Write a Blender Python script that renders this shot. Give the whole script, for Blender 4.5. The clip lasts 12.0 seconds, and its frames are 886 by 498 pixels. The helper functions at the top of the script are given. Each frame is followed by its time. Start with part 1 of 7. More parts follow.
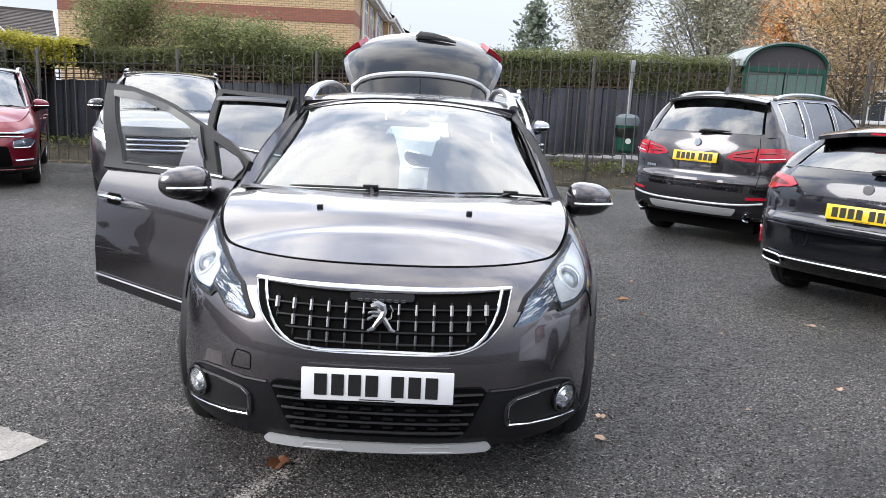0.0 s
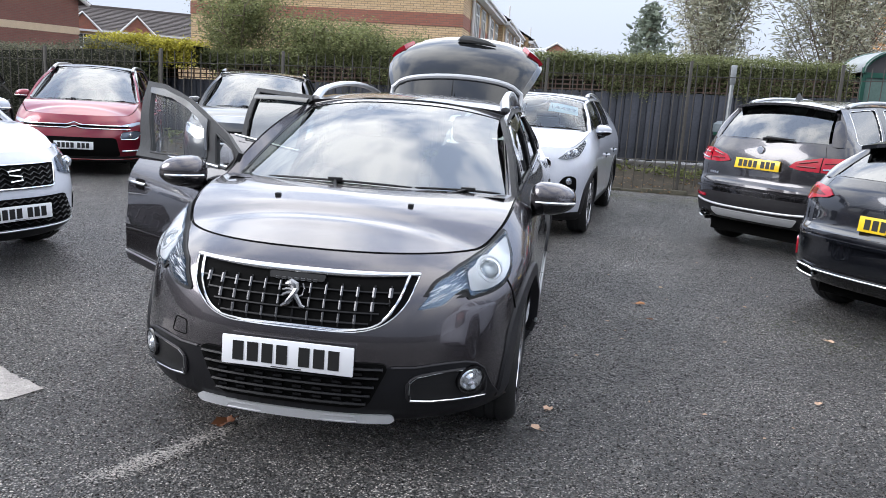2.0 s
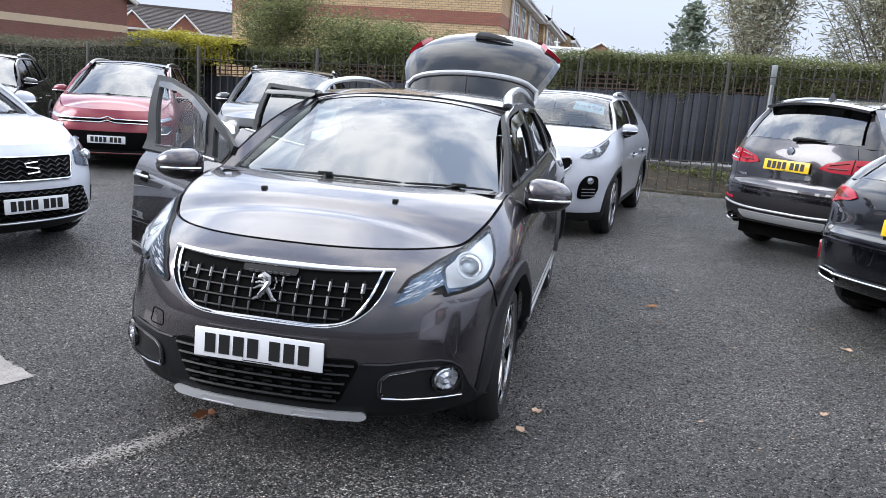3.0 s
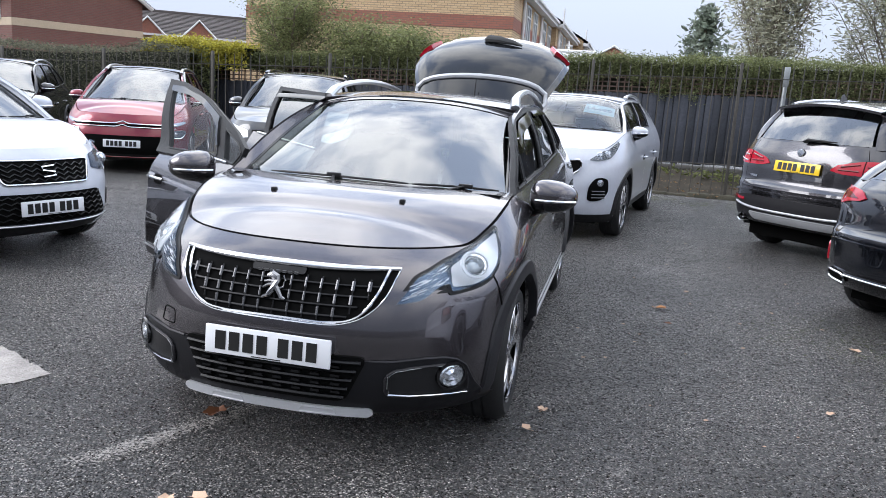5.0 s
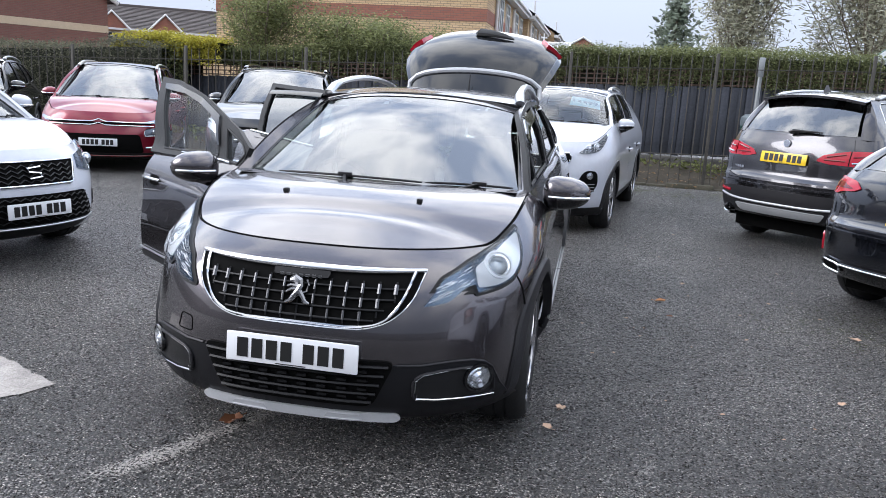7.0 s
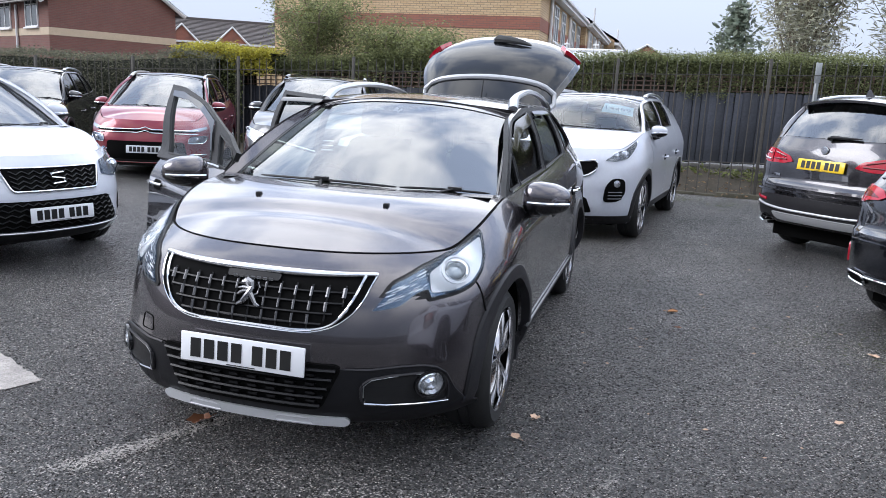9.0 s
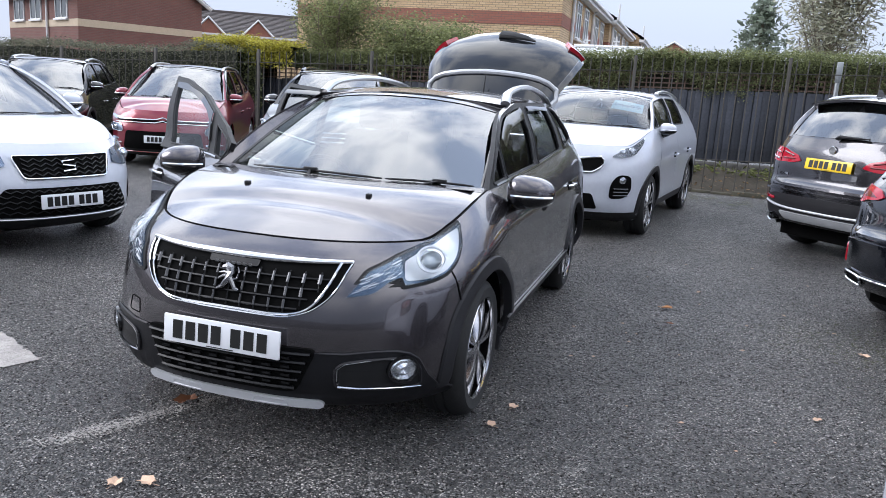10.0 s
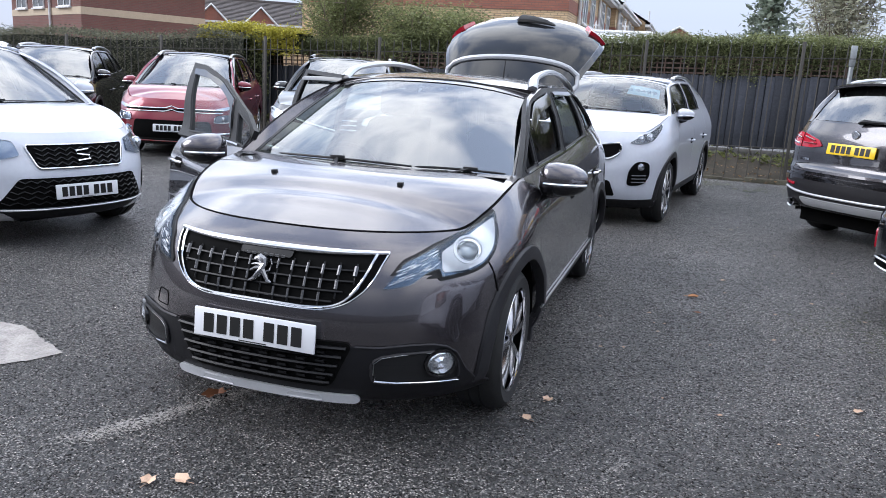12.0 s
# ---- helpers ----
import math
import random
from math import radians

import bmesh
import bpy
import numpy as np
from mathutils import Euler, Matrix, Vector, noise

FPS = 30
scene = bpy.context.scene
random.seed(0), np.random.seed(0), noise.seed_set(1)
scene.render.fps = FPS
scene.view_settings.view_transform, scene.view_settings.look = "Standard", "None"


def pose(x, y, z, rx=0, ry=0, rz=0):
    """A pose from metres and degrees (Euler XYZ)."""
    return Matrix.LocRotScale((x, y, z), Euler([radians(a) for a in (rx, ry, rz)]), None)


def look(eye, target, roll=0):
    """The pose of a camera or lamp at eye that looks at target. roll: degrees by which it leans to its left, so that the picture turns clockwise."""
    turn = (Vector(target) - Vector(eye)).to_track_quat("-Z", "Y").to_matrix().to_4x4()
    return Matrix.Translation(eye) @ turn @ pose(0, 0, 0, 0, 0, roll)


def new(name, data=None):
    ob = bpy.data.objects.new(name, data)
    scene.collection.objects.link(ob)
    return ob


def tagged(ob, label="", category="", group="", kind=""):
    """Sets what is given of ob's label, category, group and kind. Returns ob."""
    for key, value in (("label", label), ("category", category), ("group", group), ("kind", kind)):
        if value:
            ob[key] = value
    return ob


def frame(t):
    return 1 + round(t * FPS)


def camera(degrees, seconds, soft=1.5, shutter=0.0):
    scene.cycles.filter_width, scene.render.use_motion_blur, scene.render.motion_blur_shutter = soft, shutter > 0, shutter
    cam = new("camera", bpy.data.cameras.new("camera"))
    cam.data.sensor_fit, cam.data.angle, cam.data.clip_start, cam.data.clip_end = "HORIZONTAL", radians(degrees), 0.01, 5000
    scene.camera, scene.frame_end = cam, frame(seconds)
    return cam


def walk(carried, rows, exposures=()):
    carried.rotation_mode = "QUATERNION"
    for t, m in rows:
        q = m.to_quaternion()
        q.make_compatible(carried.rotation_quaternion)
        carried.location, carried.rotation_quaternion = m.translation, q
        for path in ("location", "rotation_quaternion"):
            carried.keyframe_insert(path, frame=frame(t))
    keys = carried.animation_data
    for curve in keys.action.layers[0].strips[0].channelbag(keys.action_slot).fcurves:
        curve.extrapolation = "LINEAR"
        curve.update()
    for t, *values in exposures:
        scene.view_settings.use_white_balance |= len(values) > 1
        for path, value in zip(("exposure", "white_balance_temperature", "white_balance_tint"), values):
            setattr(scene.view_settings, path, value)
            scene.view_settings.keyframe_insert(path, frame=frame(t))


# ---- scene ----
cam = camera(60.2, 12.0, 0.8)
PATH = [
    (0, (0.005, -0.042, 1.448), (0.028, 1.921, 1.066), 2.8),
    (0.5, (0.244, -0.092, 1.465), (0.165, 1.87, 1.088), 2.9),
    (1, (0.498, -0.085, 1.473), (0.339, 1.872, 1.094), 3.0),
    (1.5, (0.657, -0.186, 1.47), (0.426, 1.763, 1.085), 3.3),
    (2, (0.8, -0.211, 1.48), (0.508, 1.728, 1.088), 3.7),
    (2.5, (0.953, -0.124, 1.472), (0.606, 1.805, 1.074), 4.1),
    (3, (1.038, -0.107, 1.471), (0.64, 1.811, 1.071), 4.1),
    (3.5, (1.085, -0.122, 1.477), (0.647, 1.789, 1.08), 3.9),
    (5.5, (1.074, -0.156, 1.463), (0.648, 1.758, 1.071), 3.8),
    (6, (0.998, -0.16, 1.473), (0.606, 1.76, 1.076), 3.8),
    (6.5, (0.904, -0.158, 1.472), (0.539, 1.767, 1.071), 3.6),
    (7, (0.864, -0.143, 1.473), (0.506, 1.782, 1.066), 3.3),
    (7.2, (0.867, -0.133, 1.472), (0.504, 1.791, 1.066), 3.2),
    (8.8, (1.209, 0.007, 1.472), (0.712, 1.904, 1.078), 3.0),
    (9, (1.27, -0.02, 1.473), (0.75, 1.871, 1.08), 3.0),
    (9.5, (1.39, -0.074, 1.476), (0.837, 1.807, 1.08), 3.3),
    (10, (1.476, -0.043, 1.478), (0.9, 1.828, 1.07), 3.7),
    (10.5, (1.551, 0.0, 1.467), (0.953, 1.862, 1.047), 3.9),
    (11, (1.564, 0.021, 1.464), (0.955, 1.877, 1.036), 3.9),
    (11.5, (1.488, 0.024, 1.461), (0.885, 1.881, 1.027), 3.8),
    (12, (1.321, 0.002, 1.462), (0.741, 1.865, 1.021), 3.4),
]
walk(cam, [(t, look(eye, target, roll)) for t, eye, target, roll in PATH], [(0, 0.66, 6120, 12), (2.5, 0.52, 5880, 12), (6, 0.50, 5830, 12.5), (12, 0.47, 5720, 13)])

# ---- sky, sun ----
world = bpy.data.worlds.new("overcast_sky")
scene.world = world
world.use_nodes = True
wn, wl = world.node_tree.nodes, world.node_tree.links
wn.clear()
SUN_EL, SUN_ROT = 31.0, -112.0
sky = wn.new("ShaderNodeTexSky")
sky.sky_type, sky.sun_disc = "NISHITA", False
sky.sun_elevation, sky.sun_rotation = radians(SUN_EL), radians(SUN_ROT)
wcoord = wn.new("ShaderNodeTexCoord")
wmap = wn.new("ShaderNodeMapping")
wmap.inputs["Scale"].default_value = (1.0, 1.0, 1.25)
cloud = wn.new("ShaderNodeTexNoise")
cloud.inputs["Scale"].default_value, cloud.inputs["Detail"].default_value, cloud.inputs["Roughness"].default_value = 2.3, 6.0, 0.52
ramp = wn.new("ShaderNodeValToRGB")
ramp.color_ramp.elements[0].position, ramp.color_ramp.elements[0].color = 0.40, (3.0, 3.4, 4.1, 1)
ramp.color_ramp.elements[1].position, ramp.color_ramp.elements[1].color = 0.56, (8.6, 8.35, 7.7, 1)
wmix = wn.new("ShaderNodeMix")
wmix.data_type = "RGBA"
wmix.inputs["Factor"].default_value = 0.88
wbg = wn.new("ShaderNodeBackground")
wbg.inputs["Strength"].default_value = 0.136
wout = wn.new("ShaderNodeOutputWorld")
wl.new(wcoord.outputs["Generated"], wmap.inputs["Vector"])
wl.new(wmap.outputs["Vector"], cloud.inputs["Vector"])
wl.new(cloud.outputs["Fac"], ramp.inputs["Fac"])
wl.new(sky.outputs["Color"], wmix.inputs["A"])
# an overcast sky is about three times as bright overhead as at the horizon
wsep = wn.new("ShaderNodeSeparateXYZ")
wl.new(wcoord.outputs["Generated"], wsep.inputs[0])
wup = wn.new("ShaderNodeMapRange")
wup.inputs["From Min"].default_value, wup.inputs["From Max"].default_value = 0.08, 0.6
wup.inputs["To Min"].default_value, wup.inputs["To Max"].default_value = 1.0, 2.0
wl.new(wsep.outputs["Z"], wup.inputs["Value"])
# and it is set brighter ahead (+y) than behind, for shade before the cars
wside = wn.new("ShaderNodeMapRange")
wside.inputs["From Min"].default_value, wside.inputs["From Max"].default_value = -0.8, 0.8
wside.inputs["To Min"].default_value, wside.inputs["To Max"].default_value = 0.50, 1.40
wl.new(wsep.outputs["Y"], wside.inputs["Value"])
wboth = wn.new("ShaderNodeMath")
wboth.operation = "MULTIPLY"
wl.new(wup.outputs["Result"], wboth.inputs[0]), wl.new(wside.outputs["Result"], wboth.inputs[1])
wscale = wn.new("ShaderNodeVectorMath")
wscale.operation = "SCALE"
# the clouds fade into even haze towards the horizon
whaze = wn.new("ShaderNodeMapRange")
whaze.interpolation_type = "SMOOTHSTEP"
whaze.inputs["From Min"].default_value, whaze.inputs["From Max"].default_value = 0.14, 0.42
wl.new(wsep.outputs["Z"], whaze.inputs["Value"])
wfade = wn.new("ShaderNodeMix")
wfade.data_type = "RGBA"
wfade.inputs["A"].default_value = (2.95, 3.05, 3.4, 1)
wl.new(whaze.outputs["Result"], wfade.inputs["Factor"]), wl.new(ramp.outputs["Color"], wfade.inputs["B"])
wl.new(wfade.outputs["Result"], wscale.inputs[0]), wl.new(wboth.outputs[0], wscale.inputs["Scale"])
wl.new(wscale.outputs["Vector"], wmix.inputs["B"])
wl.new(wmix.outputs["Result"], wbg.inputs["Color"])
wl.new(wbg.outputs["Background"], wout.inputs["Surface"])

sun = new("sun", bpy.data.lights.new("sun", "SUN"))
sun.data.energy, sun.data.angle, sun.data.color = 1.8, radians(40), (1.0, 0.94, 0.86)
sun.matrix_world = look((0, 0, 0), (math.sin(radians(SUN_ROT)) * -math.cos(radians(SUN_EL)), math.cos(radians(SUN_ROT)) * -math.cos(radians(SUN_EL)), -math.sin(radians(SUN_EL))))
scene.view_settings.exposure = 0.0


# ---- materials ----
def mat(name, base, rough=0.5, metal=0.0, coat=0.0, var=0.0, scale=8.0, bump=0.0, bscale=60.0, alpha=None, emit=0.0, island=0.0, spec=0.5):
    """A surface: base colour with mottling at two sizes, fine relief, gloss."""
    m = bpy.data.materials.new(name)
    m.use_nodes = True
    n, l = m.node_tree.nodes, m.node_tree.links
    b = n["Principled BSDF"]
    b.inputs["Roughness"].default_value, b.inputs["Metallic"].default_value = rough, metal
    b.inputs["Coat Weight"].default_value, b.inputs["Coat Roughness"].default_value = coat, 0.03
    b.inputs["Specular IOR Level"].default_value = spec
    b.inputs["Base Color"].default_value = (*base, 1)
    co = n.new("ShaderNodeTexCoord")
    if var or island:
        big, small = n.new("ShaderNodeTexNoise"), n.new("ShaderNodeTexNoise")
        big.inputs["Scale"].default_value, small.inputs["Scale"].default_value = scale, scale * 9
        big.inputs["Detail"].default_value = small.inputs["Detail"].default_value = 3
        add = n.new("ShaderNodeMath")
        l.new(co.outputs["Object"], big.inputs["Vector"]), l.new(co.outputs["Object"], small.inputs["Vector"])
        l.new(big.outputs["Fac"], add.inputs[0]), l.new(small.outputs["Fac"], add.inputs[1])
        rng = n.new("ShaderNodeMapRange")
        rng.inputs["From Min"].default_value, rng.inputs["From Max"].default_value = 0.6, 1.4
        rng.inputs["To Min"].default_value, rng.inputs["To Max"].default_value = 1 - var, 1 + var
        l.new(add.outputs[0], rng.inputs["Value"])
        mul = n.new("ShaderNodeVectorMath")
        mul.operation = "SCALE"
        mul.inputs[0].default_value = base
        last = rng.outputs["Result"]
        if island:
            geo, orng, om = n.new("ShaderNodeNewGeometry"), n.new("ShaderNodeMapRange"), n.new("ShaderNodeMath")
            info, sm = n.new("ShaderNodeObjectInfo"), n.new("ShaderNodeMath")
            fr = n.new("ShaderNodeMath")
            fr.operation = "FRACT"
            l.new(geo.outputs["Random Per Island"], sm.inputs[0]), l.new(info.outputs["Random"], sm.inputs[1])
            l.new(sm.outputs[0], fr.inputs[0])
            orng.inputs["To Min"].default_value, orng.inputs["To Max"].default_value = 1 - island, 1 + island
            l.new(fr.outputs[0], orng.inputs["Value"])
            om.operation = "MULTIPLY"
            l.new(last, om.inputs[0]), l.new(orng.outputs["Result"], om.inputs[1])
            last = om.outputs[0]
        l.new(last, mul.inputs["Scale"])
        l.new(mul.outputs["Vector"], b.inputs["Base Color"])
    if bump:
        tex, bp = n.new("ShaderNodeTexNoise"), n.new("ShaderNodeBump")
        tex.inputs["Scale"].default_value, tex.inputs["Detail"].default_value = bscale, 4
        bp.inputs["Strength"].default_value, bp.inputs["Distance"].default_value = bump, 0.01
        l.new(co.outputs["Object"], tex.inputs["Vector"]), l.new(tex.outputs["Fac"], bp.inputs["Height"]), l.new(bp.outputs["Normal"], b.inputs["Normal"])
    if emit:
        b.inputs["Emission Color"].default_value, b.inputs["Emission Strength"].default_value = (*base, 1), emit
    return m


def glass_mat(name, tint, gloss_ior=1.6, rough=0.0):
    """A thin pane: tinted see-through, with mirror gloss by Fresnel."""
    m = bpy.data.materials.new(name)
    m.use_nodes = True
    n, l = m.node_tree.nodes, m.node_tree.links
    n.remove(n["Principled BSDF"])
    tr, gl, mx, fr = n.new("ShaderNodeBsdfTransparent"), n.new("ShaderNodeBsdfGlossy"), n.new("ShaderNodeMixShader"), n.new("ShaderNodeFresnel")
    tr.inputs["Color"].default_value, gl.inputs["Roughness"].default_value, fr.inputs["IOR"].default_value = (*tint, 1), rough, gloss_ior
    l.new(fr.outputs["Fac"], mx.inputs["Fac"]), l.new(tr.outputs[0], mx.inputs[1]), l.new(gl.outputs[0], mx.inputs[2])
    l.new(mx.outputs[0], n["Material Output"].inputs["Surface"])
    return m


def paint(name, base, metal=0.5, rough=0.32, coat_ior=1.65):
    m = mat(name, base, rough, metal, 1.0, 0.05, 3.0)
    m.node_tree.nodes["Principled BSDF"].inputs["Coat IOR"].default_value = coat_ior
    return m


GREY_PAINT = paint("grey_paint", (0.092, 0.084, 0.092), 0.9, 0.27)
SLATE_PAINT = paint("slate_paint", (0.062, 0.060, 0.066), 0.85, 0.24)
NAVY_PAINT = paint("navy_paint", (0.015, 0.017, 0.024), 0.7, 0.2)
RED_PAINT = paint("red_paint", (0.20, 0.006, 0.022), 0.35, 0.28, 1.5)
WHITE_PAINT = paint("white_paint", (0.60, 0.625, 0.70), 0.0, 0.35, 1.4)
BLACK_PAINT = paint("black_paint", (0.012, 0.012, 0.014), 0.2, 0.2)
DARK_PAINT = paint("dark_grey_paint", (0.035, 0.036, 0.04), 0.7, 0.3)
PLASTIC = mat("black_plastic", (0.013, 0.013, 0.014), 0.5, 0, 0, 0.12, 20, 0.1, 400, spec=0.3)
CLAD = mat("grey_cladding", (0.016, 0.0155, 0.018), 0.48, 0, 0, 0.12, 20, 0.08, 400, spec=0.4)
GLOSS = mat("gloss_black", (0.008, 0.008, 0.009), 0.08, 0, 0.5)
# near-black: shade of openings, gaps, wheel wells and underside put into the colour
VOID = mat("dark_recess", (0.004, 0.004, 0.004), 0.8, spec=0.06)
LAMP_INNER = mat("dark_lamp_pocket", (0.27, 0.32, 0.41), 0.2, 0.7)
CLEAR_PANE = glass_mat("clear_pane", (0.95, 0.97, 0.96), 1.3)
TINTED_PANE = glass_mat("tinted_door_glass", (0.08, 0.09, 0.09), 4.0)
GRILLE_BLACK = mat("grille_black", (0.006, 0.006, 0.007), 0.4, spec=0.25)
BOWL = mat("white_lamp_bowl", (0.86, 0.87, 0.89), 0.2, 0.25)
WHEEL_DARK = mat("dark_wheel_pocket", (0.012, 0.012, 0.013), 0.45, spec=0.25)
CHROME = mat("chrome", (0.75, 0.76, 0.78), 0.07, 1.0)
SATIN = mat("satin_silver", (0.46, 0.47, 0.48), 0.3, 1.0)
SKID = mat("silver_painted_plastic", (0.50, 0.51, 0.53), 0.42, 0.3, 0, 0.06, 12)
ALLOY = mat("alloy", (0.55, 0.55, 0.57), 0.14, 1.0)
RUBBER = mat("rubber", (0.018, 0.018, 0.018), 0.8, 0, 0, 0.2, 15, 0.25, 120)
PLATE_WHITE = mat("white_plate", (0.82, 0.83, 0.86), 0.3, 0, 0.3)
PLATE_YELLOW = mat("yellow_plate", (0.90, 0.60, 0.02), 0.3, 0, 0.3)
INK = mat("black_ink", (0.01, 0.01, 0.01), 0.45)
RED_LENS = mat("red_lens", (0.42, 0.006, 0.02), 0.1, 0, 0.8)
RED_LENS_DARK = mat("dark_red_lens", (0.14, 0.004, 0.006), 0.12, 0, 0.8)
LAMP_SILVER = mat("lamp_reflector", (0.72, 0.75, 0.80), 0.16, 0.9)
LAMP_GREY = mat("lamp_housing", (0.50, 0.56, 0.66), 0.24, 0.6)
LENS = glass_mat("clear_lens", (0.95, 0.97, 0.99), 1.45)
SCREEN = glass_mat("windscreen_glass", (0.36, 0.42, 0.37), 3.3)
PANE = glass_mat("side_glass", (0.50, 0.55, 0.54), 1.8)
REAR_SCREEN = glass_mat("rear_screen_glass", (0.30, 0.33, 0.33), 3.2)
DARK_PANE = glass_mat("privacy_glass", (0.07, 0.08, 0.08), 2.5)
FOG_BOWL = mat("fog_lamp_bowl", (0.9, 0.91, 0.93), 0.12, 0.8)
SEAT_CLOTH = mat("seat_cloth", (0.035, 0.035, 0.04), 0.9, 0, 0, 0.2, 30, 0.3, 300)
TRIM_GREY = mat("cabin_trim", (0.05, 0.05, 0.052), 0.75, 0, 0, 0.1, 20)
HEADLINER = mat("headliner", (0.45, 0.44, 0.42), 0.9, 0, 0, 0.05, 20)


# ---- mesh helpers ----
def finish(bm, name, material, angle=0.6):
    me = bpy.data.meshes.new(name)
    bmesh.ops.recalc_face_normals(bm, faces=bm.faces)
    bm.to_mesh(me)
    bm.free()
    me.polygons.foreach_set("use_smooth", [True] * len(me.polygons))
    me.set_sharp_from_angle(angle=angle)
    for one in (material if isinstance(material, (list, tuple)) else [material]):
        me.materials.append(one)
    return me


def part(name, bm, material, parent=None, label="", angle=0.6):
    ob = new(name, finish(bm, name, material, angle))
    if parent is not None:
        ob.parent = parent
    return tagged(ob, label) if label else ob


def box(bm, x0, x1, y0, y1, z0, z1, bevel=0.0):
    r = bmesh.ops.create_cube(bm, size=1, matrix=Matrix.Translation(((x0 + x1) / 2, (y0 + y1) / 2, (z0 + z1) / 2)) @ Matrix.Diagonal((abs(x1 - x0), abs(y1 - y0), abs(z1 - z0), 1)))
    if bevel:
        edges = {e for v in r["verts"] for e in v.link_edges}
        bmesh.ops.bevel(bm, geom=list(edges), offset=bevel, segments=2, affect="EDGES", profile=0.5)


def boxes(*rows, bevel=0.0):
    bm = bmesh.new()
    for r in rows:
        box(bm, *r, bevel=bevel)
    return bm


def grid_bm(P, bm=None):
    """Quads over an array of points (n, m, 3)."""
    bm = bm or bmesh.new()
    n, m = P.shape[:2]
    vs = [[bm.verts.new(P[i, j]) for j in range(m)] for i in range(n)]
    for i in range(n - 1):
        for j in range(m - 1):
            try:
                bm.faces.new((vs[i][j], vs[i + 1][j], vs[i + 1][j + 1], vs[i][j + 1]))
            except ValueError:
                pass
    return bm


def folded(P, depth, centre):
    """Adds a rim to a grid of points: its edge turned in by depth, towards the inner point."""
    du, dv = np.gradient(P, axis=0), np.gradient(P, axis=1)
    nrm = np.cross(du, dv)
    nrm /= np.linalg.norm(nrm, axis=2, keepdims=True) + 1e-9
    flip = np.sign(np.sum(nrm * (P - np.asarray(centre)), axis=2).mean() or 1)
    Q = P - nrm * flip * depth
    P2 = np.concatenate([Q[:1], P, Q[-1:]], axis=0)
    Q2 = np.concatenate([Q[:1], Q, Q[-1:]], axis=0)
    return np.concatenate([Q2[:, :1], P2, Q2[:, -1:]], axis=1)


def tube(bm, pts, r, seg=8, closed=False, flat=1.0):
    """A round bar along points; flat squashes it."""
    pts = [Vector(p) for p in pts]
    rings = []
    n = len(pts)
    for i, p in enumerate(pts):
        a = pts[(i - 1) % n] if closed or i > 0 else pts[0]
        b = pts[(i + 1) % n] if closed or i < n - 1 else pts[-1]
        d = (b - a).normalized()
        up = Vector((0, 0, 1)) if abs(d.z) < 0.9 else Vector((0, 1, 0))
        s = d.cross(up).normalized()
        u = s.cross(d)
        rr = r[i] if isinstance(r, (list, tuple)) else r
        rings.append([bm.verts.new(p + (s * math.cos(2 * math.pi * k / seg) + u * math.sin(2 * math.pi * k / seg) * flat) * rr) for k in range(seg)])
    for i in range(n if closed else n - 1):
        A, B = rings[i], rings[(i + 1) % n]
        for k in range(seg):
            bm.faces.new((A[k], A[(k + 1) % seg], B[(k + 1) % seg], B[k]))
    if not closed:
        bm.faces.new(rings[0]), bm.faces.new(rings[-1])
    return bm


def lathe(bm, profile, seg=32, axis="X", centre=(0, 0, 0)):
    """Spins (radius, along) points round an axis."""
    rings = []
    for r, a in profile:
        ring = []
        for k in range(seg):
            c, s = math.cos(2 * math.pi * k / seg) * r, math.sin(2 * math.pi * k / seg) * r
            p = {"X": (a, c, s), "Y": (c, a, s), "Z": (c, s, a)}[axis]
            ring.append(bm.verts.new(Vector(p) + Vector(centre)))
        rings.append(ring)
    for A, B in zip(rings, rings[1:]):
        for k in range(seg):
            bm.faces.new((A[k], A[(k + 1) % seg], B[(k + 1) % seg], B[k]))
    return bm


def bisect_right(xs, x):
    lo, hi = 0, len(xs)
    while lo < hi:
        mid = (lo + hi) // 2
        if x < xs[mid]:
            hi = mid
        else:
            lo = mid + 1
    return lo


def curve(*keys):
    """A smooth function through (a, b) keys, with no overshoot."""
    xs, ys = np.array([k[0] for k in keys], float), np.array([k[1] for k in keys], float)
    d = np.diff(ys) / np.diff(xs)
    m = np.zeros(len(xs))
    m[0], m[-1] = d[0], d[-1]
    for i in range(1, len(xs) - 1):
        m[i] = 0 if d[i - 1] * d[i] <= 0 else 2 * d[i - 1] * d[i] / (d[i - 1] + d[i])

    xs, ys, m = xs.tolist(), ys.tolist(), m.tolist()
    last = len(xs) - 2

    def f(x):
        if x <= xs[0]:
            return ys[0]
        if x >= xs[-1]:
            return ys[-1]
        i = min(last, bisect_right(xs, x) - 1)
        h = xs[i + 1] - xs[i]
        t = (x - xs[i]) / h
        return (2 * t**3 - 3 * t**2 + 1) * ys[i] + (t**3 - 2 * t**2 + t) * h * m[i] + (3 * t**2 - 2 * t**3) * ys[i + 1] + (t**3 - t**2) * h * m[i + 1]

    return f


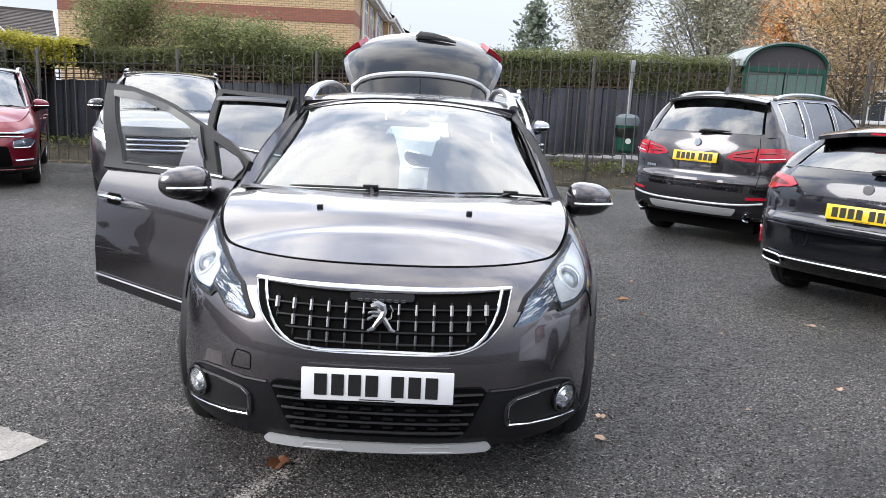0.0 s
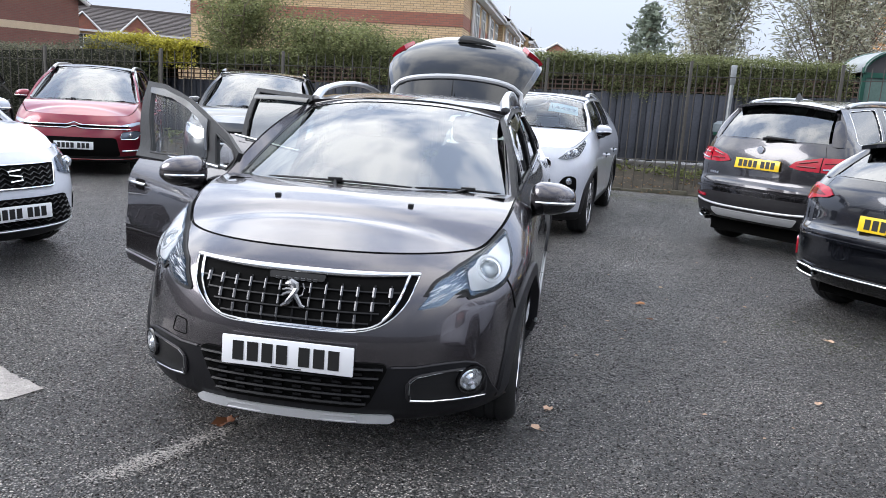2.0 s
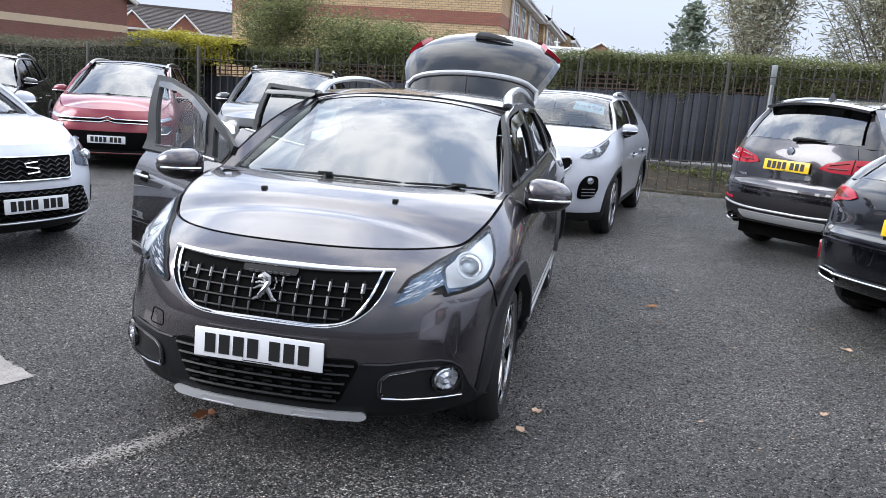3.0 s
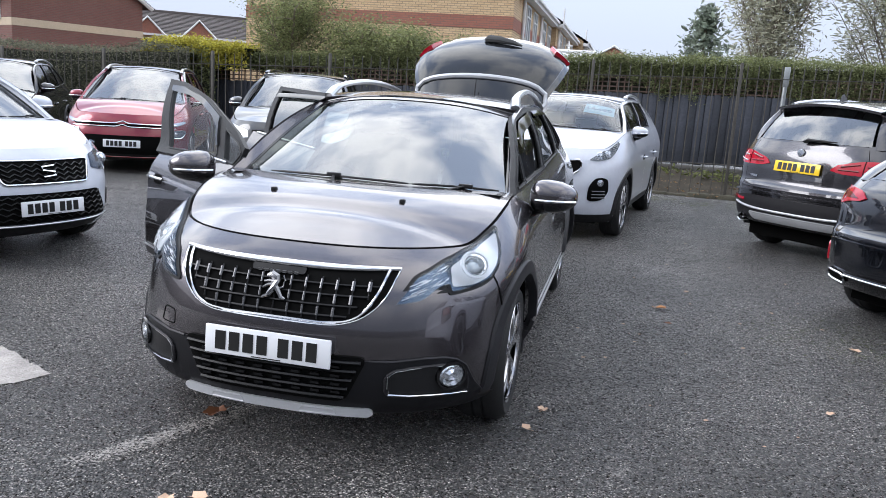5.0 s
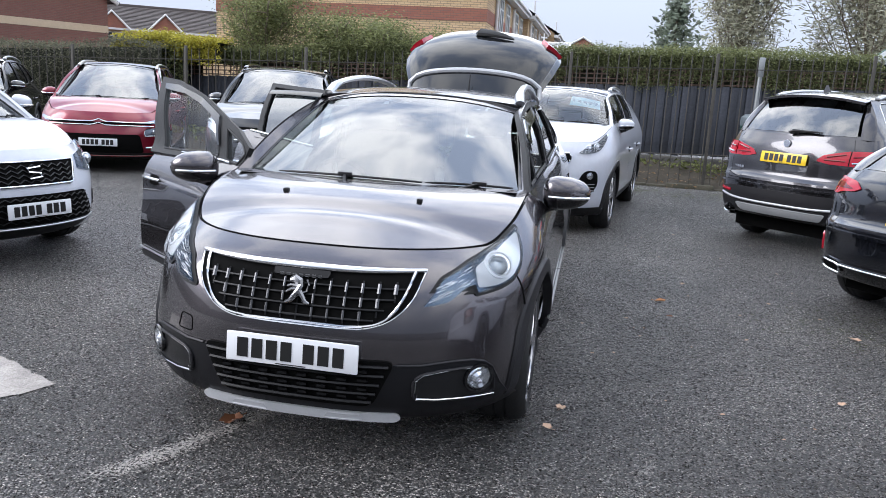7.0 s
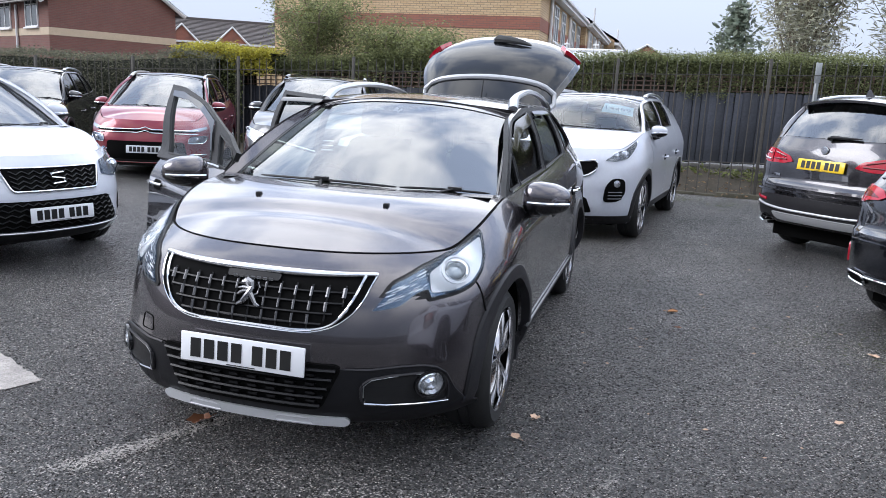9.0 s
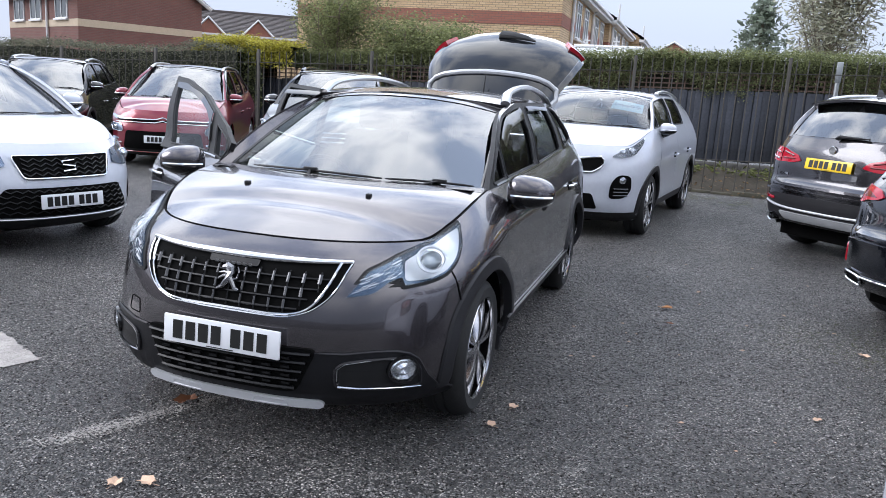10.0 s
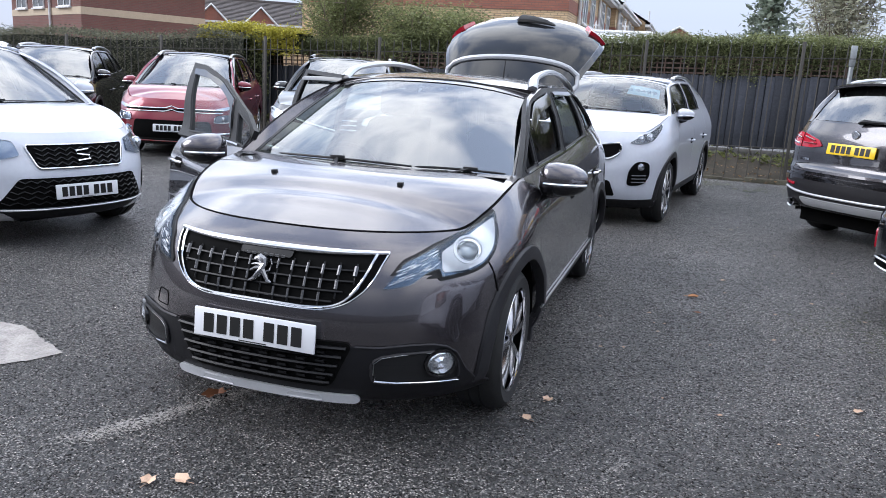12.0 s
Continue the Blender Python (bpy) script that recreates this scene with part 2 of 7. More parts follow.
def rounded(poly, r=0.03, steps=5):
    """A closed outline with its corners rounded; a corner may bring its own radius as a third number."""
    out, n = [], len(poly)
    for i in range(n):
        p = np.array(poly[i][:2], float)
        rr = poly[i][2] if len(poly[i]) > 2 else r
        a, b = np.array(poly[i - 1][:2], float) - p, np.array(poly[(i + 1) % n][:2], float) - p
        la, lb = np.linalg.norm(a), np.linalg.norm(b)
        k = min(rr, la * 0.45, lb * 0.45)
        if k < 1e-4:
            out.append(tuple(p))
            continue
        s, e = p + a / la * k, p + b / lb * k
        for t in np.linspace(0, 1, steps):
            out.append(tuple((1 - t) ** 2 * s + 2 * t * (1 - t) * p + t * t * e))
    return out


def dense(poly, step):
    out = []
    for a, b in zip(poly, poly[1:] + poly[:1]):
        a, b = np.array(a), np.array(b)
        n = max(1, int(np.linalg.norm(b - a) / step))
        out += [tuple(a + (b - a) * i / n) for i in range(n)]
    return out


def inset(poly, d):
    """An outline moved inwards by d."""
    P = np.array(poly)
    area = 0.5 * np.sum(P[:, 0] * np.roll(P[:, 1], -1) - np.roll(P[:, 0], -1) * P[:, 1])
    T = np.roll(P, -1, 0) - np.roll(P, 1, 0)
    T /= np.linalg.norm(T, axis=1, keepdims=True) + 1e-9
    N = np.stack([-T[:, 1], T[:, 0]], 1) * (1 if area > 0 else -1)
    return [tuple(p) for p in P + N * d]


def sheet(outer, holes, to3d, off=0.003, thick=0.01, step=0.06, bulge=None):
    """A plate cut to an outline with holes, laid on a surface: to3d(a, b, out) gives the place, out metres above the surface."""
    bm = bmesh.new()
    for loop in [outer] + list(holes):
        vs = [bm.verts.new((a, b, 0)) for a, b in dense(list(loop), step)]
        for a, b in zip(vs, vs[1:] + vs[:1]):
            bm.edges.new((a, b))
    bmesh.ops.triangle_fill(bm, use_beauty=True, use_dissolve=False, edges=bm.edges[:], normal=(0, 0, 1))
    if step:
        A = np.array([v.co[:2] for v in bm.verts])
        for ax in (0, 1):
            lo, hi = A[:, ax].min(), A[:, ax].max()
            for c in np.arange(lo + step * 0.5, hi, step):
                no = (1, 0, 0) if ax == 0 else (0, 1, 0)
                bmesh.ops.bisect_plane(bm, geom=bm.verts[:] + bm.edges[:] + bm.faces[:], plane_co=(c, c, 0), plane_no=no)
    rim = [e for e in bm.edges if len(e.link_faces) == 1]
    ab = [(v, v.co.x, v.co.y) for v in bm.verts]
    rimv = {v for e in rim for v in e.verts}
    low = {v: bm.verts.new(to3d(a, b, off - thick)) for v, a, b in ab if v in rimv}
    for v, a, b in ab:
        v.co = to3d(a, b, off + (bulge(a, b) if bulge else 0.0))
    for e in rim:
        a, b = e.verts
        bm.faces.new((a, b, low[b], low[a]))
    return bm


# ---- the shape of a car: local x across, y from the nose to the tail, z up ----
BASE = dict(L=4.16, W=0.87, Ln=0.95, pn=2.6, Lt=0.5, pt=3.2, zn=0.85, zcowl=1.02, ycowl=0.90, ycor=1.12, zrear=1.11, H=1.485, yh=1.83, yr=3.80,
            xb=0.855, xr=0.60, zb=(0.20, 0.27, 0.28), axles=(0.88, 3.42), rw=0.32, arch=0.375, crown=0.085,
            front=((0, 0.16), (0.06, 0.07), (0.14, 0.03), (0.3, 0.0), (0.5, 0.0), (0.60, 0.013), (0.72, 0.04), (0.88, 0.08), (1, 0.14)),
            rear=((0, 0.14), (0.1, 0.04), (0.25, 0.0), (0.5, 0.0), (0.62, 0.05), (0.85, 0.07), (1, 0.12)),
            side=((0, 0.93), (0.08, 0.965), (0.2, 0.985), (0.42, 0.99), (0.6, 1.0), (0.72, 0.995), (0.86, 0.95), (1, 0.0)),
            doors=(1.10, 2.24, 3.20), ydiv=1.43, wins=(2.20, 3.05, 3.62))

BONNET_CROWN = curve((0, 0.0), (0.07, 0.30), (0.14, 0.56), (0.28, 0.96), (0.42, 0.92), (0.6, 0.66), (0.8, 0.32), (1, 0.10))


class Form:
    def __init__(self, **kw):
        c = {**BASE, **kw}
        self.L, self.W, self.H, self.Ln, self.pn, self.Lt, self.pt = (c[k] for k in ("L", "W", "H", "Ln", "pn", "Lt", "pt"))
        self.zn, self.zcowl, self.zrear, self.ycowl, self.ycor, self.yh, self.yr = (c[k] for k in ("zn", "zcowl", "zrear", "ycowl", "ycor", "yh", "yr"))
        self.xb, self.xr, self.zb, self.axles, self.rw, self.arch, self.crown = (c[k] for k in ("xb", "xr", "zb", "axles", "rw", "arch", "crown"))
        self.doors, self.ydiv, self.wins = c["doors"], c["ydiv"], c["wins"]
        self.side = curve(*[(v, (s if v < 1 else self.xb)) for v, s in c["side"]])
        self.front, self.rear = curve(*c["front"]), curve(*c["rear"])
        L, zn, zc, yc = self.L, self.zn, self.zcowl, self.ycor
        self.belt = curve((0, zn), (0.28 * yc, zn + 0.002), (0.5 * yc, zn * 0.62 + zc * 0.38), (0.78 * yc, zc - 0.03), (yc, zc), (2.2, zc + 0.03), (L - 0.6, self.zrear), (L, self.zrear + 0.005))
        self.bottom = curve((0, self.zb[0]), (0.5, self.zb[0]), (1.3, self.zb[1]), (L - 0.9, self.zb[1]), (L, self.zb[2]))
        self.kside = curve((0, 1.0), (0.5, 1.0), (yc, 0.9), (2.0, 0.86), (L - 0.9, 0.84), (L, 0.92))
        H, yh, yr = self.H, self.yh, self.yr
        self.top = curve((yh, H - 0.045), (yh + 0.35, H - 0.012), (yh + 0.8, H), (yr - 0.7, H - 0.01), (yr, H - 0.05))
        self.rail = curve((yh, H - 0.10), (yh + 0.3, H - 0.05), (yh + 0.8, H - 0.042), (yr - 0.6, H - 0.055), (yr, H - 0.10))
        self.xt = curve((yh, self.xr), (yh + 0.5, self.xr + 0.012), (yr - 0.8, self.xr), (yr, self.xr - 0.035))

    def u_of_y(self, y):
        if y < self.Ln:
            return math.acos(max(0.0, 1 - y / self.Ln) ** (self.pn / 2)) * 2 / math.pi
        if y <= self.L - self.Lt:
            return 1 + (y - self.Ln) / (self.L - self.Lt - self.Ln)
        d = (self.L - y) / self.Lt
        return 3 - math.acos(max(0.0, 1 - d) ** (self.pt / 2)) * 2 / math.pi

    def plan(self, u):
        if u < 1:
            a = u * math.pi / 2
            return self.W * math.sin(a) ** (2 / self.pn), self.Ln * (1 - math.cos(a) ** (2 / self.pn))
        if u <= 2:
            return self.W, self.Ln + (u - 1) * (self.L - self.Lt - self.Ln)
        a = max(0.0, (3 - u) * math.pi / 2)
        return self.W * math.sin(a) ** (2 / self.pt), self.L - self.Lt * (1 - math.cos(a) ** (2 / self.pt))

    def shift(self, yp, v):
        kf = min(1, max(0, 1 - yp / self.Ln))
        kr = min(1, max(0, 1 - (self.L - yp) / max(self.Lt, 0.55)))
        return float(self.front(v)) * kf * kf * (3 - 2 * kf) - float(self.rear(v)) * kr * kr * (3 - 2 * kr)

    def at(self, u, v):
        """A point of the lower body; u < 0 and u > 3 lie on the other side."""
        sgn = 1
        if u < 0:
            u, sgn = -u, -1
        elif u > 3:
            u, sgn = 6 - u, -1
        xp, yp = self.plan(u)
        zb, zt = float(self.bottom(yp)), float(self.belt(yp))
        x = xp * (1 - (1 - float(self.side(v))) * float(self.kside(yp)))
        return np.array((sgn * x, yp + self.shift(yp, v), zb + (zt - zb) * v))

    def v_of(self, yp, z):
        zb, zt = float(self.bottom(yp)), float(self.belt(yp))
        return min(1.0, max(0.0, (z - zb) / (zt - zb)))

    def side_x(self, y, z):
        yp = y
        for _ in range(3):
            v = self.v_of(yp, z)
            yp = min(self.L - 1e-4, max(1e-4, y - self.shift(yp, v)))
        xp, _ = self.plan(self.u_of_y(yp))
        x = xp * (1 - (1 - float(self.side(v))) * float(self.kside(yp)))
        zt = float(self.belt(yp))
        if z > zt:
            zr = float(self.rail(y))
            t = (z - zt) / max(0.05, zr - zt)
            t = min(t, 1.15)
            x = x + (float(self.xt(y)) - x) * t + 0.022 * math.sin(math.pi * min(1, t)) - 0.006 * min(1, t * 8)
        return x

    def end_y(self, x, z, tail=False):
        p, Lx = (self.pt, self.Lt) if tail else (self.pn, self.Ln)
        yp = self.L if tail else 0.0
        for _ in range(6):
            v = self.v_of(yp, z)
            s = 1 - (1 - float(self.side(v))) * float(self.kside(yp))
            q = min(0.9999, abs(x) / (self.W * s))
            d = Lx * (1 - (1 - q**p) ** (1 / p))
            yp = self.L - d if tail else d
        return yp + self.shift(yp, v)

    def on_side(self, sgn):
        def f(y, z, out=0.0):
            x, e = self.side_x(y, z), 0.01
            n = Vector((1, -(self.side_x(y + e, z) - x) / e, -(self.side_x(y, z + e) - x) / e)).normalized()
            p = Vector((x, y, z)) + n * out
            return Vector((sgn * p.x, p.y, p.z))
        return f

    def on_end(self, tail=False):
        sg = -1 if tail else 1
        def f(x, z, out=0.0):
            y, e = self.end_y(x, z, tail), 0.01
            yx = (self.end_y(x + e, z, tail) - self.end_y(x - e, z, tail)) / (2 * e)
            yz = (self.end_y(x, z + e, tail) - self.end_y(x, z - e, tail)) / (2 * e)
            return Vector((x, y, z)) + Vector((yx * sg, -sg, yz * sg)).normalized() * out
        return f

    def bonnet(self, s, u, lift=0.0):
        """s across (-1 to 1), u along the front contour."""
        c = self.at(u, 1.0)
        xp, yp = self.plan(u)
        k = 1 - abs(s) ** 2.3
        cr = self.crown * BONNET_CROWN(yp / self.ycor)
        return np.array((c[0] * s, c[1] - (self.ycor - self.ycowl) * (1 - s * s) * (yp / self.ycor) ** 3, c[2] + cr * k + lift))

    def screen(self, s, t, lift=0.0):
        b = self.at(self.u_of_y(self.ycor), 1.0)
        base = np.array((s * (b[0] - 0.055), self.ycowl + (self.ycor - self.ycowl) * s * s + 0.02, self.zcowl - 0.008 + 0.02 * (1 - s * s)))
        h = np.array((s * (self.xr - 0.02), self.yh + 0.12 * s * s, float(self.top(self.yh)) - (0.06) * abs(s) ** 2.5))
        p = base + (h - base) * t
        p[2] += (0.035 * (1 - s * s) + 0.02) * math.sin(math.pi * t) + lift
        return p

    def rear_glass(self, s, t, lift=0.0):
        v = 1.0
        x = s * self.W * 0.72
        base = np.array((x, self.end_y(x, self.zrear, True), self.zrear))
        h = np.array((s * (self.xr - 0.06), self.yr - 0.05 * s * s, float(self.top(self.yr)) - 0.05 * s * s))
        p = base + (h - base) * t
        p[1] += 0.03 * math.sin(math.pi * t) + lift
        return p


def front_map(f, ku=0.9, kv=0.65):
    """Places on the wrapped nose by (u * ku, v * kv): runs round the corner without a break."""
    def g(a, b, out=0.0):
        u, v, e = a / ku, min(1.0, b / kv), 0.004
        p = Vector(f.at(u, v))
        du, dv = Vector(f.at(u + e, v)) - Vector(f.at(u - e, v)), p - Vector(f.at(u, v - e))
        n = du.cross(dv).normalized()
        return p + n * (out if n.y < 0 else -out)
    return g


def patch(f, us, vs):
    return np.array([[f(u, v) for v in vs] for u in us])


def cut_arches(bm, form, grow=0.0):
    for yc in form.axles:
        R, zc = form.arch + grow, form.rw
        gone = [f for f in bm.faces if abs(f.calc_center_median().x) > 0.35 and (f.calc_center_median().y - yc) ** 2 + (f.calc_center_median().z - zc) ** 2 < R * R]
        bmesh.ops.delete(bm, geom=gone, context="FACES")
        for v in bm.verts:
            if abs(v.co.x) > 0.35:
                dy, dz = v.co.y - yc, v.co.z - zc
                d = math.hypot(dy, dz)
                if 0.01 < d < R:
                    v.co.y, v.co.z = yc + dy / d * R, zc + dz / d * R
    return bm


def plate_bars(parent, at_pose, ground, label):
    """A number plate with its characters as plain bars."""
    bm = bmesh.new()
    box(bm, -0.26, 0.26, -0.006, 0.006, -0.056, 0.056, 0.004)
    p = part("number_plate", bm, ground, parent, label)
    for i in range(7):
        x = -0.215 + i * 0.058 + (0.03 if i > 3 else 0)
        part("plate_bar", boxes((x, x + 0.043, -0.0085, -0.006, -0.037, 0.037)), INK, p)
    part("plate_line", boxes((-0.06, 0.06, -0.0085, -0.006, -0.0505, -0.0475)), INK, p)
    p.matrix_basis = at_pose
    return p


WHEELS = {}


def wheel(parent, x, y, rw, sgn, style="five", rim_mat=None):
    """tyre, rim with spokes, hub; built once for each style and size, outer face along +x."""
    key = (style, rw)
    rim_mat = rim_mat or ALLOY
    if key not in WHEELS:
        rr, w = rw - (0.085 if style == "twin" else 0.10), 0.105
        t = lathe(bmesh.new(), [(rr, -w), (rr + 0.03, -w - 0.004), (rw - 0.035, -w - 0.008), (rw - 0.008, -w + 0.015), (rw, -w + 0.04), (rw, -0.03), (rw - 0.007, -0.026), (rw - 0.007, -0.02), (rw, -0.016),
                                (rw, 0.016), (rw - 0.007, 0.02), (rw - 0.007, 0.026), (rw, 0.03), (rw, w - 0.04), (rw - 0.008, w - 0.015), (rw - 0.035, w + 0.008), (rr + 0.03, w + 0.004), (rr, w)], 48)
        # the barrel is near-black: shade inside the wheel put into its colour
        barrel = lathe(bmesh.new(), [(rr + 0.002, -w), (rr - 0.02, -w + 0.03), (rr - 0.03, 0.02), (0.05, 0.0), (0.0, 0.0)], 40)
        rim = lathe(bmesh.new(), [(rr - 0.006, w - 0.012), (rr - 0.005, w - 0.003), (rr + 0.004, w + 0.003), (rr + 0.006, w - 0.002)], 48)
        lathe(rim, [(0.0, w - 0.012), (0.03, w - 0.012), (0.045, w - 0.022), (0.055, w - 0.045)], 20)
        n = 5
        for k in range(n):
            for off in ((-0.14, 0.14) if style != "twin" else (-0.17, 0.17)):
                a = 2 * math.pi * k / n + 0.3
                P = []
                for t_ in np.linspace(0, 1, 7):
                    r = 0.035 + (rr - 0.04) * t_
                    ang = a + off * (0.6 + 0.9 * t_) * (1 if style != "swirl" else 1.25) + (0.12 * t_ if style == "swirl" else 0)
                    hw = 0.017 + 0.006 * t_ if style != "twin" else 0.013 + 0.010 * t_
                    xx = w - 0.014 + 0.010 * math.sin(math.pi * t_)
                    c, s = math.cos(ang), math.sin(ang)
                    P.append([(xx - 0.028, c * r - s * hw, s * r + c * hw), (xx, c * r - s * hw * 0.75, s * r + c * hw * 0.75), (xx, c * r + s * hw * 0.75, s * r - c * hw * 0.75), (xx - 0.028, c * r + s * hw, s * r - c * hw)])
                grid_bm(np.array(P), rim)
        # dark sheets behind the spoke gaps paint the shade within the wheel
        dark = bmesh.new()
        for k in range(n):
            a = 2 * math.pi * (k + 0.5) / n + 0.3
            P = [[(w - 0.085, math.cos(a + d * 0.5) * r, math.sin(a + d * 0.5) * r) for d in (-0.5, 0, 0.5)] for r in np.linspace(0.05, rr - 0.05, 4)]
            grid_bm(np.array(P), dark)
        WHEELS[key] = (finish(barrel, "wheel", VOID), finish(t, "tyre", RUBBER), finish(rim, "rim", rim_mat), finish(dark, "spoke_insert", WHEEL_DARK))
    ms = WHEELS[key]
    hub = new("wheel", ms[0])
    hub.parent = parent
    hub.matrix_basis = pose(x, y, rw, 0, 0, 0 if sgn > 0 else 180)
    for nm, me in zip(("tyre", "rim", "spoke_insert"), ms[1:]):
        o = new(nm, me)
        o.parent = hub
    return hub


def mirror_cap(parent, form, sgn, paint_mat, z=1.05, y=None, stalk_at=None, size=1.0, owner=None, lower=True):
    """A door mirror: housing, lower band, glass and stalk."""
    y = y if y is not None else form.ycor + 0.25
    xs = form.side_x(form.ycor + 0.2, z - 0.05)
    cx = xs + 0.085 * size + 0.02
    bm = bmesh.new()
    bmesh.ops.create_uvsphere(bm, u_segments=24, v_segments=14, radius=1.0)
    for v in bm.verts:
        a = v.co.copy()
        px = math.copysign(abs(a.x) ** 0.8, a.x) * 0.112 * size
        pz = math.copysign(abs(a.z) ** 0.75, a.z) * 0.078 * size * (1 - 0.22 * a.x)
        py = a.y * 0.085 * size if a.y < 0 else a.y * 0.03
        v.co = Vector((sgn * (cx + px), y + py + 0.05 * (px / 0.125) * 0.6, z + pz))
    bm.normal_update()
    for fc in bm.faces:
        fc.material_index = 1 if lower and fc.calc_center_median().z < z - 0.018 * size else 0
    m = part("door_mirror", bm, [paint_mat, GLOSS], owner or parent)
    if lower:
        bm = bmesh.new()
        pts = [(sgn * (cx + px), y + 0.03 * px / 0.125 - 0.088 * size * math.sqrt(max(0, 1 - (px / (0.128 * size)) ** 2)) * 0.93 - 0.004, z - 0.014 * size) for px in np.linspace(-0.08, 0.104, 12) * size]
        tube(bm, pts, 0.008, 6)
        part("indicator_strip", bm, CHROME, m, "bright indicator strip")
    bm = bmesh.new()
    box(bm, *sorted((sgn * (cx - 0.08 * size), sgn * (cx + 0.08 * size))), y + 0.045, y + 0.066, z - 0.045 * size, z + 0.042 * size, 0.004)
    part("mirror_glass", bm, CHROME, m)
    bm = bmesh.new()
    tube(bm, [(sgn * (xs - 0.03), y + 0.09, z - 0.085), (sgn * (xs + 0.03), y + 0.06, z - 0.075), (sgn * (cx + 0.0), y + 0.03, z - 0.05)], [0.035, 0.03, 0.03], 8)
    part("stalk", bm, PLASTIC, m)
    return m


def cabin(car, f, rhd=True):
    """Dashboard, steering wheel, seats, floor and headlining."""
    bm = boxes((-f.W + 0.12, f.W - 0.12, f.ycor + 0.1, f.yr - 0.1, 0.30, 0.34))
    part("cabin_floor", bm, TRIM_GREY, car)
    P = np.array([[(s * (f.W - 0.17), y, z) for s in np.linspace(-1, 1, 9)] for y, z in ((f.ycowl + 0.06, f.zcowl + 0.0), (f.ycowl + 0.28, f.zcowl - 0.015), (f.ycor + 0.22, f.zcowl - 0.03), (f.ycor + 0.30, f.zcowl - 0.10), (f.ycor + 0.26, f.zcowl - 0.4), (f.ycor + 0.1, 0.34))])
    part("dashboard", grid_bm(P), TRIM_GREY, car)
    bm = bmesh.new()
    c = Vector((-0.36 if rhd else 0.36, f.ycor + 0.48, f.zcowl - 0.13))
    tube(bm, [c + Vector((math.cos(a) * 0.175, -math.sin(a) * 0.06, math.sin(a) * 0.165)) for a in np.linspace(0, 2 * math.pi, 25)[:-1]], 0.014, 8, True)
    tube(bm, [c + Vector((-0.16, 0, 0)), c + Vector((0, -0.04, -0.02)), c + Vector((0.16, 0, 0))], 0.02, 6)
    tube(bm, [c + Vector((0, -0.04, -0.02)), c + Vector((0, -0.3, -0.08))], 0.035, 8)
    part("steering_wheel", bm, PLASTIC, car)
    for x, y in ((-0.36, f.ycor + 0.95), (0.36, f.ycor + 0.95), (-0.36, f.ycor + 1.80), (0.36, f.ycor + 1.80)):
        bm = bmesh.new()
        box(bm, x - 0.25, x + 0.25, y - 0.42, y + 0.08, 0.42, 0.58, 0.05)
        s = part("seat", bm, SEAT_CLOTH, car)
        P = np.array([[(x + sx * w, y + 0.02 + 0.26 * t + d * (1 - abs(sx)) ** 0.5, 0.56 + t * 0.62) for sx in (-1, -0.8, -0.4, 0, 0.4, 0.8, 1)] for t, w, d in ((0, 0.24, -0.06), (0.3, 0.25, -0.06), (0.7, 0.25, -0.05), (0.95, 0.21, -0.03), (1, 0.16, 0.02))])
        bk = grid_bm(folded(P, 0.10, (x, y + 1, 0.8)))
        part("backrest", bk, SEAT_CLOTH, s)
        bm = bmesh.new()
        box(bm, x - 0.13, x + 0.13, y + 0.22, y + 0.31, 1.19, 1.36, 0.035)
        part("headrest", bm, SEAT_CLOTH, s)


def pillar_z(f, y, drop=0.05):
    """Height of the windscreen pillar's lower edge at y."""
    y0, y1 = f.ycor - 0.06, f.yh + 0.30
    t = (y - y0) / (y1 - y0)
    z0, z1 = float(f.belt(y0)), float(f.rail(y1))
    return z0 + (z1 - z0) * (t + 0.22 * math.sin(math.pi * min(1, max(0, t)))) - drop


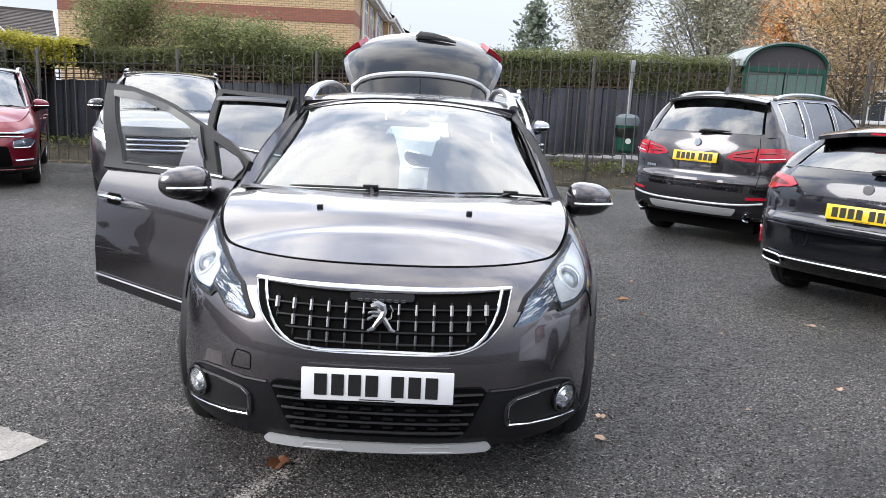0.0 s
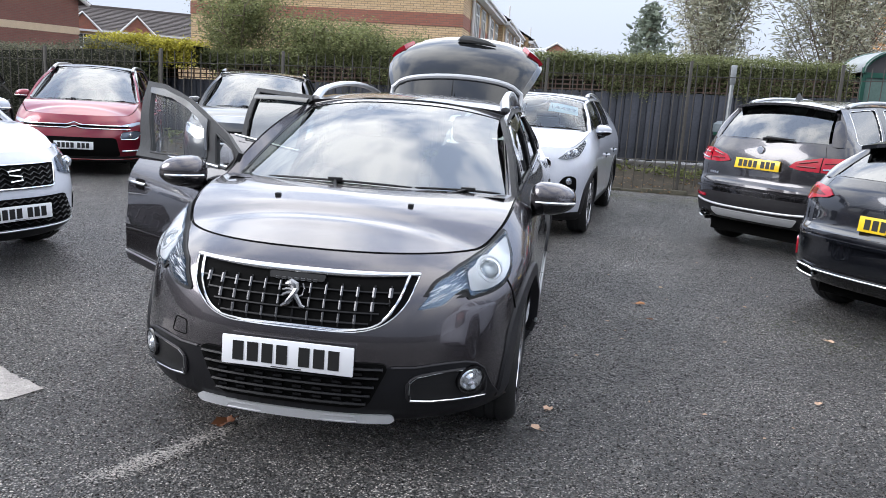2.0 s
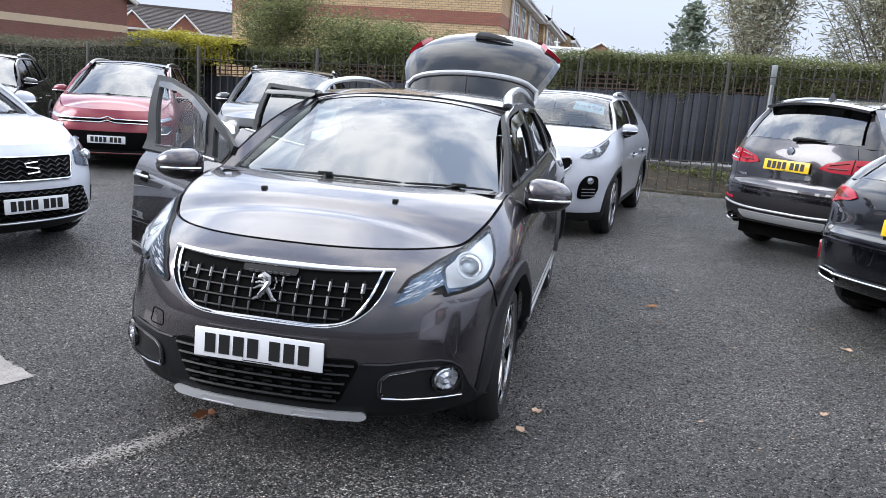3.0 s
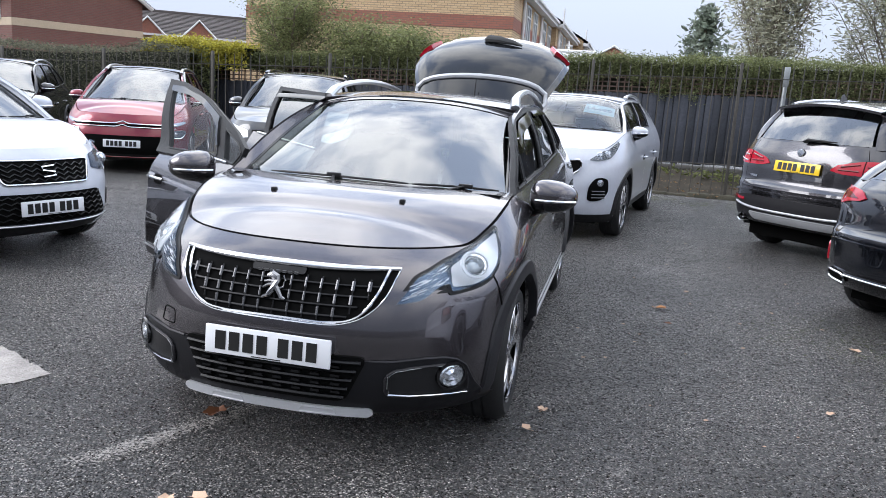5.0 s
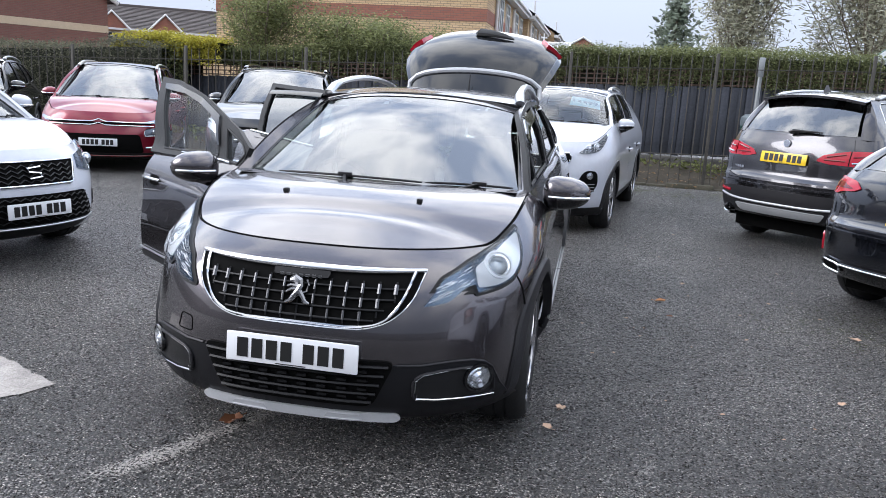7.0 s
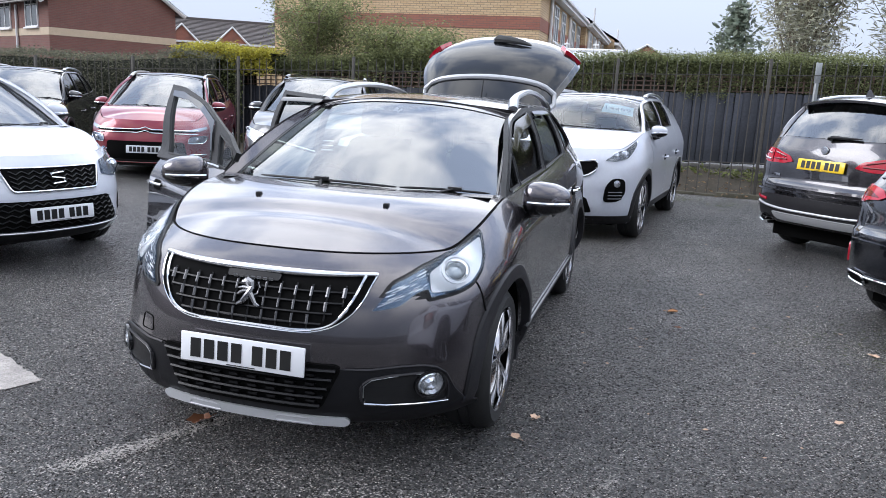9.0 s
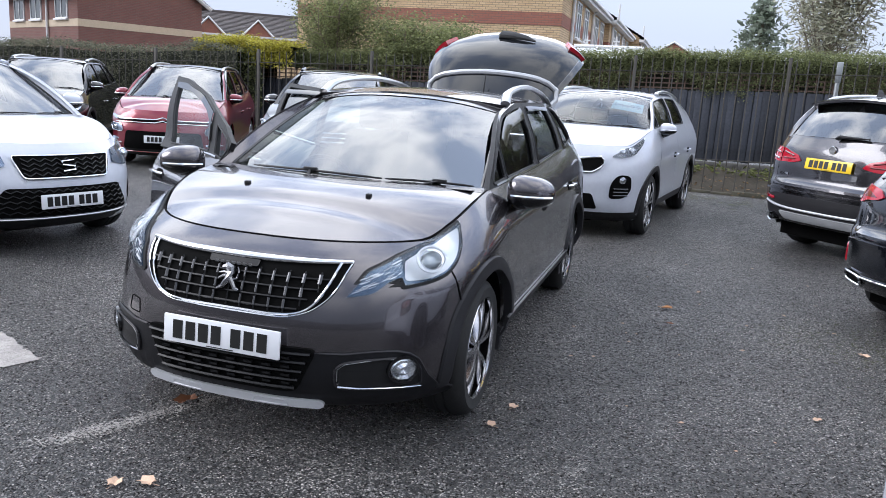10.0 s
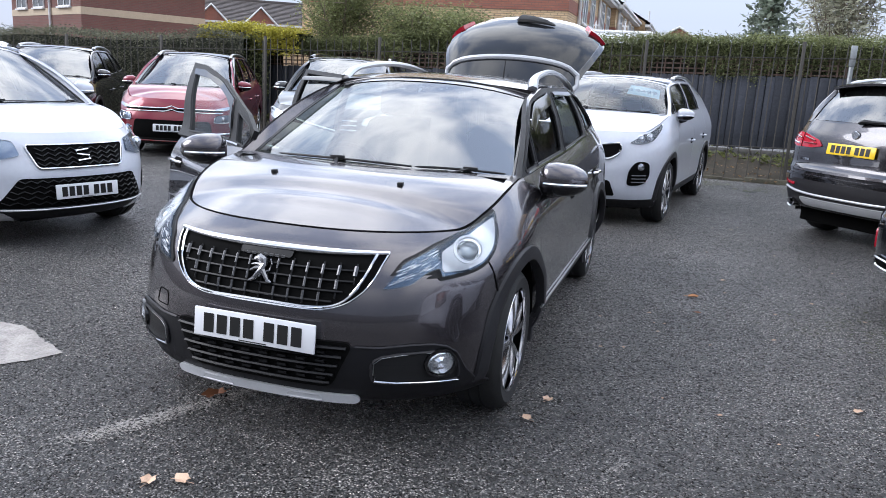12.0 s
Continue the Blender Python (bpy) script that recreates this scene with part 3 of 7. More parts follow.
def body_shell(car, f, paint_mat, opts):
    """Bumpers, wings, doors, pillars, roof, glass. Returns the doors by side and place."""
    lin = np.linspace
    C = (0, f.L / 2, 0.6)
    made = {}
    yb = opts.get("bumper_y", 0.52)
    ub = f.u_of_y(yb)
    vs = lin(0, 1, 26)
    fb = part("front_bumper", cut_arches(grid_bm(folded(patch(f.at, lin(-ub, ub, 61), vs), 0.012, C)), f), paint_mat, car)
    made["front_bumper"] = fb
    ue = f.u_of_y(f.ycor)
    bon = patch(lambda s, u: f.bonnet(s, u), lin(-0.985, 0.985, 31), lin(0.035, ue, 26))
    made["bonnet"] = part("bonnet", grid_bm(folded(bon, 0.02, (0, 0.8, 0.3))), paint_mat, car)
    d0, d1, d2 = f.doors
    g = 0.003
    split = opts.get("tail_u", 2.5)
    vbp = opts.get("bumper_v", 0.46)
    for sgn in (1, -1):
        def sat(u, v, sgn=sgn):
            p = f.at(u, v)
            return np.array((p[0] * sgn, p[1], p[2]))
        def rows(y0, y1, n):
            return [f.u_of_y(y) for y in lin(y0, y1, n)]
        nm = {1: "left", -1: "right"}[sgn]
        part("front_wing", cut_arches(grid_bm(folded(patch(sat, rows(yb, d0 - g, 30), vs), 0.012, C)), f), paint_mat, car)
        for k, (a, b) in enumerate(((d0, d1), (d1, d2))):
            lo = 0.10
            bm = cut_arches(grid_bm(folded(patch(sat, rows(a + g, b - g, 26), lin(lo, 1, 22)), 0.035, C)), f)
            made[nm, k] = part("front_door" if k == 0 else "rear_door", bm, paint_mat, car)
        part("sill", grid_bm(folded(patch(sat, rows(d0, f.axles[1] - f.arch - 0.02, 16), lin(0, 0.095, 4)), 0.03, C)), opts.get("sill_mat", CLAD), car)
        us = [u for u in rows(d2 + g, f.L - f.Lt, 22)] + list(lin(2.02, split, 12))
        part("rear_wing", cut_arches(grid_bm(folded(patch(sat, us, lin(0, 1, 26)), 0.012, C)), f), paint_mat, car)
        # upper side: frames of the doors and the rear quarter
        on = f.on_side(sgn)
        w1, w2, w3 = f.wins
        zb = lambda y: float(f.belt(y)) + 0.012
        zt = lambda y: float(f.rail(y)) - 0.034
        y0 = f.ycor - 0.04
        ytop = f.yh + 0.31
        fr = [(y0, float(f.belt(y0)) - 0.002), (d1 - g, float(f.belt(d1)) - 0.002), (d1 - g + 0.06, float(f.rail(d1 + 0.06)) - 0.012), (ytop, float(f.rail(ytop)) - 0.012)] + [(y, pillar_z(f, y, 0.012)) for y in lin(ytop - 0.06, y0 + 0.03, 10)]
        tri = [(y0 + 0.09, zb(y0 + 0.09)), (f.ydiv - 0.015, zb(f.ydiv)), (f.ydiv - 0.015, pillar_z(f, f.ydiv - 0.015, 0.036))] + [(y, pillar_z(f, y, 0.036)) for y in lin(f.ydiv - 0.08, y0 + 0.14, 4)]
        yf = f.ydiv + 0.025
        arc = [(y, min(pillar_z(f, y, 0.038), zt(y))) for y in lin(f.yh + 0.27, yf, 9)]
        win = [(yf, zb(yf)), (w1 - 0.03, zb(w1)), (w1 + 0.01, zt(w1))] + arc
        tri, win = rounded(tri, 0.02), rounded(win, 0.03)
        re = [(d1 + g, float(f.belt(d1)) - 0.002), (d2 - g + 0.02, float(f.belt(d2)) - 0.002), (w2 + 0.12, float(f.rail(w2)) - 0.012), (d1 + 0.06 + g, float(f.rail(d1)) - 0.012)]
        rw = rounded([(d1 + 0.05, zb(d1)), (w2 + 0.04, zb(w2)), (w2, zt(w2)), (d1 + 0.085, zt(d1))], 0.04)
        own = opts.get("windows", {}).get(nm)
        if own:
            fr, tri, win, re, rw = own[0], rounded(own[1], 0.012), rounded(own[2], 0.02), own[3], rounded(own[4], 0.02)
        yq = f.L - 0.34
        qu = [(d2 + g + 0.02, float(f.belt(d2)) - 0.002), (yq, float(f.belt(yq)) - 0.002), (f.yr + 0.0, float(f.rail(f.yr)) - 0.008), (w2 + 0.12 + g, float(f.rail(w2)) - 0.012)]
        qw = rounded([(max(d2, w2) + 0.10, zb(d2) + 0.01), (w3 + 0.08, zb(w3) + 0.03), (w3 - 0.02, zt(w3)), (w2 + 0.16, zt(w2))], 0.05) if w3 else None
        frame_mat = opts.get("frame_mat", paint_mat)
        side = made.get
        fd, rd = made[nm, 0], made[nm, 1]
        part("window_frame", sheet(fr, [tri, win], on, 0.0, 0.03, 0.08), frame_mat, fd)
        part("window_frame", sheet(re, [rw], on, 0.0, 0.03, 0.08), frame_mat, rd)
        part("rear_quarter", sheet(qu, [qw] if qw else [], on, 0.0, 0.05, 0.08), paint_mat, car)
        for poly, ow, gm in ((tri, fd, PANE), (win, fd, opts.get("pane", PANE)), (rw, rd, opts.get("rear_pane", DARK_PANE)), (qw, car, opts.get("rear_pane", DARK_PANE))):
            if poly:
                p = part("window_pane", sheet(inset(poly, -0.006), [], on, -0.012, 0.004, 0.08), opts.get("clear_pane", gm) if ow is fd else gm, ow)
                ring = [on(a, b, -0.002) for a, b in dense(list(poly), 0.05)]
                part("window_seal", tube(bmesh.new(), ring, opts.get("seal_r", 0.008), 6, True), opts.get("seal", PLASTIC), ow)
        if opts.get("belt_trim"):
            for a, b, ow in ((y0 + 0.12, d1 - 0.01, fd), (d1 + 0.01, w2 + 0.06, rd)):
                part("belt_trim", tube(bmesh.new(), [on(y, float(f.belt(y)) + 0.002, 0.004) for y in lin(a, b, 14)], 0.009, 6), opts["belt_trim"], ow)
        for k, (yh_, ow) in enumerate(((d1 - 0.17, fd), (d2 - 0.14, rd))):
            zh = opts.get("handle_z", 0.86) + 0.02 * k
            bm = tube(bmesh.new(), [on(y, zh + dz, o) for y, dz, o in ((yh_ - 0.10, 0, 0.004), (yh_ - 0.085, 0.002, 0.03), (yh_ - 0.02, 0.004, 0.042), (yh_ + 0.06, 0.004, 0.036), (yh_ + 0.085, 0.002, 0.004))], 0.0105, 8)
            part("door_handle", bm, opts.get("handle", paint_mat), ow)
            if opts.get("handle_cup", True):
                # flat near-black patch paints the shade of the hollow behind the handle
                cup = rounded([(yh_ - 0.09, zh - 0.035), (yh_ + 0.05, zh - 0.035), (yh_ + 0.05, zh + 0.03), (yh_ - 0.09, zh + 0.03)], 0.03)
                part("handle_recess", sheet(cup, [], on, 0.0025, 0.004, 0.05), VOID, ow)
        # windscreen pillar
        A = [Vector(f.screen(sgn * 1.0, t)) for t in lin(-0.02, 1, 14)]
        B = []
        for t in lin(0, 1, 14):
            y = y0 - 0.02 + (ytop - y0 + 0.02) * t
            B.append(on(y, pillar_z(f, y, 0.008) if t < 1 else float(f.rail(ytop)) - 0.01, 0.0))
        P = np.array([[a, a * 0.67 + b * 0.33 + Vector((sgn * 0.012, -0.004, 0.008)), a * 0.33 + b * 0.67 + Vector((sgn * 0.014, 0, 0.006)), b] for a, b in zip(A, B)])
        part("windscreen_pillar", grid_bm(P), opts.get("pillar", paint_mat), car)
        # rear pillar
        A = [on(yq + (f.yr - yq) * t, float(f.belt(yq)) + (float(f.rail(f.yr)) - float(f.belt(yq))) * t - 0.004, 0.0) for t in lin(0, 1, 8)]
        B = [Vector(f.rear_glass(sgn * 1.0, t)) for t in lin(0, 1, 8)]
        P = np.array([[a, (a + b) / 2 + Vector((sgn * 0.012, 0.015, 0)), b] for a, b in zip(A, B)])
        part("rear_pillar", grid_bm(P), opts.get("rear_pillar", paint_mat), car)
        # wheel housings, with the shade inside them in their colour, and arch lips
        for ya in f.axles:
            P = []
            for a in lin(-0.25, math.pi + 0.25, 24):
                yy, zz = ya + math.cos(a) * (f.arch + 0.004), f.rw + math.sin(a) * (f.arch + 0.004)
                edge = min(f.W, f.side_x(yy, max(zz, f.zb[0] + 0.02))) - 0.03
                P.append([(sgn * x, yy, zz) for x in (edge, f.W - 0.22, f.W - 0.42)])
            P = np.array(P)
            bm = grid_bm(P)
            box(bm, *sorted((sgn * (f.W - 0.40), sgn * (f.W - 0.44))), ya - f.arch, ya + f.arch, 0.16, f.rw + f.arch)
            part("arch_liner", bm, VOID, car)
            wa = opts.get("arch_trim", 0.055)
            if wa:
                rings = []
                for a in lin(-0.42, math.pi + (0.12 if ya < 2 else 0.42), 40):
                    row = []
                    for r, o in ((f.arch - 0.006, -0.03), (f.arch - 0.004, 0.012), (f.arch + 0.012, 0.016), (f.arch + wa, 0.012), (f.arch + wa + 0.004, 0.0)):
                        yy, zz = ya + math.cos(a) * r, max(f.zb[1] - 0.07, f.rw + math.sin(a) * r)
                        row.append(on(yy, zz, o))
                    rings.append(row)
                part("arch_trim", grid_bm(np.array(rings)), opts.get("clad", CLAD), car)
    if not opts.get("tailgate_open"):
        made["tailgate"] = part("tailgate", grid_bm(folded(patch(f.at, lin(split + 0.006, 6 - split - 0.006, 40), lin(vbp + 0.005, 1, 20)), 0.015, C)), paint_mat, car)
        made["rear_bumper"] = part("rear_bumper", grid_bm(folded(patch(f.at, lin(split + 0.003, 6 - split - 0.003, 40), lin(0, vbp, 16)), 0.015, C)), paint_mat, car)
        P = patch(f.rear_glass, lin(-0.96, 0.96, 15), lin(0.06, 0.95, 10))
        made["rear_window"] = part("rear_window", grid_bm(P), opts.get("rear_screen", REAR_SCREEN), made["tailgate"])
        P1 = patch(lambda s, t: f.rear_glass(s, t, -0.004), lin(-1, 1, 15), (-0.02, 0.02, 0.08))
        part("window_surround", grid_bm(P1), paint_mat, made["tailgate"])
    else:
        made["rear_bumper"] = part("rear_bumper", grid_bm(folded(patch(f.at, lin(split + 0.003, 6 - split - 0.003, 40), lin(0, vbp, 16)), 0.015, C)), paint_mat, car)
    # roof
    def roof(s, t):
        y = f.yh + 0.12 * s * s + (f.yr - f.yh - 0.17 * s * s) * t
        e, c = float(f.rail(y)), float(f.top(y))
        return np.array((s * float(f.xt(y)), y, c + (e - c) * abs(s) ** 2.6))
    P = patch(roof, lin(-1, 1, 25), lin(0, 1, 24))
    made["roof"] = part("roof", grid_bm(folded(P, 0.02, (0, 2.5, 0.5))), opts.get("roof_mat", paint_mat), car)
    made["roof_f"] = roof
    P = patch(lambda s, t: roof(s * 0.95, t) - np.array((0, 0, 0.035)), lin(-1, 1, 9), lin(0.02, 0.98, 9))
    part("headlining", grid_bm(P), HEADLINER, car)
    P = patch(f.screen, lin(-1, 1, 25), lin(-0.03, 1.0, 16))
    made["windscreen"] = part("windscreen", grid_bm(P), opts.get("screen", SCREEN), car)
    ring = [f.screen(s, -0.02, 0.004) for s in lin(-1, 1, 20)] + [f.screen(1, t, 0.004) for t in lin(0.05, 0.98, 10)] + [f.screen(s, 0.995, 0.004) for s in lin(1, -1, 16)] + [f.screen(-1, t, 0.004) for t in lin(0.98, 0.05, 10)]
    part("windscreen_seal", tube(bmesh.new(), ring, 0.007, 6, True), GLOSS, car)
    P = patch(lambda q, t: f.screen(q, t, 0.004), lin(-1, 1, 25), lin(0.925, 1.0, 4))
    part("roof_header", grid_bm(folded(P, 0.006, (0, 3, 0.5))), opts.get("roof_mat", paint_mat), car)
    # scuttle, under the wipers
    b = f.at(ue, 1.0)
    P = np.array([[(s * (b[0] - 0.02), f.ycowl - 0.06 + (f.ycor - f.ycowl) * s * s + dy, f.zcowl + dz + 0.02 * (1 - s * s)) for s in lin(-1, 1, 15)] for dy, dz in ((0.0, -0.045), (0.05, -0.04), (0.12, -0.028))])
    part("scuttle", grid_bm(P), PLASTIC, car)
    for px, s0, s1 in opts.get("wipers", ((-0.16, -0.72, 0.36), (0.60, 0.38, 0.95))):
        lay = lambda t, lift: Vector(f.screen(s0 + (s1 - s0) * t, -0.006 + 0.008 * math.sin(math.pi * t), lift))
        hub = Vector(f.screen(px, -0.02, 0.004)) + Vector((0, -0.03, 0))
        mid = lay(0.5 if px < 0 else 0.62, 0.02)
        bm = tube(bmesh.new(), [hub + Vector((0.03, -0.005, -0.01)), hub, hub.lerp(mid, 0.5), mid], [0.010, 0.012, 0.009, 0.007], 8, False, 0.6)
        w = part("wiper_arm", bm, PLASTIC, car)
        part("wiper_blade", tube(bmesh.new(), [lay(t, 0.012) for t in lin(0, 1, 11)], [0.003] + [0.006] * 9 + [0.004], 6), PLASTIC, w)
        part("blade_clip", boxes((mid.x - 0.035, mid.x + 0.035, mid.y - 0.012, mid.y + 0.012, mid.z - 0.012, mid.z + 0.008), bevel=0.004), PLASTIC, w)
    # underbody, near-black to carry the shade beneath the car
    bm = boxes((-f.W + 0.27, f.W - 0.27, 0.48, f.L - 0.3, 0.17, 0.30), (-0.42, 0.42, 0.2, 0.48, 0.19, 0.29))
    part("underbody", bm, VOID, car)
    cabin(car, f)
    for sgn in (1, -1):
        for ya in f.axles:
            wheel(car, sgn * (f.W - 0.135), ya, f.rw, sgn, opts.get("wheel", "five"))
    return made


def roof_rails(car, f, material, y0, y1, lift=0.075, x_in=0.0, flat=True):
    for sgn in (1, -1):
        pts, rr = [], []
        for t in np.linspace(0, 1, 22):
            y = y0 + (y1 - y0) * t
            up = lift * min(1, (math.sin(math.pi * min(1, max(0.0, t))) ** 0.45)) if 0 < t < 1 else 0
            pts.append((sgn * (float(f.xt(y)) - 0.015 - x_in - 0.035 * (up / max(lift, 0.01))), y, float(f.rail(y)) + 0.002 + up))
            rr.append(0.024 if 0.05 < t < 0.95 else 0.03)
        part("roof_rail", tube(bmesh.new(), pts, rr, 8, False, 0.75), material, car)


def lamp(car, f, name, poly, housing, tail=False, off=0.004, lens=True, thick=0.02, step=0.04):
    """A lamp let into an end of the car: housing and clear cover."""
    on = f.on_end(tail)
    h = part(name, sheet(rounded(poly, 0.018), [], on, off, thick, step), housing, car)
    return h


def mirrored(poly):
    return [(-p[0], *p[1:]) for p in poly][::-1]


def thing(name, label, category, m=None, group="", kind=""):
    e = new(name)
    if m is not None:
        e.matrix_basis = m
    return tagged(e, label, category, group, kind)


# ---- ground ----
def asphalt():
    m = bpy.data.materials.new("asphalt")
    m.use_nodes = True
    n, l = m.node_tree.nodes, m.node_tree.links
    b = n["Principled BSDF"]
    co = n.new("ShaderNodeTexCoord")

    def tex(kind, scale, detail=0, rough=0.5):
        t = n.new("ShaderNodeTexVoronoi" if kind == "v" else "ShaderNodeTexNoise")
        t.inputs["Scale"].default_value = scale
        if kind == "n":
            t.inputs["Detail"].default_value, t.inputs["Roughness"].default_value = detail, rough
        l.new(co.outputs["Object"], t.inputs["Vector"])
        return t

    def span(out, a, b_, c, d):
        r = n.new("ShaderNodeMapRange")
        for k, v in zip(("From Min", "From Max", "To Min", "To Max"), (a, b_, c, d)):
            r.inputs[k].default_value = v
        l.new(out, r.inputs["Value"])
        return r.outputs["Result"]

    def math_(op, p, q):
        r = n.new("ShaderNodeMath")
        r.operation = op
        l.new(p, r.inputs[0])
        if isinstance(q, float):
            r.inputs[1].default_value = q
        else:
            l.new(q, r.inputs[1])
        return r.outputs[0]

    lump, pit = tex("n", 40, 3, 0.65), tex("n", 95, 3, 0.6)
    st, grit, big, patchy = tex("v", 100), tex("v", 200), tex("n", 0.6, 8, 0.6), tex("n", 5.0, 4, 0.6)
    # worn and damp areas
    r1 = n.new("ShaderNodeValToRGB")
    r1.color_ramp.elements[0].position, r1.color_ramp.elements[0].color = 0.40, (0.148, 0.139, 0.133, 1)
    r1.color_ramp.elements[1].position, r1.color_ramp.elements[1].color = 0.62, (0.385, 0.362, 0.34, 1)
    l.new(math_("ADD", math_("MULTIPLY", big.outputs["Fac"], 0.7), math_("MULTIPLY", patchy.outputs["Fac"], 0.3)), r1.inputs["Fac"])
    # stones: each its own tone, dark between them
    sep = n.new("ShaderNodeSeparateColor")
    l.new(st.outputs["Color"], sep.inputs["Color"])
    sep2 = n.new("ShaderNodeSeparateColor")
    l.new(grit.outputs["Color"], sep2.inputs["Color"])
    tone = math_("MULTIPLY", span(sep.outputs["Red"], 0.0, 1.0, 0.4, 1.7), span(lump.outputs["Fac"], 0.43, 0.55, 0.5, 1.25))
    gap = span(st.outputs["Distance"], 0.30, 0.58, 1.2, 0.05)
    chip = span(sep2.outputs["Green"], 0.94, 0.98, 1.0, 3.0)
    # pits are darkened in the colour, since the relief alone shades too little
    holes = span(pit.outputs["Fac"], 0.42, 0.50, 0.3, 1.1)
    allof = math_("MULTIPLY", math_("MULTIPLY", tone, gap), math_("MULTIPLY", chip, holes))
    mul = n.new("ShaderNodeVectorMath")
    mul.operation = "SCALE"
    l.new(r1.outputs["Color"], mul.inputs[0]), l.new(allof, mul.inputs["Scale"])
    l.new(mul.outputs["Vector"], b.inputs["Base Color"])
    l.new(span(sep.outputs["Blue"], 0.0, 1.0, 0.14, 0.62), b.inputs["Roughness"])
    b.inputs["Specular IOR Level"].default_value = 0.9
    hgt = math_("SUBTRACT", math_("ADD", st.outputs["Distance"], math_("MULTIPLY", grit.outputs["Distance"], 0.5)), math_("ADD", math_("MULTIPLY", lump.outputs["Fac"], 1.2), math_("MULTIPLY", pit.outputs["Fac"], 1.5)))
    bp = n.new("ShaderNodeBump")
    bp.inputs["Strength"].default_value, bp.inputs["Distance"].default_value = 1.0, 0.018
    bp.invert = True
    l.new(hgt, bp.inputs["Height"]), l.new(bp.outputs["Normal"], b.inputs["Normal"])
    return m


ASPHALT = asphalt()
FALL = curve((13.6, 0.0), (14.4, -0.06), (15.4, -0.18), (16.2, -0.23))
P = np.array([[(x, y, FALL(y)) for x in (-900, -60, -20, 0, 20, 60, 900)] for y in (-900, -60, 0, 8, 13.6, 14.0, 14.4, 14.8, 15.2, 15.6, 16.0, 16.4, 30, 120, 900)])
tagged(part("ground", grid_bm(P), ASPHALT), "dark damp tarmac of a car sales lot", "ground", kind="structure")

SOIL = mat("soil", (0.058, 0.049, 0.036), 0.95, 0, 0, 0.5, 3, 0.8, 40)
KERB = mat("mossy_kerb", (0.075, 0.07, 0.05), 0.95, 0, 0, 0.5, 4, 0.8, 60)
FENCE_Y, PLANK_Y, LOW = 16.2, 17.8, -0.23
GRADE = 0.031  # the fences drop towards the west


def drop_at(x):
    return GRADE * (x - 2.5)


P = np.array([[(x, y + 0.06 * noise.noise((x * 2.1, y, 7)), z + 0.035 * noise.noise((x * 1.3, y * 1.7, 0))) for x in np.linspace(-40, 40, 261)] for y, z in ((FENCE_Y - 0.12, LOW - 0.02), (FENCE_Y + 0.0, LOW + 0.05), (FENCE_Y + 0.3, LOW + 0.14), (FENCE_Y + 0.8, 0.0), (PLANK_Y - 0.3, 0.14), (PLANK_Y + 0.2, 0.2), (PLANK_Y + 1.6, 0.2), (PLANK_Y + 4, -0.3))])
tagged(part("flower_bed", grid_bm(P), SOIL), "bare soil bed with weeds behind the railings", "soil", kind="structure")
bm = bmesh.new()
x = -40.0
while x < 40:
    w = random.uniform(0.25, 0.6)
    h = LOW + random.uniform(0.03, 0.10)
    box(bm, x + 0.01, x + w - 0.01, FENCE_Y - 0.14 + random.uniform(-0.03, 0.03), FENCE_Y + 0.04, LOW - 0.05, h, 0.015)
    x += w
tagged(part("kerb", bm, KERB), "broken mossy stone edging along the railings", "kerb", kind="structure")

# ---- railings ----
IRON = mat("dark_iron", (0.075, 0.07, 0.062), 0.6, 0.2, 0, 0.3, 5, 0.2, 80)
railing = thing("railings", "black painted steel railings with thin upright bars", "fence", pose(0, FENCE_Y, 0))
bar_me = finish(tube(bmesh.new(), [(0, 0, -0.16), (0, 0, 2.34), (0, 0, 2.42)], [0.0105, 0.0105, 0.004], 6), "railing_bar", IRON)
post_me = finish(boxes((-0.03, 0.03, -0.03, 0.03, LOW, 2.46), bevel=0.006), "railing_post", IRON)
for i in range(-11, 10):
    o = new("railing_post", post_me)
    x = 3.14 + i * 2.87
    o.parent, o.location = railing, (x, 0, drop_at(x))
for z in (0.46, 2.16):
    rail = part("rail", boxes((-28.5, 29.1, -0.02, 0.02, -0.008, 0.008)), IRON, railing)
    rail.matrix_basis = pose(0, 0, z + drop_at(0), 0, -math.degrees(math.atan(GRADE)), 0)
for i in range(281):
    o = new("railing_bar", bar_me)
    x = -28.3 + i * 0.205
    o.parent, o.location = railing, (x, 0, drop_at(x))
    o.rotation_euler = (radians(random.uniform(-0.4, 0.4)), radians(random.uniform(-0.3, 0.3)), 0)

# ---- board fence with trellis ----
PLANK = mat("slate_blue_boards", (0.040, 0.044, 0.057), 0.7, 0, 0, 0.35, 3, 0.3, 30, island=0.32)
TRELLIS = mat("weathered_trellis", (0.12, 0.08, 0.062), 0.85, 0, 0, 0.35, 6, 0.4, 50)
boards = thing("board_fence", "slate blue painted close-board timber fence", "fence", pose(0, PLANK_Y, 0))
board_me = finish(boxes((-0.078, 0.078, -0.011, 0.011, 0.30, 1.79), bevel=0.004), "board", PLANK)
for i in range(194):
    o = new("board", board_me)
    o.parent = boards
    x = -9.4 + i * 0.0845
    o.location = (x, 0.032 if i % 2 else 0.004 * (i % 3), (0.03 if i % 2 else 0.05) + drop_at(x) + random.uniform(-0.015, 0.015))
    o.rotation_euler = (0, radians(random.uniform(-0.4, 0.4)), 0)
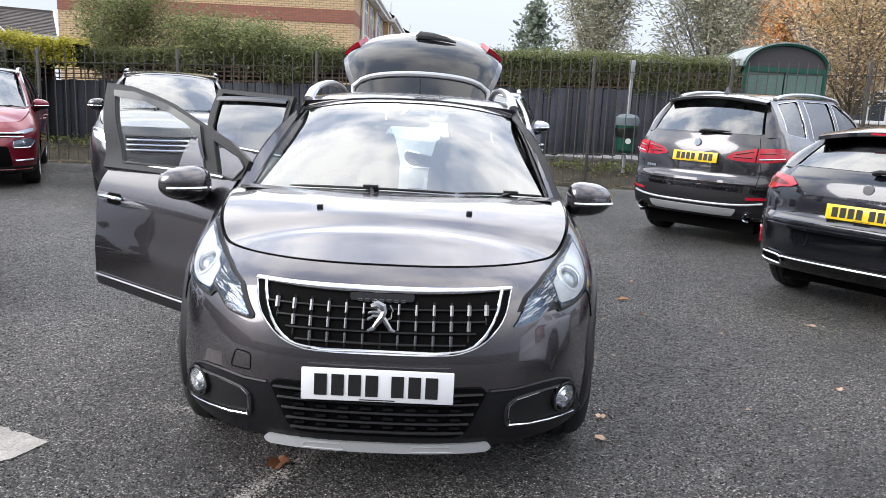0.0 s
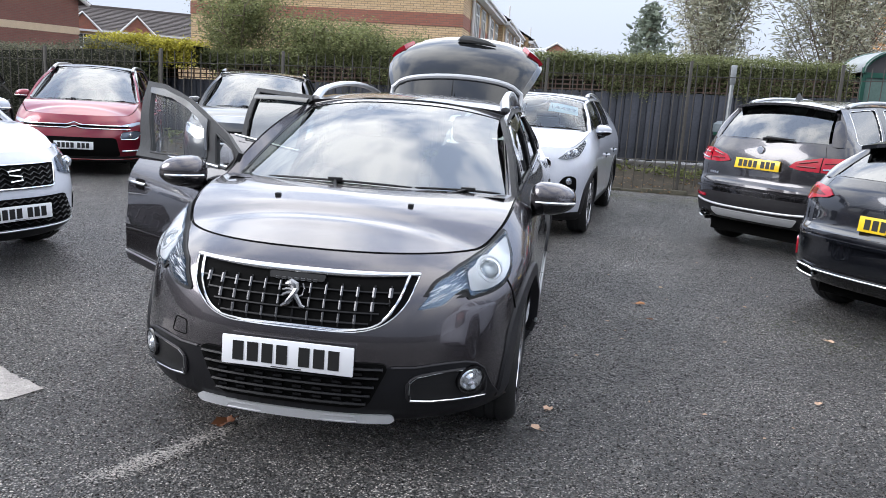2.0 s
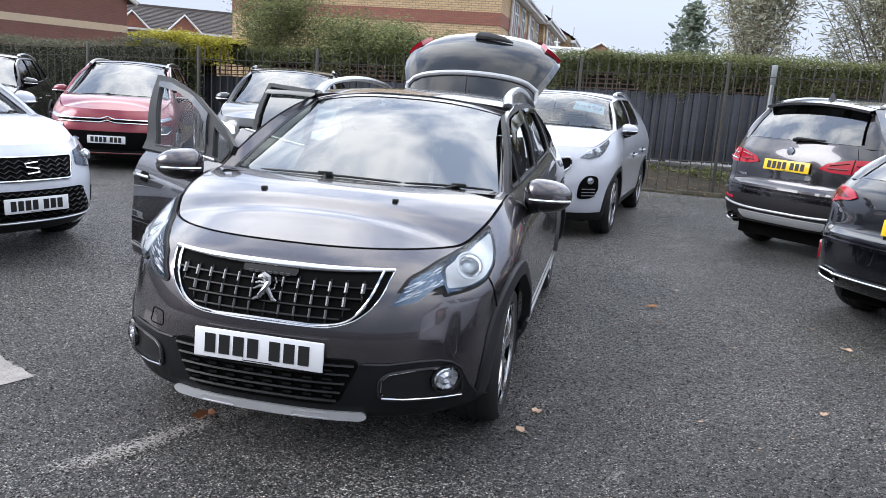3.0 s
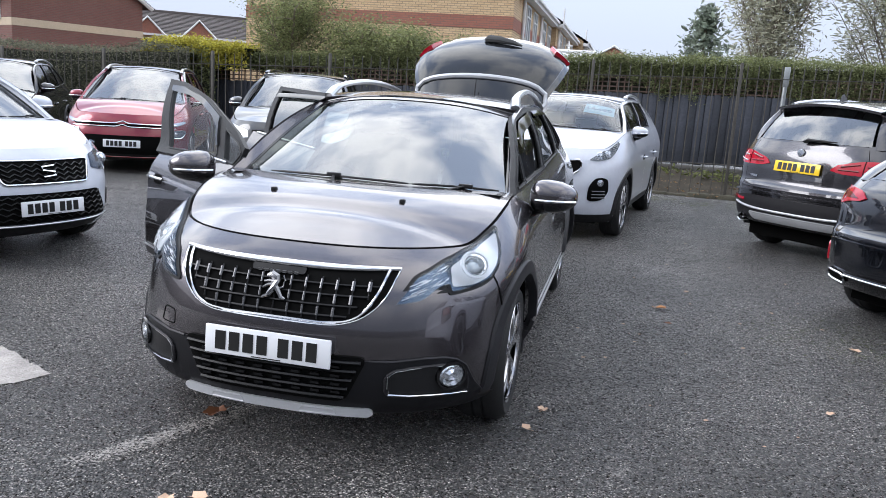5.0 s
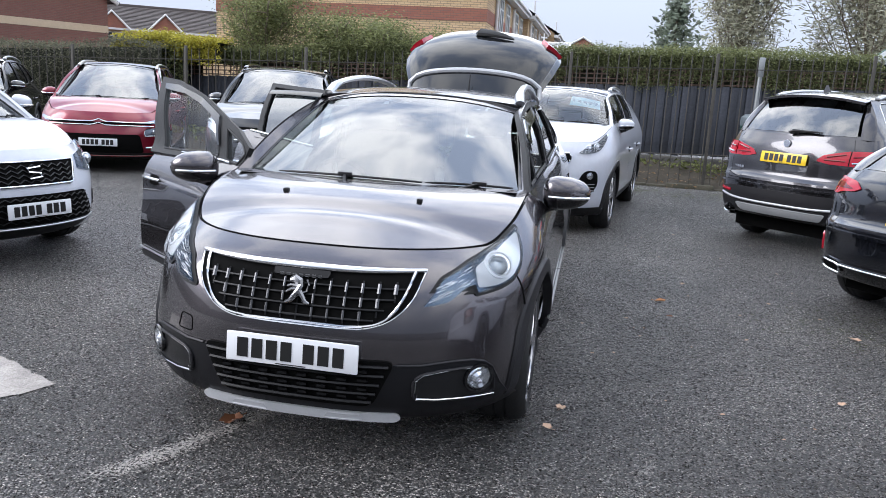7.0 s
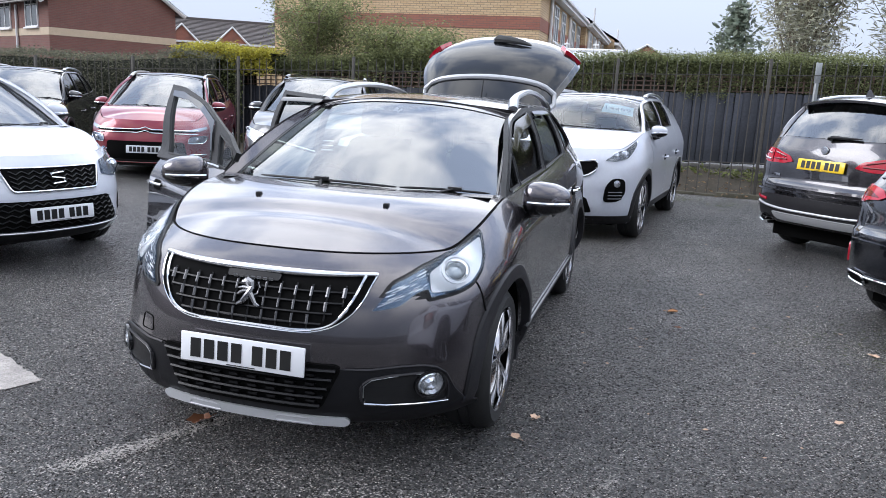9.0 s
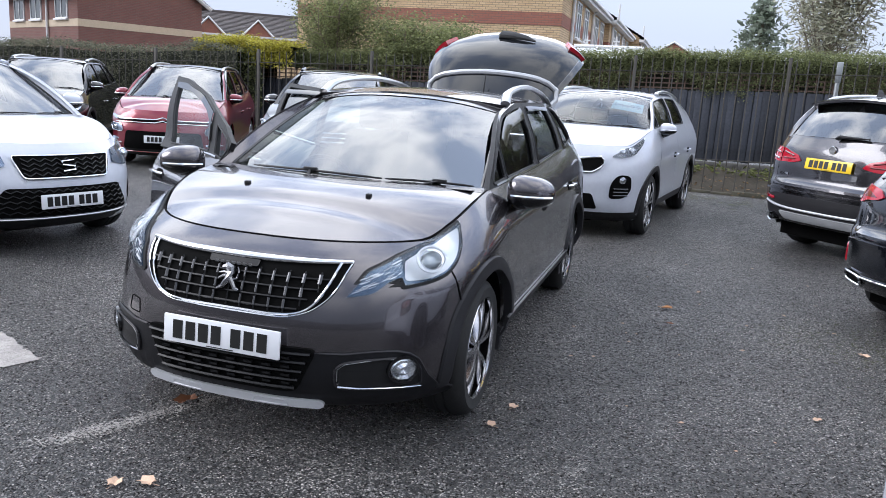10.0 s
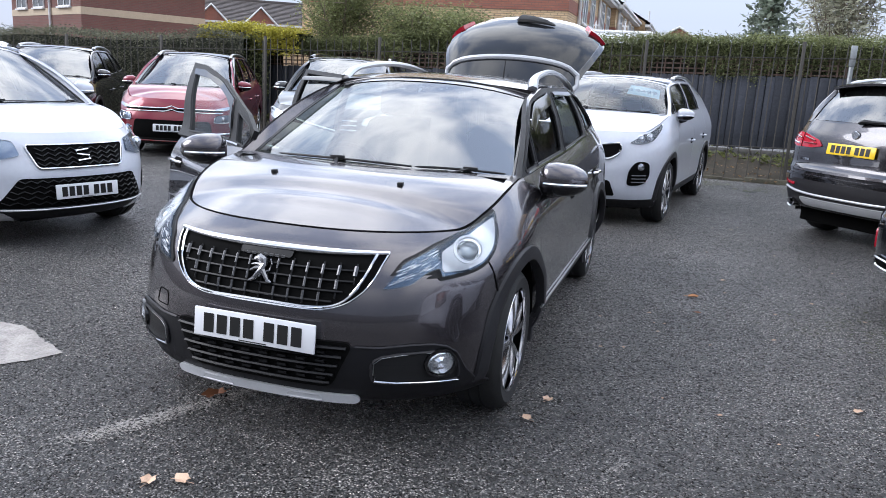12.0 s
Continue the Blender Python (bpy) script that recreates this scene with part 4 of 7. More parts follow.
for z in (0.64, 1.44):
    rail = part("fence_rail", boxes((-9.5, 6.95, 0.052, 0.09, -0.04, 0.04)), PLANK, boards)
    rail.matrix_basis = pose(0, 0, z + drop_at(0), 0, -math.degrees(math.atan(GRADE)), 0)
trellis = thing("trellis", "weathered brown timber lattice on top of the fence", "trellis", pose(0, PLANK_Y + 0.03, 1.85))
for k, z in enumerate((0.03, 0.13, 0.23, 0.33)):
    rail = part("lattice_rail", boxes((-9.4, 6.9, -0.012, 0.012, -0.014, 0.014)), TRELLIS, trellis)
    rail.matrix_basis = pose(0, 0, z + drop_at(0), 0, -math.degrees(math.atan(GRADE)), 0)
lat_me = finish(boxes((-0.014, 0.014, -0.026, -0.012, 0.0, 0.37)), "lattice_upright", TRELLIS)
for i in range(100):
    o = new("lattice_upright", lat_me)
    x = -9.35 + i * 0.163
    o.parent, o.location = trellis, (x, 0, drop_at(x))


# ---- plants ----
def leaves(centres, size, n_each, spread, seed, flat=0.5, slim=0.42):
    """Many small leaf blades round centres, as one bmesh's arrays."""
    rng = np.random.default_rng(seed)
    C = np.repeat(np.asarray(centres, float), n_each, axis=0)
    N = len(C)
    C = C + rng.normal(0, 1, (N, 3)) * np.asarray(spread)
    a = rng.normal(0, 1, (N, 3))
    a[:, 2] *= flat
    a /= np.linalg.norm(a, axis=1, keepdims=True)
    b = np.cross(a, rng.normal(0, 1, (N, 3)))
    b /= np.linalg.norm(b, axis=1, keepdims=True) + 1e-9
    s = size * rng.uniform(0.6, 1.4, (N, 1))
    V = np.stack([C - a * s, C + b * s * slim, C + a * s, C - b * s * slim], 1).reshape(-1, 3)
    F = np.arange(N * 4).reshape(N, 4)
    return V, F


def leaf_mesh(name, V, F, material):
    me = bpy.data.meshes.new(name)
    me.from_pydata(V.tolist(), [], F.tolist())
    me.materials.append(material)
    return me


def leaf_mat(name, base, island=0.45):
    m = mat(name, base, 0.6, 0, 0, 0.2, 1.5, island=island)
    n, l = m.node_tree.nodes, m.node_tree.links
    b = n["Principled BSDF"]
    tr, mx = n.new("ShaderNodeBsdfTranslucent"), n.new("ShaderNodeMixShader")
    mx.inputs["Fac"].default_value = 0.45
    l.new(b.inputs["Base Color"].links[0].from_socket, tr.inputs["Color"])
    l.new(b.outputs[0], mx.inputs[1]), l.new(tr.outputs[0], mx.inputs[2])
    l.new(mx.outputs[0], n["Material Output"].inputs["Surface"])
    return m


HEDGE_LEAF = leaf_mat("hedge_leaf", (0.18, 0.20, 0.085), 0.6)
DARK_LEAF = leaf_mat("dark_hedge_leaf", (0.135, 0.135, 0.09), 0.6)
YEW_LEAF = leaf_mat("golden_leaf", (0.46, 0.42, 0.06), 0.4)
BUSH_LEAF = leaf_mat("bush_leaf", (0.215, 0.235, 0.10), 0.55)
GREY_LEAF = leaf_mat("grey_green_leaf", (0.42, 0.42, 0.32), 0.45)
RUST_LEAF = leaf_mat("autumn_leaf", (0.70, 0.42, 0.18), 0.5)
PINE_LEAF = leaf_mat("pine_needle", (0.24, 0.28, 0.22), 0.5)
BROWN_LEAF = leaf_mat("brown_leaf", (0.56, 0.44, 0.27), 0.5)
BARK = mat("bark", (0.19, 0.155, 0.12), 0.95, 0, 0, 0.4, 6, 0.8, 30)
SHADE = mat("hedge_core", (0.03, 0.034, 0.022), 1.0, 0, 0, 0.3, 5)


def hedge(name, x0, x1, y0, y1, z0, top, material, seed, label, density=210, size=0.05, hang=0.0):
    h = thing(name, label, "hedge", kind="stuff")
    rng = np.random.default_rng(seed)
    n = int((x1 - x0) * density)
    X = rng.uniform(x0, x1, n)
    side = rng.random(n)
    tz = np.array([top(v) for v in X])
    lump = np.array([noise.noise((v * 0.9, seed, 0)) * 0.12 + noise.noise((v * 3.1, seed, 4)) * 0.06 for v in X])
    low = z0 + hang * np.array([0.5 + 1.5 * noise.noise((v * 0.7, seed, 9)) + 0.8 * noise.noise((v * 2.6, seed, 2)) for v in X])
    Z = np.where(side < 0.72, low + (tz - low) * rng.random(n) ** 0.9, tz + lump)
    Y = np.where(side < 0.72, y0 + np.array([noise.noise((a * 1.4, b * 1.9, seed)) * 0.13 for a, b in zip(X, Z)]), rng.uniform(y0, y1, n))
    V, F = leaves(np.stack([X, Y, np.minimum(Z, tz + lump)], 1), size, 7, (0.06, 0.05, 0.06), seed + 1)
    o = new("foliage", leaf_mesh("foliage", V, F, material))
    o.parent = h
    # dark sheets behind the leaves give the hedge its shaded inside by colour
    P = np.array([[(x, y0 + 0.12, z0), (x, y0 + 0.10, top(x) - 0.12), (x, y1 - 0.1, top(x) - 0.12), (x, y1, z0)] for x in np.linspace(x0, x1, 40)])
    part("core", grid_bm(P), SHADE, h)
    return h


def tree(name, x, y, h, r, trunk_r, material, seed, label, z0=0.2, bare=0.3, n_leaf=26, size=0.09, limbs=26, spread=0.28, upright=0.7, dark_bark=None, slim=0.42):
    """A tapered trunk, forking limbs and a loose crown of leaf clumps."""
    rng = random.Random(seed)
    t = thing(name, label, "tree", pose(x, y, z0))
    bm = bmesh.new()
    tips = []
    trunk = [Vector((0.05 * math.sin(i * 1.7 + seed), 0.05 * math.cos(i * 2.1 + seed), h * 0.8 * i / 7)) for i in range(8)]
    tube(bm, trunk, [trunk_r * (1 - 0.11 * i) for i in range(8)], 8)
    for k in range(limbs):
        f = bare + (1 - bare) * k / limbs * 0.78
        base = trunk[0].lerp(trunk[-1], min(1, f / 0.8))
        a = k * 2.4 + rng.uniform(-0.4, 0.4)
        ln = r * (1.1 - 0.55 * abs(2 * (f - bare) / (1 - bare) - 0.7)) * rng.uniform(0.75, 1.1)
        d = Vector((math.cos(a), math.sin(a), upright + rng.uniform(-0.2, 0.3))).normalized()
        mid = base + d * ln * 0.5 + Vector((0, 0, 0.06 * ln))
        end = base + d * ln + Vector((rng.uniform(-0.1, 0.1), rng.uniform(-0.1, 0.1), 0.15 * ln))
        tube(bm, [base, mid, end], [trunk_r * 0.42 * (1 - 0.6 * f), trunk_r * 0.22, 0.012], 5)
        for j in range(5):
            q = base.lerp(end, 0.35 + 0.65 * j / 4)
            dd = Vector((rng.uniform(-1, 1), rng.uniform(-1, 1), rng.uniform(0.0, 1.2))).normalized() * ln * rng.uniform(0.2, 0.42)
            tube(bm, [q, q + dd], [0.014, 0.005], 4)
            tips += [q + dd * s for s in (0.35, 0.7, 1.0)]
    part("trunk", bm, dark_bark or BARK, t)
    V, F = leaves([tuple(p) for p in tips], size, n_leaf, (spread, spread, spread), seed, 0.5, slim)
    o = new("crown", leaf_mesh("crown", V, F, material))
    o.parent = t
    return t


hedge("hedge", -8.3, 6.7, PLANK_Y + 0.015, PLANK_Y + 1.6, 1.78, lambda x: (2.60 if x > -5.6 else 2.42) + drop_at(x) * 0.8 + 0.03 * math.sin(x * 0.8), HEDGE_LEAF, 3, "clipped dark green conifer hedge", 1000, 0.023, 0.26)
hedge("hedge", -29, -9.3, FENCE_Y + 0.5, FENCE_Y + 1.9, -0.4, lambda x: 2.44 + drop_at(x) * 0.8 + 0.05 * math.sin(x * 1.1), DARK_LEAF, 5, "brownish green hedge thick behind the railings", 640, 0.027)
hedge("golden_hedge", -10.9, -8.15, PLANK_Y - 0.5, PLANK_Y + 0.5, 1.8, lambda x: 2.36 + 0.05 * math.sin(x * 3), YEW_LEAF, 7, "golden yellow clipped shrub", 520, 0.034)
hedge("low_shrub", -10.3, -8.9, PLANK_Y - 0.6, PLANK_Y + 0.3, 0.7, lambda x: 2.1 + 0.1 * math.sin(x * 4), BUSH_LEAF, 8, "green leaves spilling through the railings", 360, 0.04)
for bx, by, bh, br, sd in ((-7.6, PLANK_Y + 1.1, 3.75, 1.4, 11), (-5.6, PLANK_Y + 0.8, 2.9, 1.1, 12), (-4.4, PLANK_Y + 0.8, 3.0, 1.0, 13), (-3.4, PLANK_Y + 0.9, 2.7, 0.9, 14)):
    tree("shrub", bx, by, bh, br, 0.05, BUSH_LEAF, sd, "leafy green garden shrub above the fence", 0.0, 0.15, 56, 0.036, 30, 0.17, 0.9)
tree("tree", 5.2, 27.0, 6.8, 2.5, 0.06, GREY_LEAF, 21, "sparse grey green willow-leaved tree", -0.2, 0.16, 14, 0.11, 60, 0.26, 1.7, slim=0.2)
tree("tree", 9.3, 27.5, 6.6, 3.3, 0.07, GREY_LEAF, 22, "sparse grey green willow-leaved tree", -0.2, 0.14, 15, 0.11, 70, 0.27, 1.3, slim=0.2)
tree("autumn_tree", 10.9, 20.6, 5.2, 2.3, 0.11, BROWN_LEAF, 23, "small tree with thin browning foliage", -0.2, 0.28, 22, 0.045, 50, 0.2, 0.8)
tree("autumn_tree", 13.6, 22.0, 5.4, 2.2, 0.12, BROWN_LEAF, 26, "small tree with thin browning foliage", -0.2, 0.28, 22, 0.045, 50, 0.2, 0.8)
tree("autumn_tree", 15.8, 34.0, 6.6, 3.2, 0.2, RUST_LEAF, 24, "large tree in rusty orange autumn leaf", -0.2, 0.2, 46, 0.085, 44, 0.34, 0.9)


def conifer(x, y, h, r, seed):
    rng = random.Random(seed)
    t = thing("conifer", "dark green pointed pine tree", "tree", pose(x, y, 0.0))
    part("trunk", tube(bmesh.new(), [(0, 0, 0), (0.05, 0, h * 0.5), (0, 0, h)], [0.16, 0.1, 0.02], 8), BARK, t)
    tips = []
    for k in range(110):
        f = 0.2 + 0.8 * k / 110
        a, ln = k * 2.4, r * (1 - f) ** 0.8 * rng.uniform(0.7, 1.15) + 0.1
        for s in (0.3, 0.55, 0.8, 1.0):
            tips.append((math.cos(a) * ln * s, math.sin(a) * ln * s, h * f + 0.22 * ln * s * s - 0.1 * ln))
    V, F = leaves(tips, 0.12, 6, (0.13, 0.13, 0.10), seed, 0.8)
    o = new("crown", leaf_mesh("crown", V, F, PINE_LEAF))
    o.parent = t


conifer(3.45, 30.0, 5.2, 2.0, 31)


# ---- houses ----
def brick_mat(name, a, b, mortar, sx=1.0):
    m = bpy.data.materials.new(name)
    m.use_nodes = True
    n, l = m.node_tree.nodes, m.node_tree.links
    p = n["Principled BSDF"]
    p.inputs["Roughness"].default_value = 0.9
    co, sp, cb = n.new("ShaderNodeTexCoord"), n.new("ShaderNodeSeparateXYZ"), n.new("ShaderNodeCombineXYZ")
    add = n.new("ShaderNodeMath")
    br = n.new("ShaderNodeTexBrick")
    l.new(co.outputs["Object"], sp.inputs[0])
    l.new(sp.outputs["X"], add.inputs[0]), l.new(sp.outputs["Y"], add.inputs[1])
    l.new(add.outputs[0], cb.inputs["X"]), l.new(sp.outputs["Z"], cb.inputs["Y"])
    l.new(cb.outputs[0], br.inputs["Vector"])
    br.inputs["Scale"].default_value = 1.0
    br.inputs["Brick Width"].default_value, br.inputs["Row Height"].default_value, br.inputs["Mortar Size"].default_value = 0.225, 0.075, 0.009
    br.inputs["Color1"].default_value, br.inputs["Color2"].default_value, br.inputs["Mortar"].default_value = (*a, 1), (*b, 1), (*mortar, 1)
    nz, mx = n.new("ShaderNodeTexNoise"), n.new("ShaderNodeMix")
    mx.data_type, mx.blend_type = "RGBA", "MULTIPLY"
    mx.inputs["Factor"].default_value = 0.28
    nz.inputs["Scale"].default_value, nz.inputs["Detail"].default_value = 1.2, 6
    l.new(co.outputs["Object"], nz.inputs["Vector"])
    l.new(br.outputs["Color"], mx.inputs["A"]), l.new(nz.outputs["Fac"], mx.inputs["B"])
    l.new(mx.outputs["Result"], p.inputs["Base Color"])
    bp = n.new("ShaderNodeBump")
    bp.inputs["Strength"].default_value, bp.inputs["Distance"].default_value, bp.invert = 0.7, 0.01, True
    l.new(br.outputs["Fac"], bp.inputs["Height"]), l.new(bp.outputs["Normal"], p.inputs["Normal"])
    return m


BUFF = brick_mat("buff_brick", (0.84, 0.62, 0.38), (0.75, 0.53, 0.31), (0.40, 0.30, 0.20))
RED_BRICK = brick_mat("red_brick", (0.46, 0.19, 0.13), (0.40, 0.16, 0.115), (0.26, 0.16, 0.13))
BROWN_BRICK = brick_mat("brown_brick", (0.25, 0.115, 0.095), (0.215, 0.10, 0.085), (0.2, 0.14, 0.12))
ROOF_TILE = mat("roof_tile", (0.105, 0.092, 0.088), 0.8, 0, 0, 0.25, 4, 0.5, 20, island=0.2)
WHITE_PVC = mat("white_upvc", (0.8, 0.8, 0.8), 0.4, 0, 0, 0.04, 5)
HOUSE_PANE = mat("house_window_glass", (0.05, 0.06, 0.07), 0.06, 0, 0.4)
CREAM = mat("cream_render", (0.55, 0.45, 0.33), 0.85, 0, 0, 0.1, 4)


def house_window(parent, x, y, z, w, h, face="y"):
    """A white framed window with glass; face y looks along -y, face x along +x."""
    fr = bmesh.new()
    t = 0.06
    loops = [[fr.verts.new((sx * (w / 2 - d), y_, sz * (h / 2 - d))) for sx, sz in ((-1, -1), (1, -1), (1, 1), (-1, 1))] for d, y_ in ((0, 0.02), (0, -0.06), (t, -0.06), (t, 0.02))]
    for a, b in zip(loops, loops[1:] + loops[:1]):
        for k in range(4):
            fr.faces.new((a[k], a[(k + 1) % 4], b[(k + 1) % 4], b[k]))
    win = part("window", fr, WHITE_PVC, parent, "white framed window")
    part("mullion", boxes((-t / 2, t / 2, -0.055, 0.015, -h / 2 + t, h / 2 - t)), WHITE_PVC, win)
    part("transom", boxes((-w / 2 + t, w / 2 - t, -0.052, 0.015, h * 0.18, h * 0.18 + t * 0.7)), WHITE_PVC, win)
    part("pane", boxes((-w / 2 + 0.02, w / 2 - 0.02, -0.03, -0.01, -h / 2 + 0.02, h / 2 - 0.02)), HOUSE_PANE, win)
    part("sill", boxes((-w / 2 - 0.06, w / 2 + 0.06, -0.14, 0.0, -h / 2 - 0.08, -h / 2), bevel=0.01), WHITE_PVC, win)
    win.matrix_basis = pose(x, y, z, 0, 0, {"y": 0, "x": 90, "-x": -90}[face])


def roof_slope(bm, p0, along, up, n, rows):
    """Overlapping rows of tiles on a slope."""
    p0, along, up = Vector(p0), Vector(along), Vector(up)
    nrm = along.cross(up).normalized()
    for r in range(rows):
        a, b = p0 + up * (r / rows) + nrm * 0.05, p0 + up * ((r + 1.15) / rows) + nrm * 0.01
        c, d = a - nrm * 0.05, b - nrm * 0.03
        vs = [bm.verts.new(q) for q in (a, a + along, b + along, b, c, c + along)]
        bm.faces.new((vs[0], vs[1], vs[2], vs[3])), bm.faces.new((vs[0], vs[4], vs[5], vs[1]))


def terrace(x, y, run, pipes):
    h = thing("terrace_house", "two storey buff brick terrace with red brick band", "house", pose(x, y, 0))
    part("wall", boxes((-9.6, 0, 0, run, 0, 3.74), (-9.6, 0, 0, run, 4.16, 5.3)), BUFF, h, "buff brickwork")
    part("brick_band", boxes((-9.615, 0.015, -0.015, run - 0.01, 3.74, 4.16)), RED_BRICK, h, "red brick band")
    bm = bmesh.new()
    roof_slope(bm, (0.35, -0.2, 5.2), (0, run + 0.4, 0), (-5.15, 0, 2.9), 1, 22)
    roof_slope(bm, (-9.95, run + 0.2, 5.2), (0, -run - 0.4, 0), (5.15, 0, 2.9), 1, 22)
    part("roof", bm, ROOF_TILE, h)
    bm = bmesh.new()
    v = [bm.verts.new(q) for q in ((-9.6, 0.0, 5.3), (0, 0.0, 5.3), (-4.8, 0.0, 8.05))]
    bm.faces.new(v)
    part("gable", bm, BUFF, h)
    part("gutter", boxes((0.3, 0.42, -0.2, run, 5.12, 5.24), bevel=0.02), WHITE_PVC, h)
    part("fascia", boxes((0.02, 0.32, -0.2, run, 5.0, 5.16)), WHITE_PVC, h)
    part("vent_pipe", tube(bmesh.new(), [(-0.5, run * 0.8, 5.3), (-0.5, run * 0.8, 6.9)], 0.05, 6), WHITE_PVC, h)
    for y in pipes:
        part("downpipe", tube(bmesh.new(), [(0.07, y, 0), (0.07, y, 4.9), (0.32, y, 5.14)], 0.06, 8), WHITE_PVC, h)
        house_window(h, 0.0, y + 1.5, 4.25, 1.1, 1.3, "x")
        if y + 3.8 < run:
            house_window(h, 0.0, y + 3.6, 4.25, 1.1, 1.3, "x")
        house_window(h, 0.0, y + 1.9, 1.6, 1.6, 1.2, "x")
    return h


for block in ((-2.95, 25.8, 12.0, (2.0, 7.4)), (-2.7, 37.9, 11.0, (0.8, 6.0)), (-2.1, 49.0, 13.0, (0.8, 6.5))):
    terrace(*block)


def brown_house():
    h = thing("brick_house", "brown brick gabled house with a paler band", "house", pose(-23.7, 35.9, -0.3, 0, 0, 63))
    part("wall", boxes((-6.3, 0, 0, 10, 0, 3.62), (-6.3, 0, 0, 10, 3.96, 5.3)), BROWN_BRICK, h)
    part("brick_band", boxes((-6.315, 0.012, -0.012, 10.0, 3.62, 3.96)), CREAM, h, "pale brick band")
    bm = bmesh.new()
    v = [bm.verts.new(q) for q in ((-6.3, 0, 5.3), (0, 0, 5.3), (-3.15, 0, 7.3))]
    bm.faces.new(v)
    part("gable", bm, BROWN_BRICK, h)
    part("verge_board", tube(bmesh.new(), [(0.45, -0.2, 5.08), (-3.15, -0.2, 7.4), (-6.75, -0.2, 5.08)], 0.11, 6), WHITE_PVC, h)
    bm = bmesh.new()
    roof_slope(bm, (0.5, -0.3, 5.1), (0, 10.6, 0), (-3.65, 0, 2.35), 1, 16)
    roof_slope(bm, (-6.8, 10.3, 5.1), (0, -10.6, 0), (3.65, 0, 2.35), 1, 16)
    part("roof", bm, ROOF_TILE, h)
    for y in (2.0, 5.6, 8.2):
        house_window(h, -6.3, y, 4.75, 1.6, 1.5, "-x")
    part("downpipe", tube(bmesh.new(), [(-6.38, 3.9, 0), (-6.38, 3.9, 5.1)], 0.06, 8), WHITE_PVC, h)
    return h


brown_house()


def tiled_house():
    h = thing("tiled_house", "distant house with dark tiled roof and small gables", "house", pose(-31.0, 53.0, -0.3, 0, 0, 30))
    part("wall", boxes((-4.0, 4.0, 0, 8, 0, 4.85)), BUFF, h)
    roof = part("roof", boxes((-4.4, 4.6, 2.6, 3.0, 6.5, 6.72)), ROOF_TILE, h)
    for r in range(18):
        bm = bmesh.new()
        roof_slope(bm, Vector((-4.4, -0.4, 4.8)) + Vector((0, 3.4, 1.95)) * (r / 18), (9.0, 0, 0), Vector((0, 3.4, 1.95)) / 18, 1, 1)
        part("tile_strip", bm, ROOF_TILE, roof)
    for x in (-3.3, 0.3):
        bm = bmesh.new()
        v = [bm.verts.new(q) for q in ((x - 1.1, -0.5, 4.8), (x + 1.1, -0.5, 4.8), (x, -0.5, 5.85))]
        bm.faces.new(v)
        g = part("gable", bm, RED_BRICK, h, "small red gable")
        part("bargeboard", tube(bmesh.new(), [(x - 1.25, -0.56, 4.72), (x, -0.56, 5.98), (x + 1.25, -0.56, 4.72)], 0.09, 6), WHITE_PVC, g)
        bm = bmesh.new()
        roof_slope(bm, (x - 1.2, -0.5, 4.75), (0, 2.2, 0), (1.2, 0, 1.2), 1, 6)
        roof_slope(bm, (x + 1.2, 1.7, 4.75), (0, -2.2, 0), (-1.2, 0, 1.2), 1, 6)
        part("gable_roof", bm, ROOF_TILE, g)
        house_window(h, x, 0.0, 4.05, 1.7, 1.0)
    part("gutter", boxes((-4.4, 4.6, -0.52, -0.38, 4.68, 4.82)), WHITE_PVC, h)
    part("bargeboard", tube(bmesh.new(), [(4.65, -0.5, 4.75), (4.65, 3.0, 6.75)], 0.1, 6), WHITE_PVC, h)
    return h


tiled_house()


def far_gable():
    h = thing("distant_house", "distant red brick gable end", "house", pose(-1.15, 85.0, 0.0))
    part("wall", boxes((-3.4, 3.4, 0, 8, 0, 5.7)), RED_BRICK, h)
    bm = bmesh.new()
    v = [bm.verts.new(q) for q in ((-3.4, 0, 5.7), (3.4, 0, 5.7), (0, 0, 7.6))]
    bm.faces.new(v)
    part("gable", bm, RED_BRICK, h)
    part("bargeboard", tube(bmesh.new(), [(-3.7, -0.1, 5.6), (0, -0.1, 7.75), (3.7, -0.1, 5.6)], 0.12, 6), WHITE_PVC, h)
    bm = bmesh.new()
    roof_slope(bm, (-3.7, 0, 5.6), (0, 8, 0), (3.7, 0, 2.1), 1, 10)
    roof_slope(bm, (3.7, 8, 5.6), (0, -8, 0), (-3.7, 0, 2.1), 1, 10)
    part("roof", bm, ROOF_TILE, h)


far_gable()


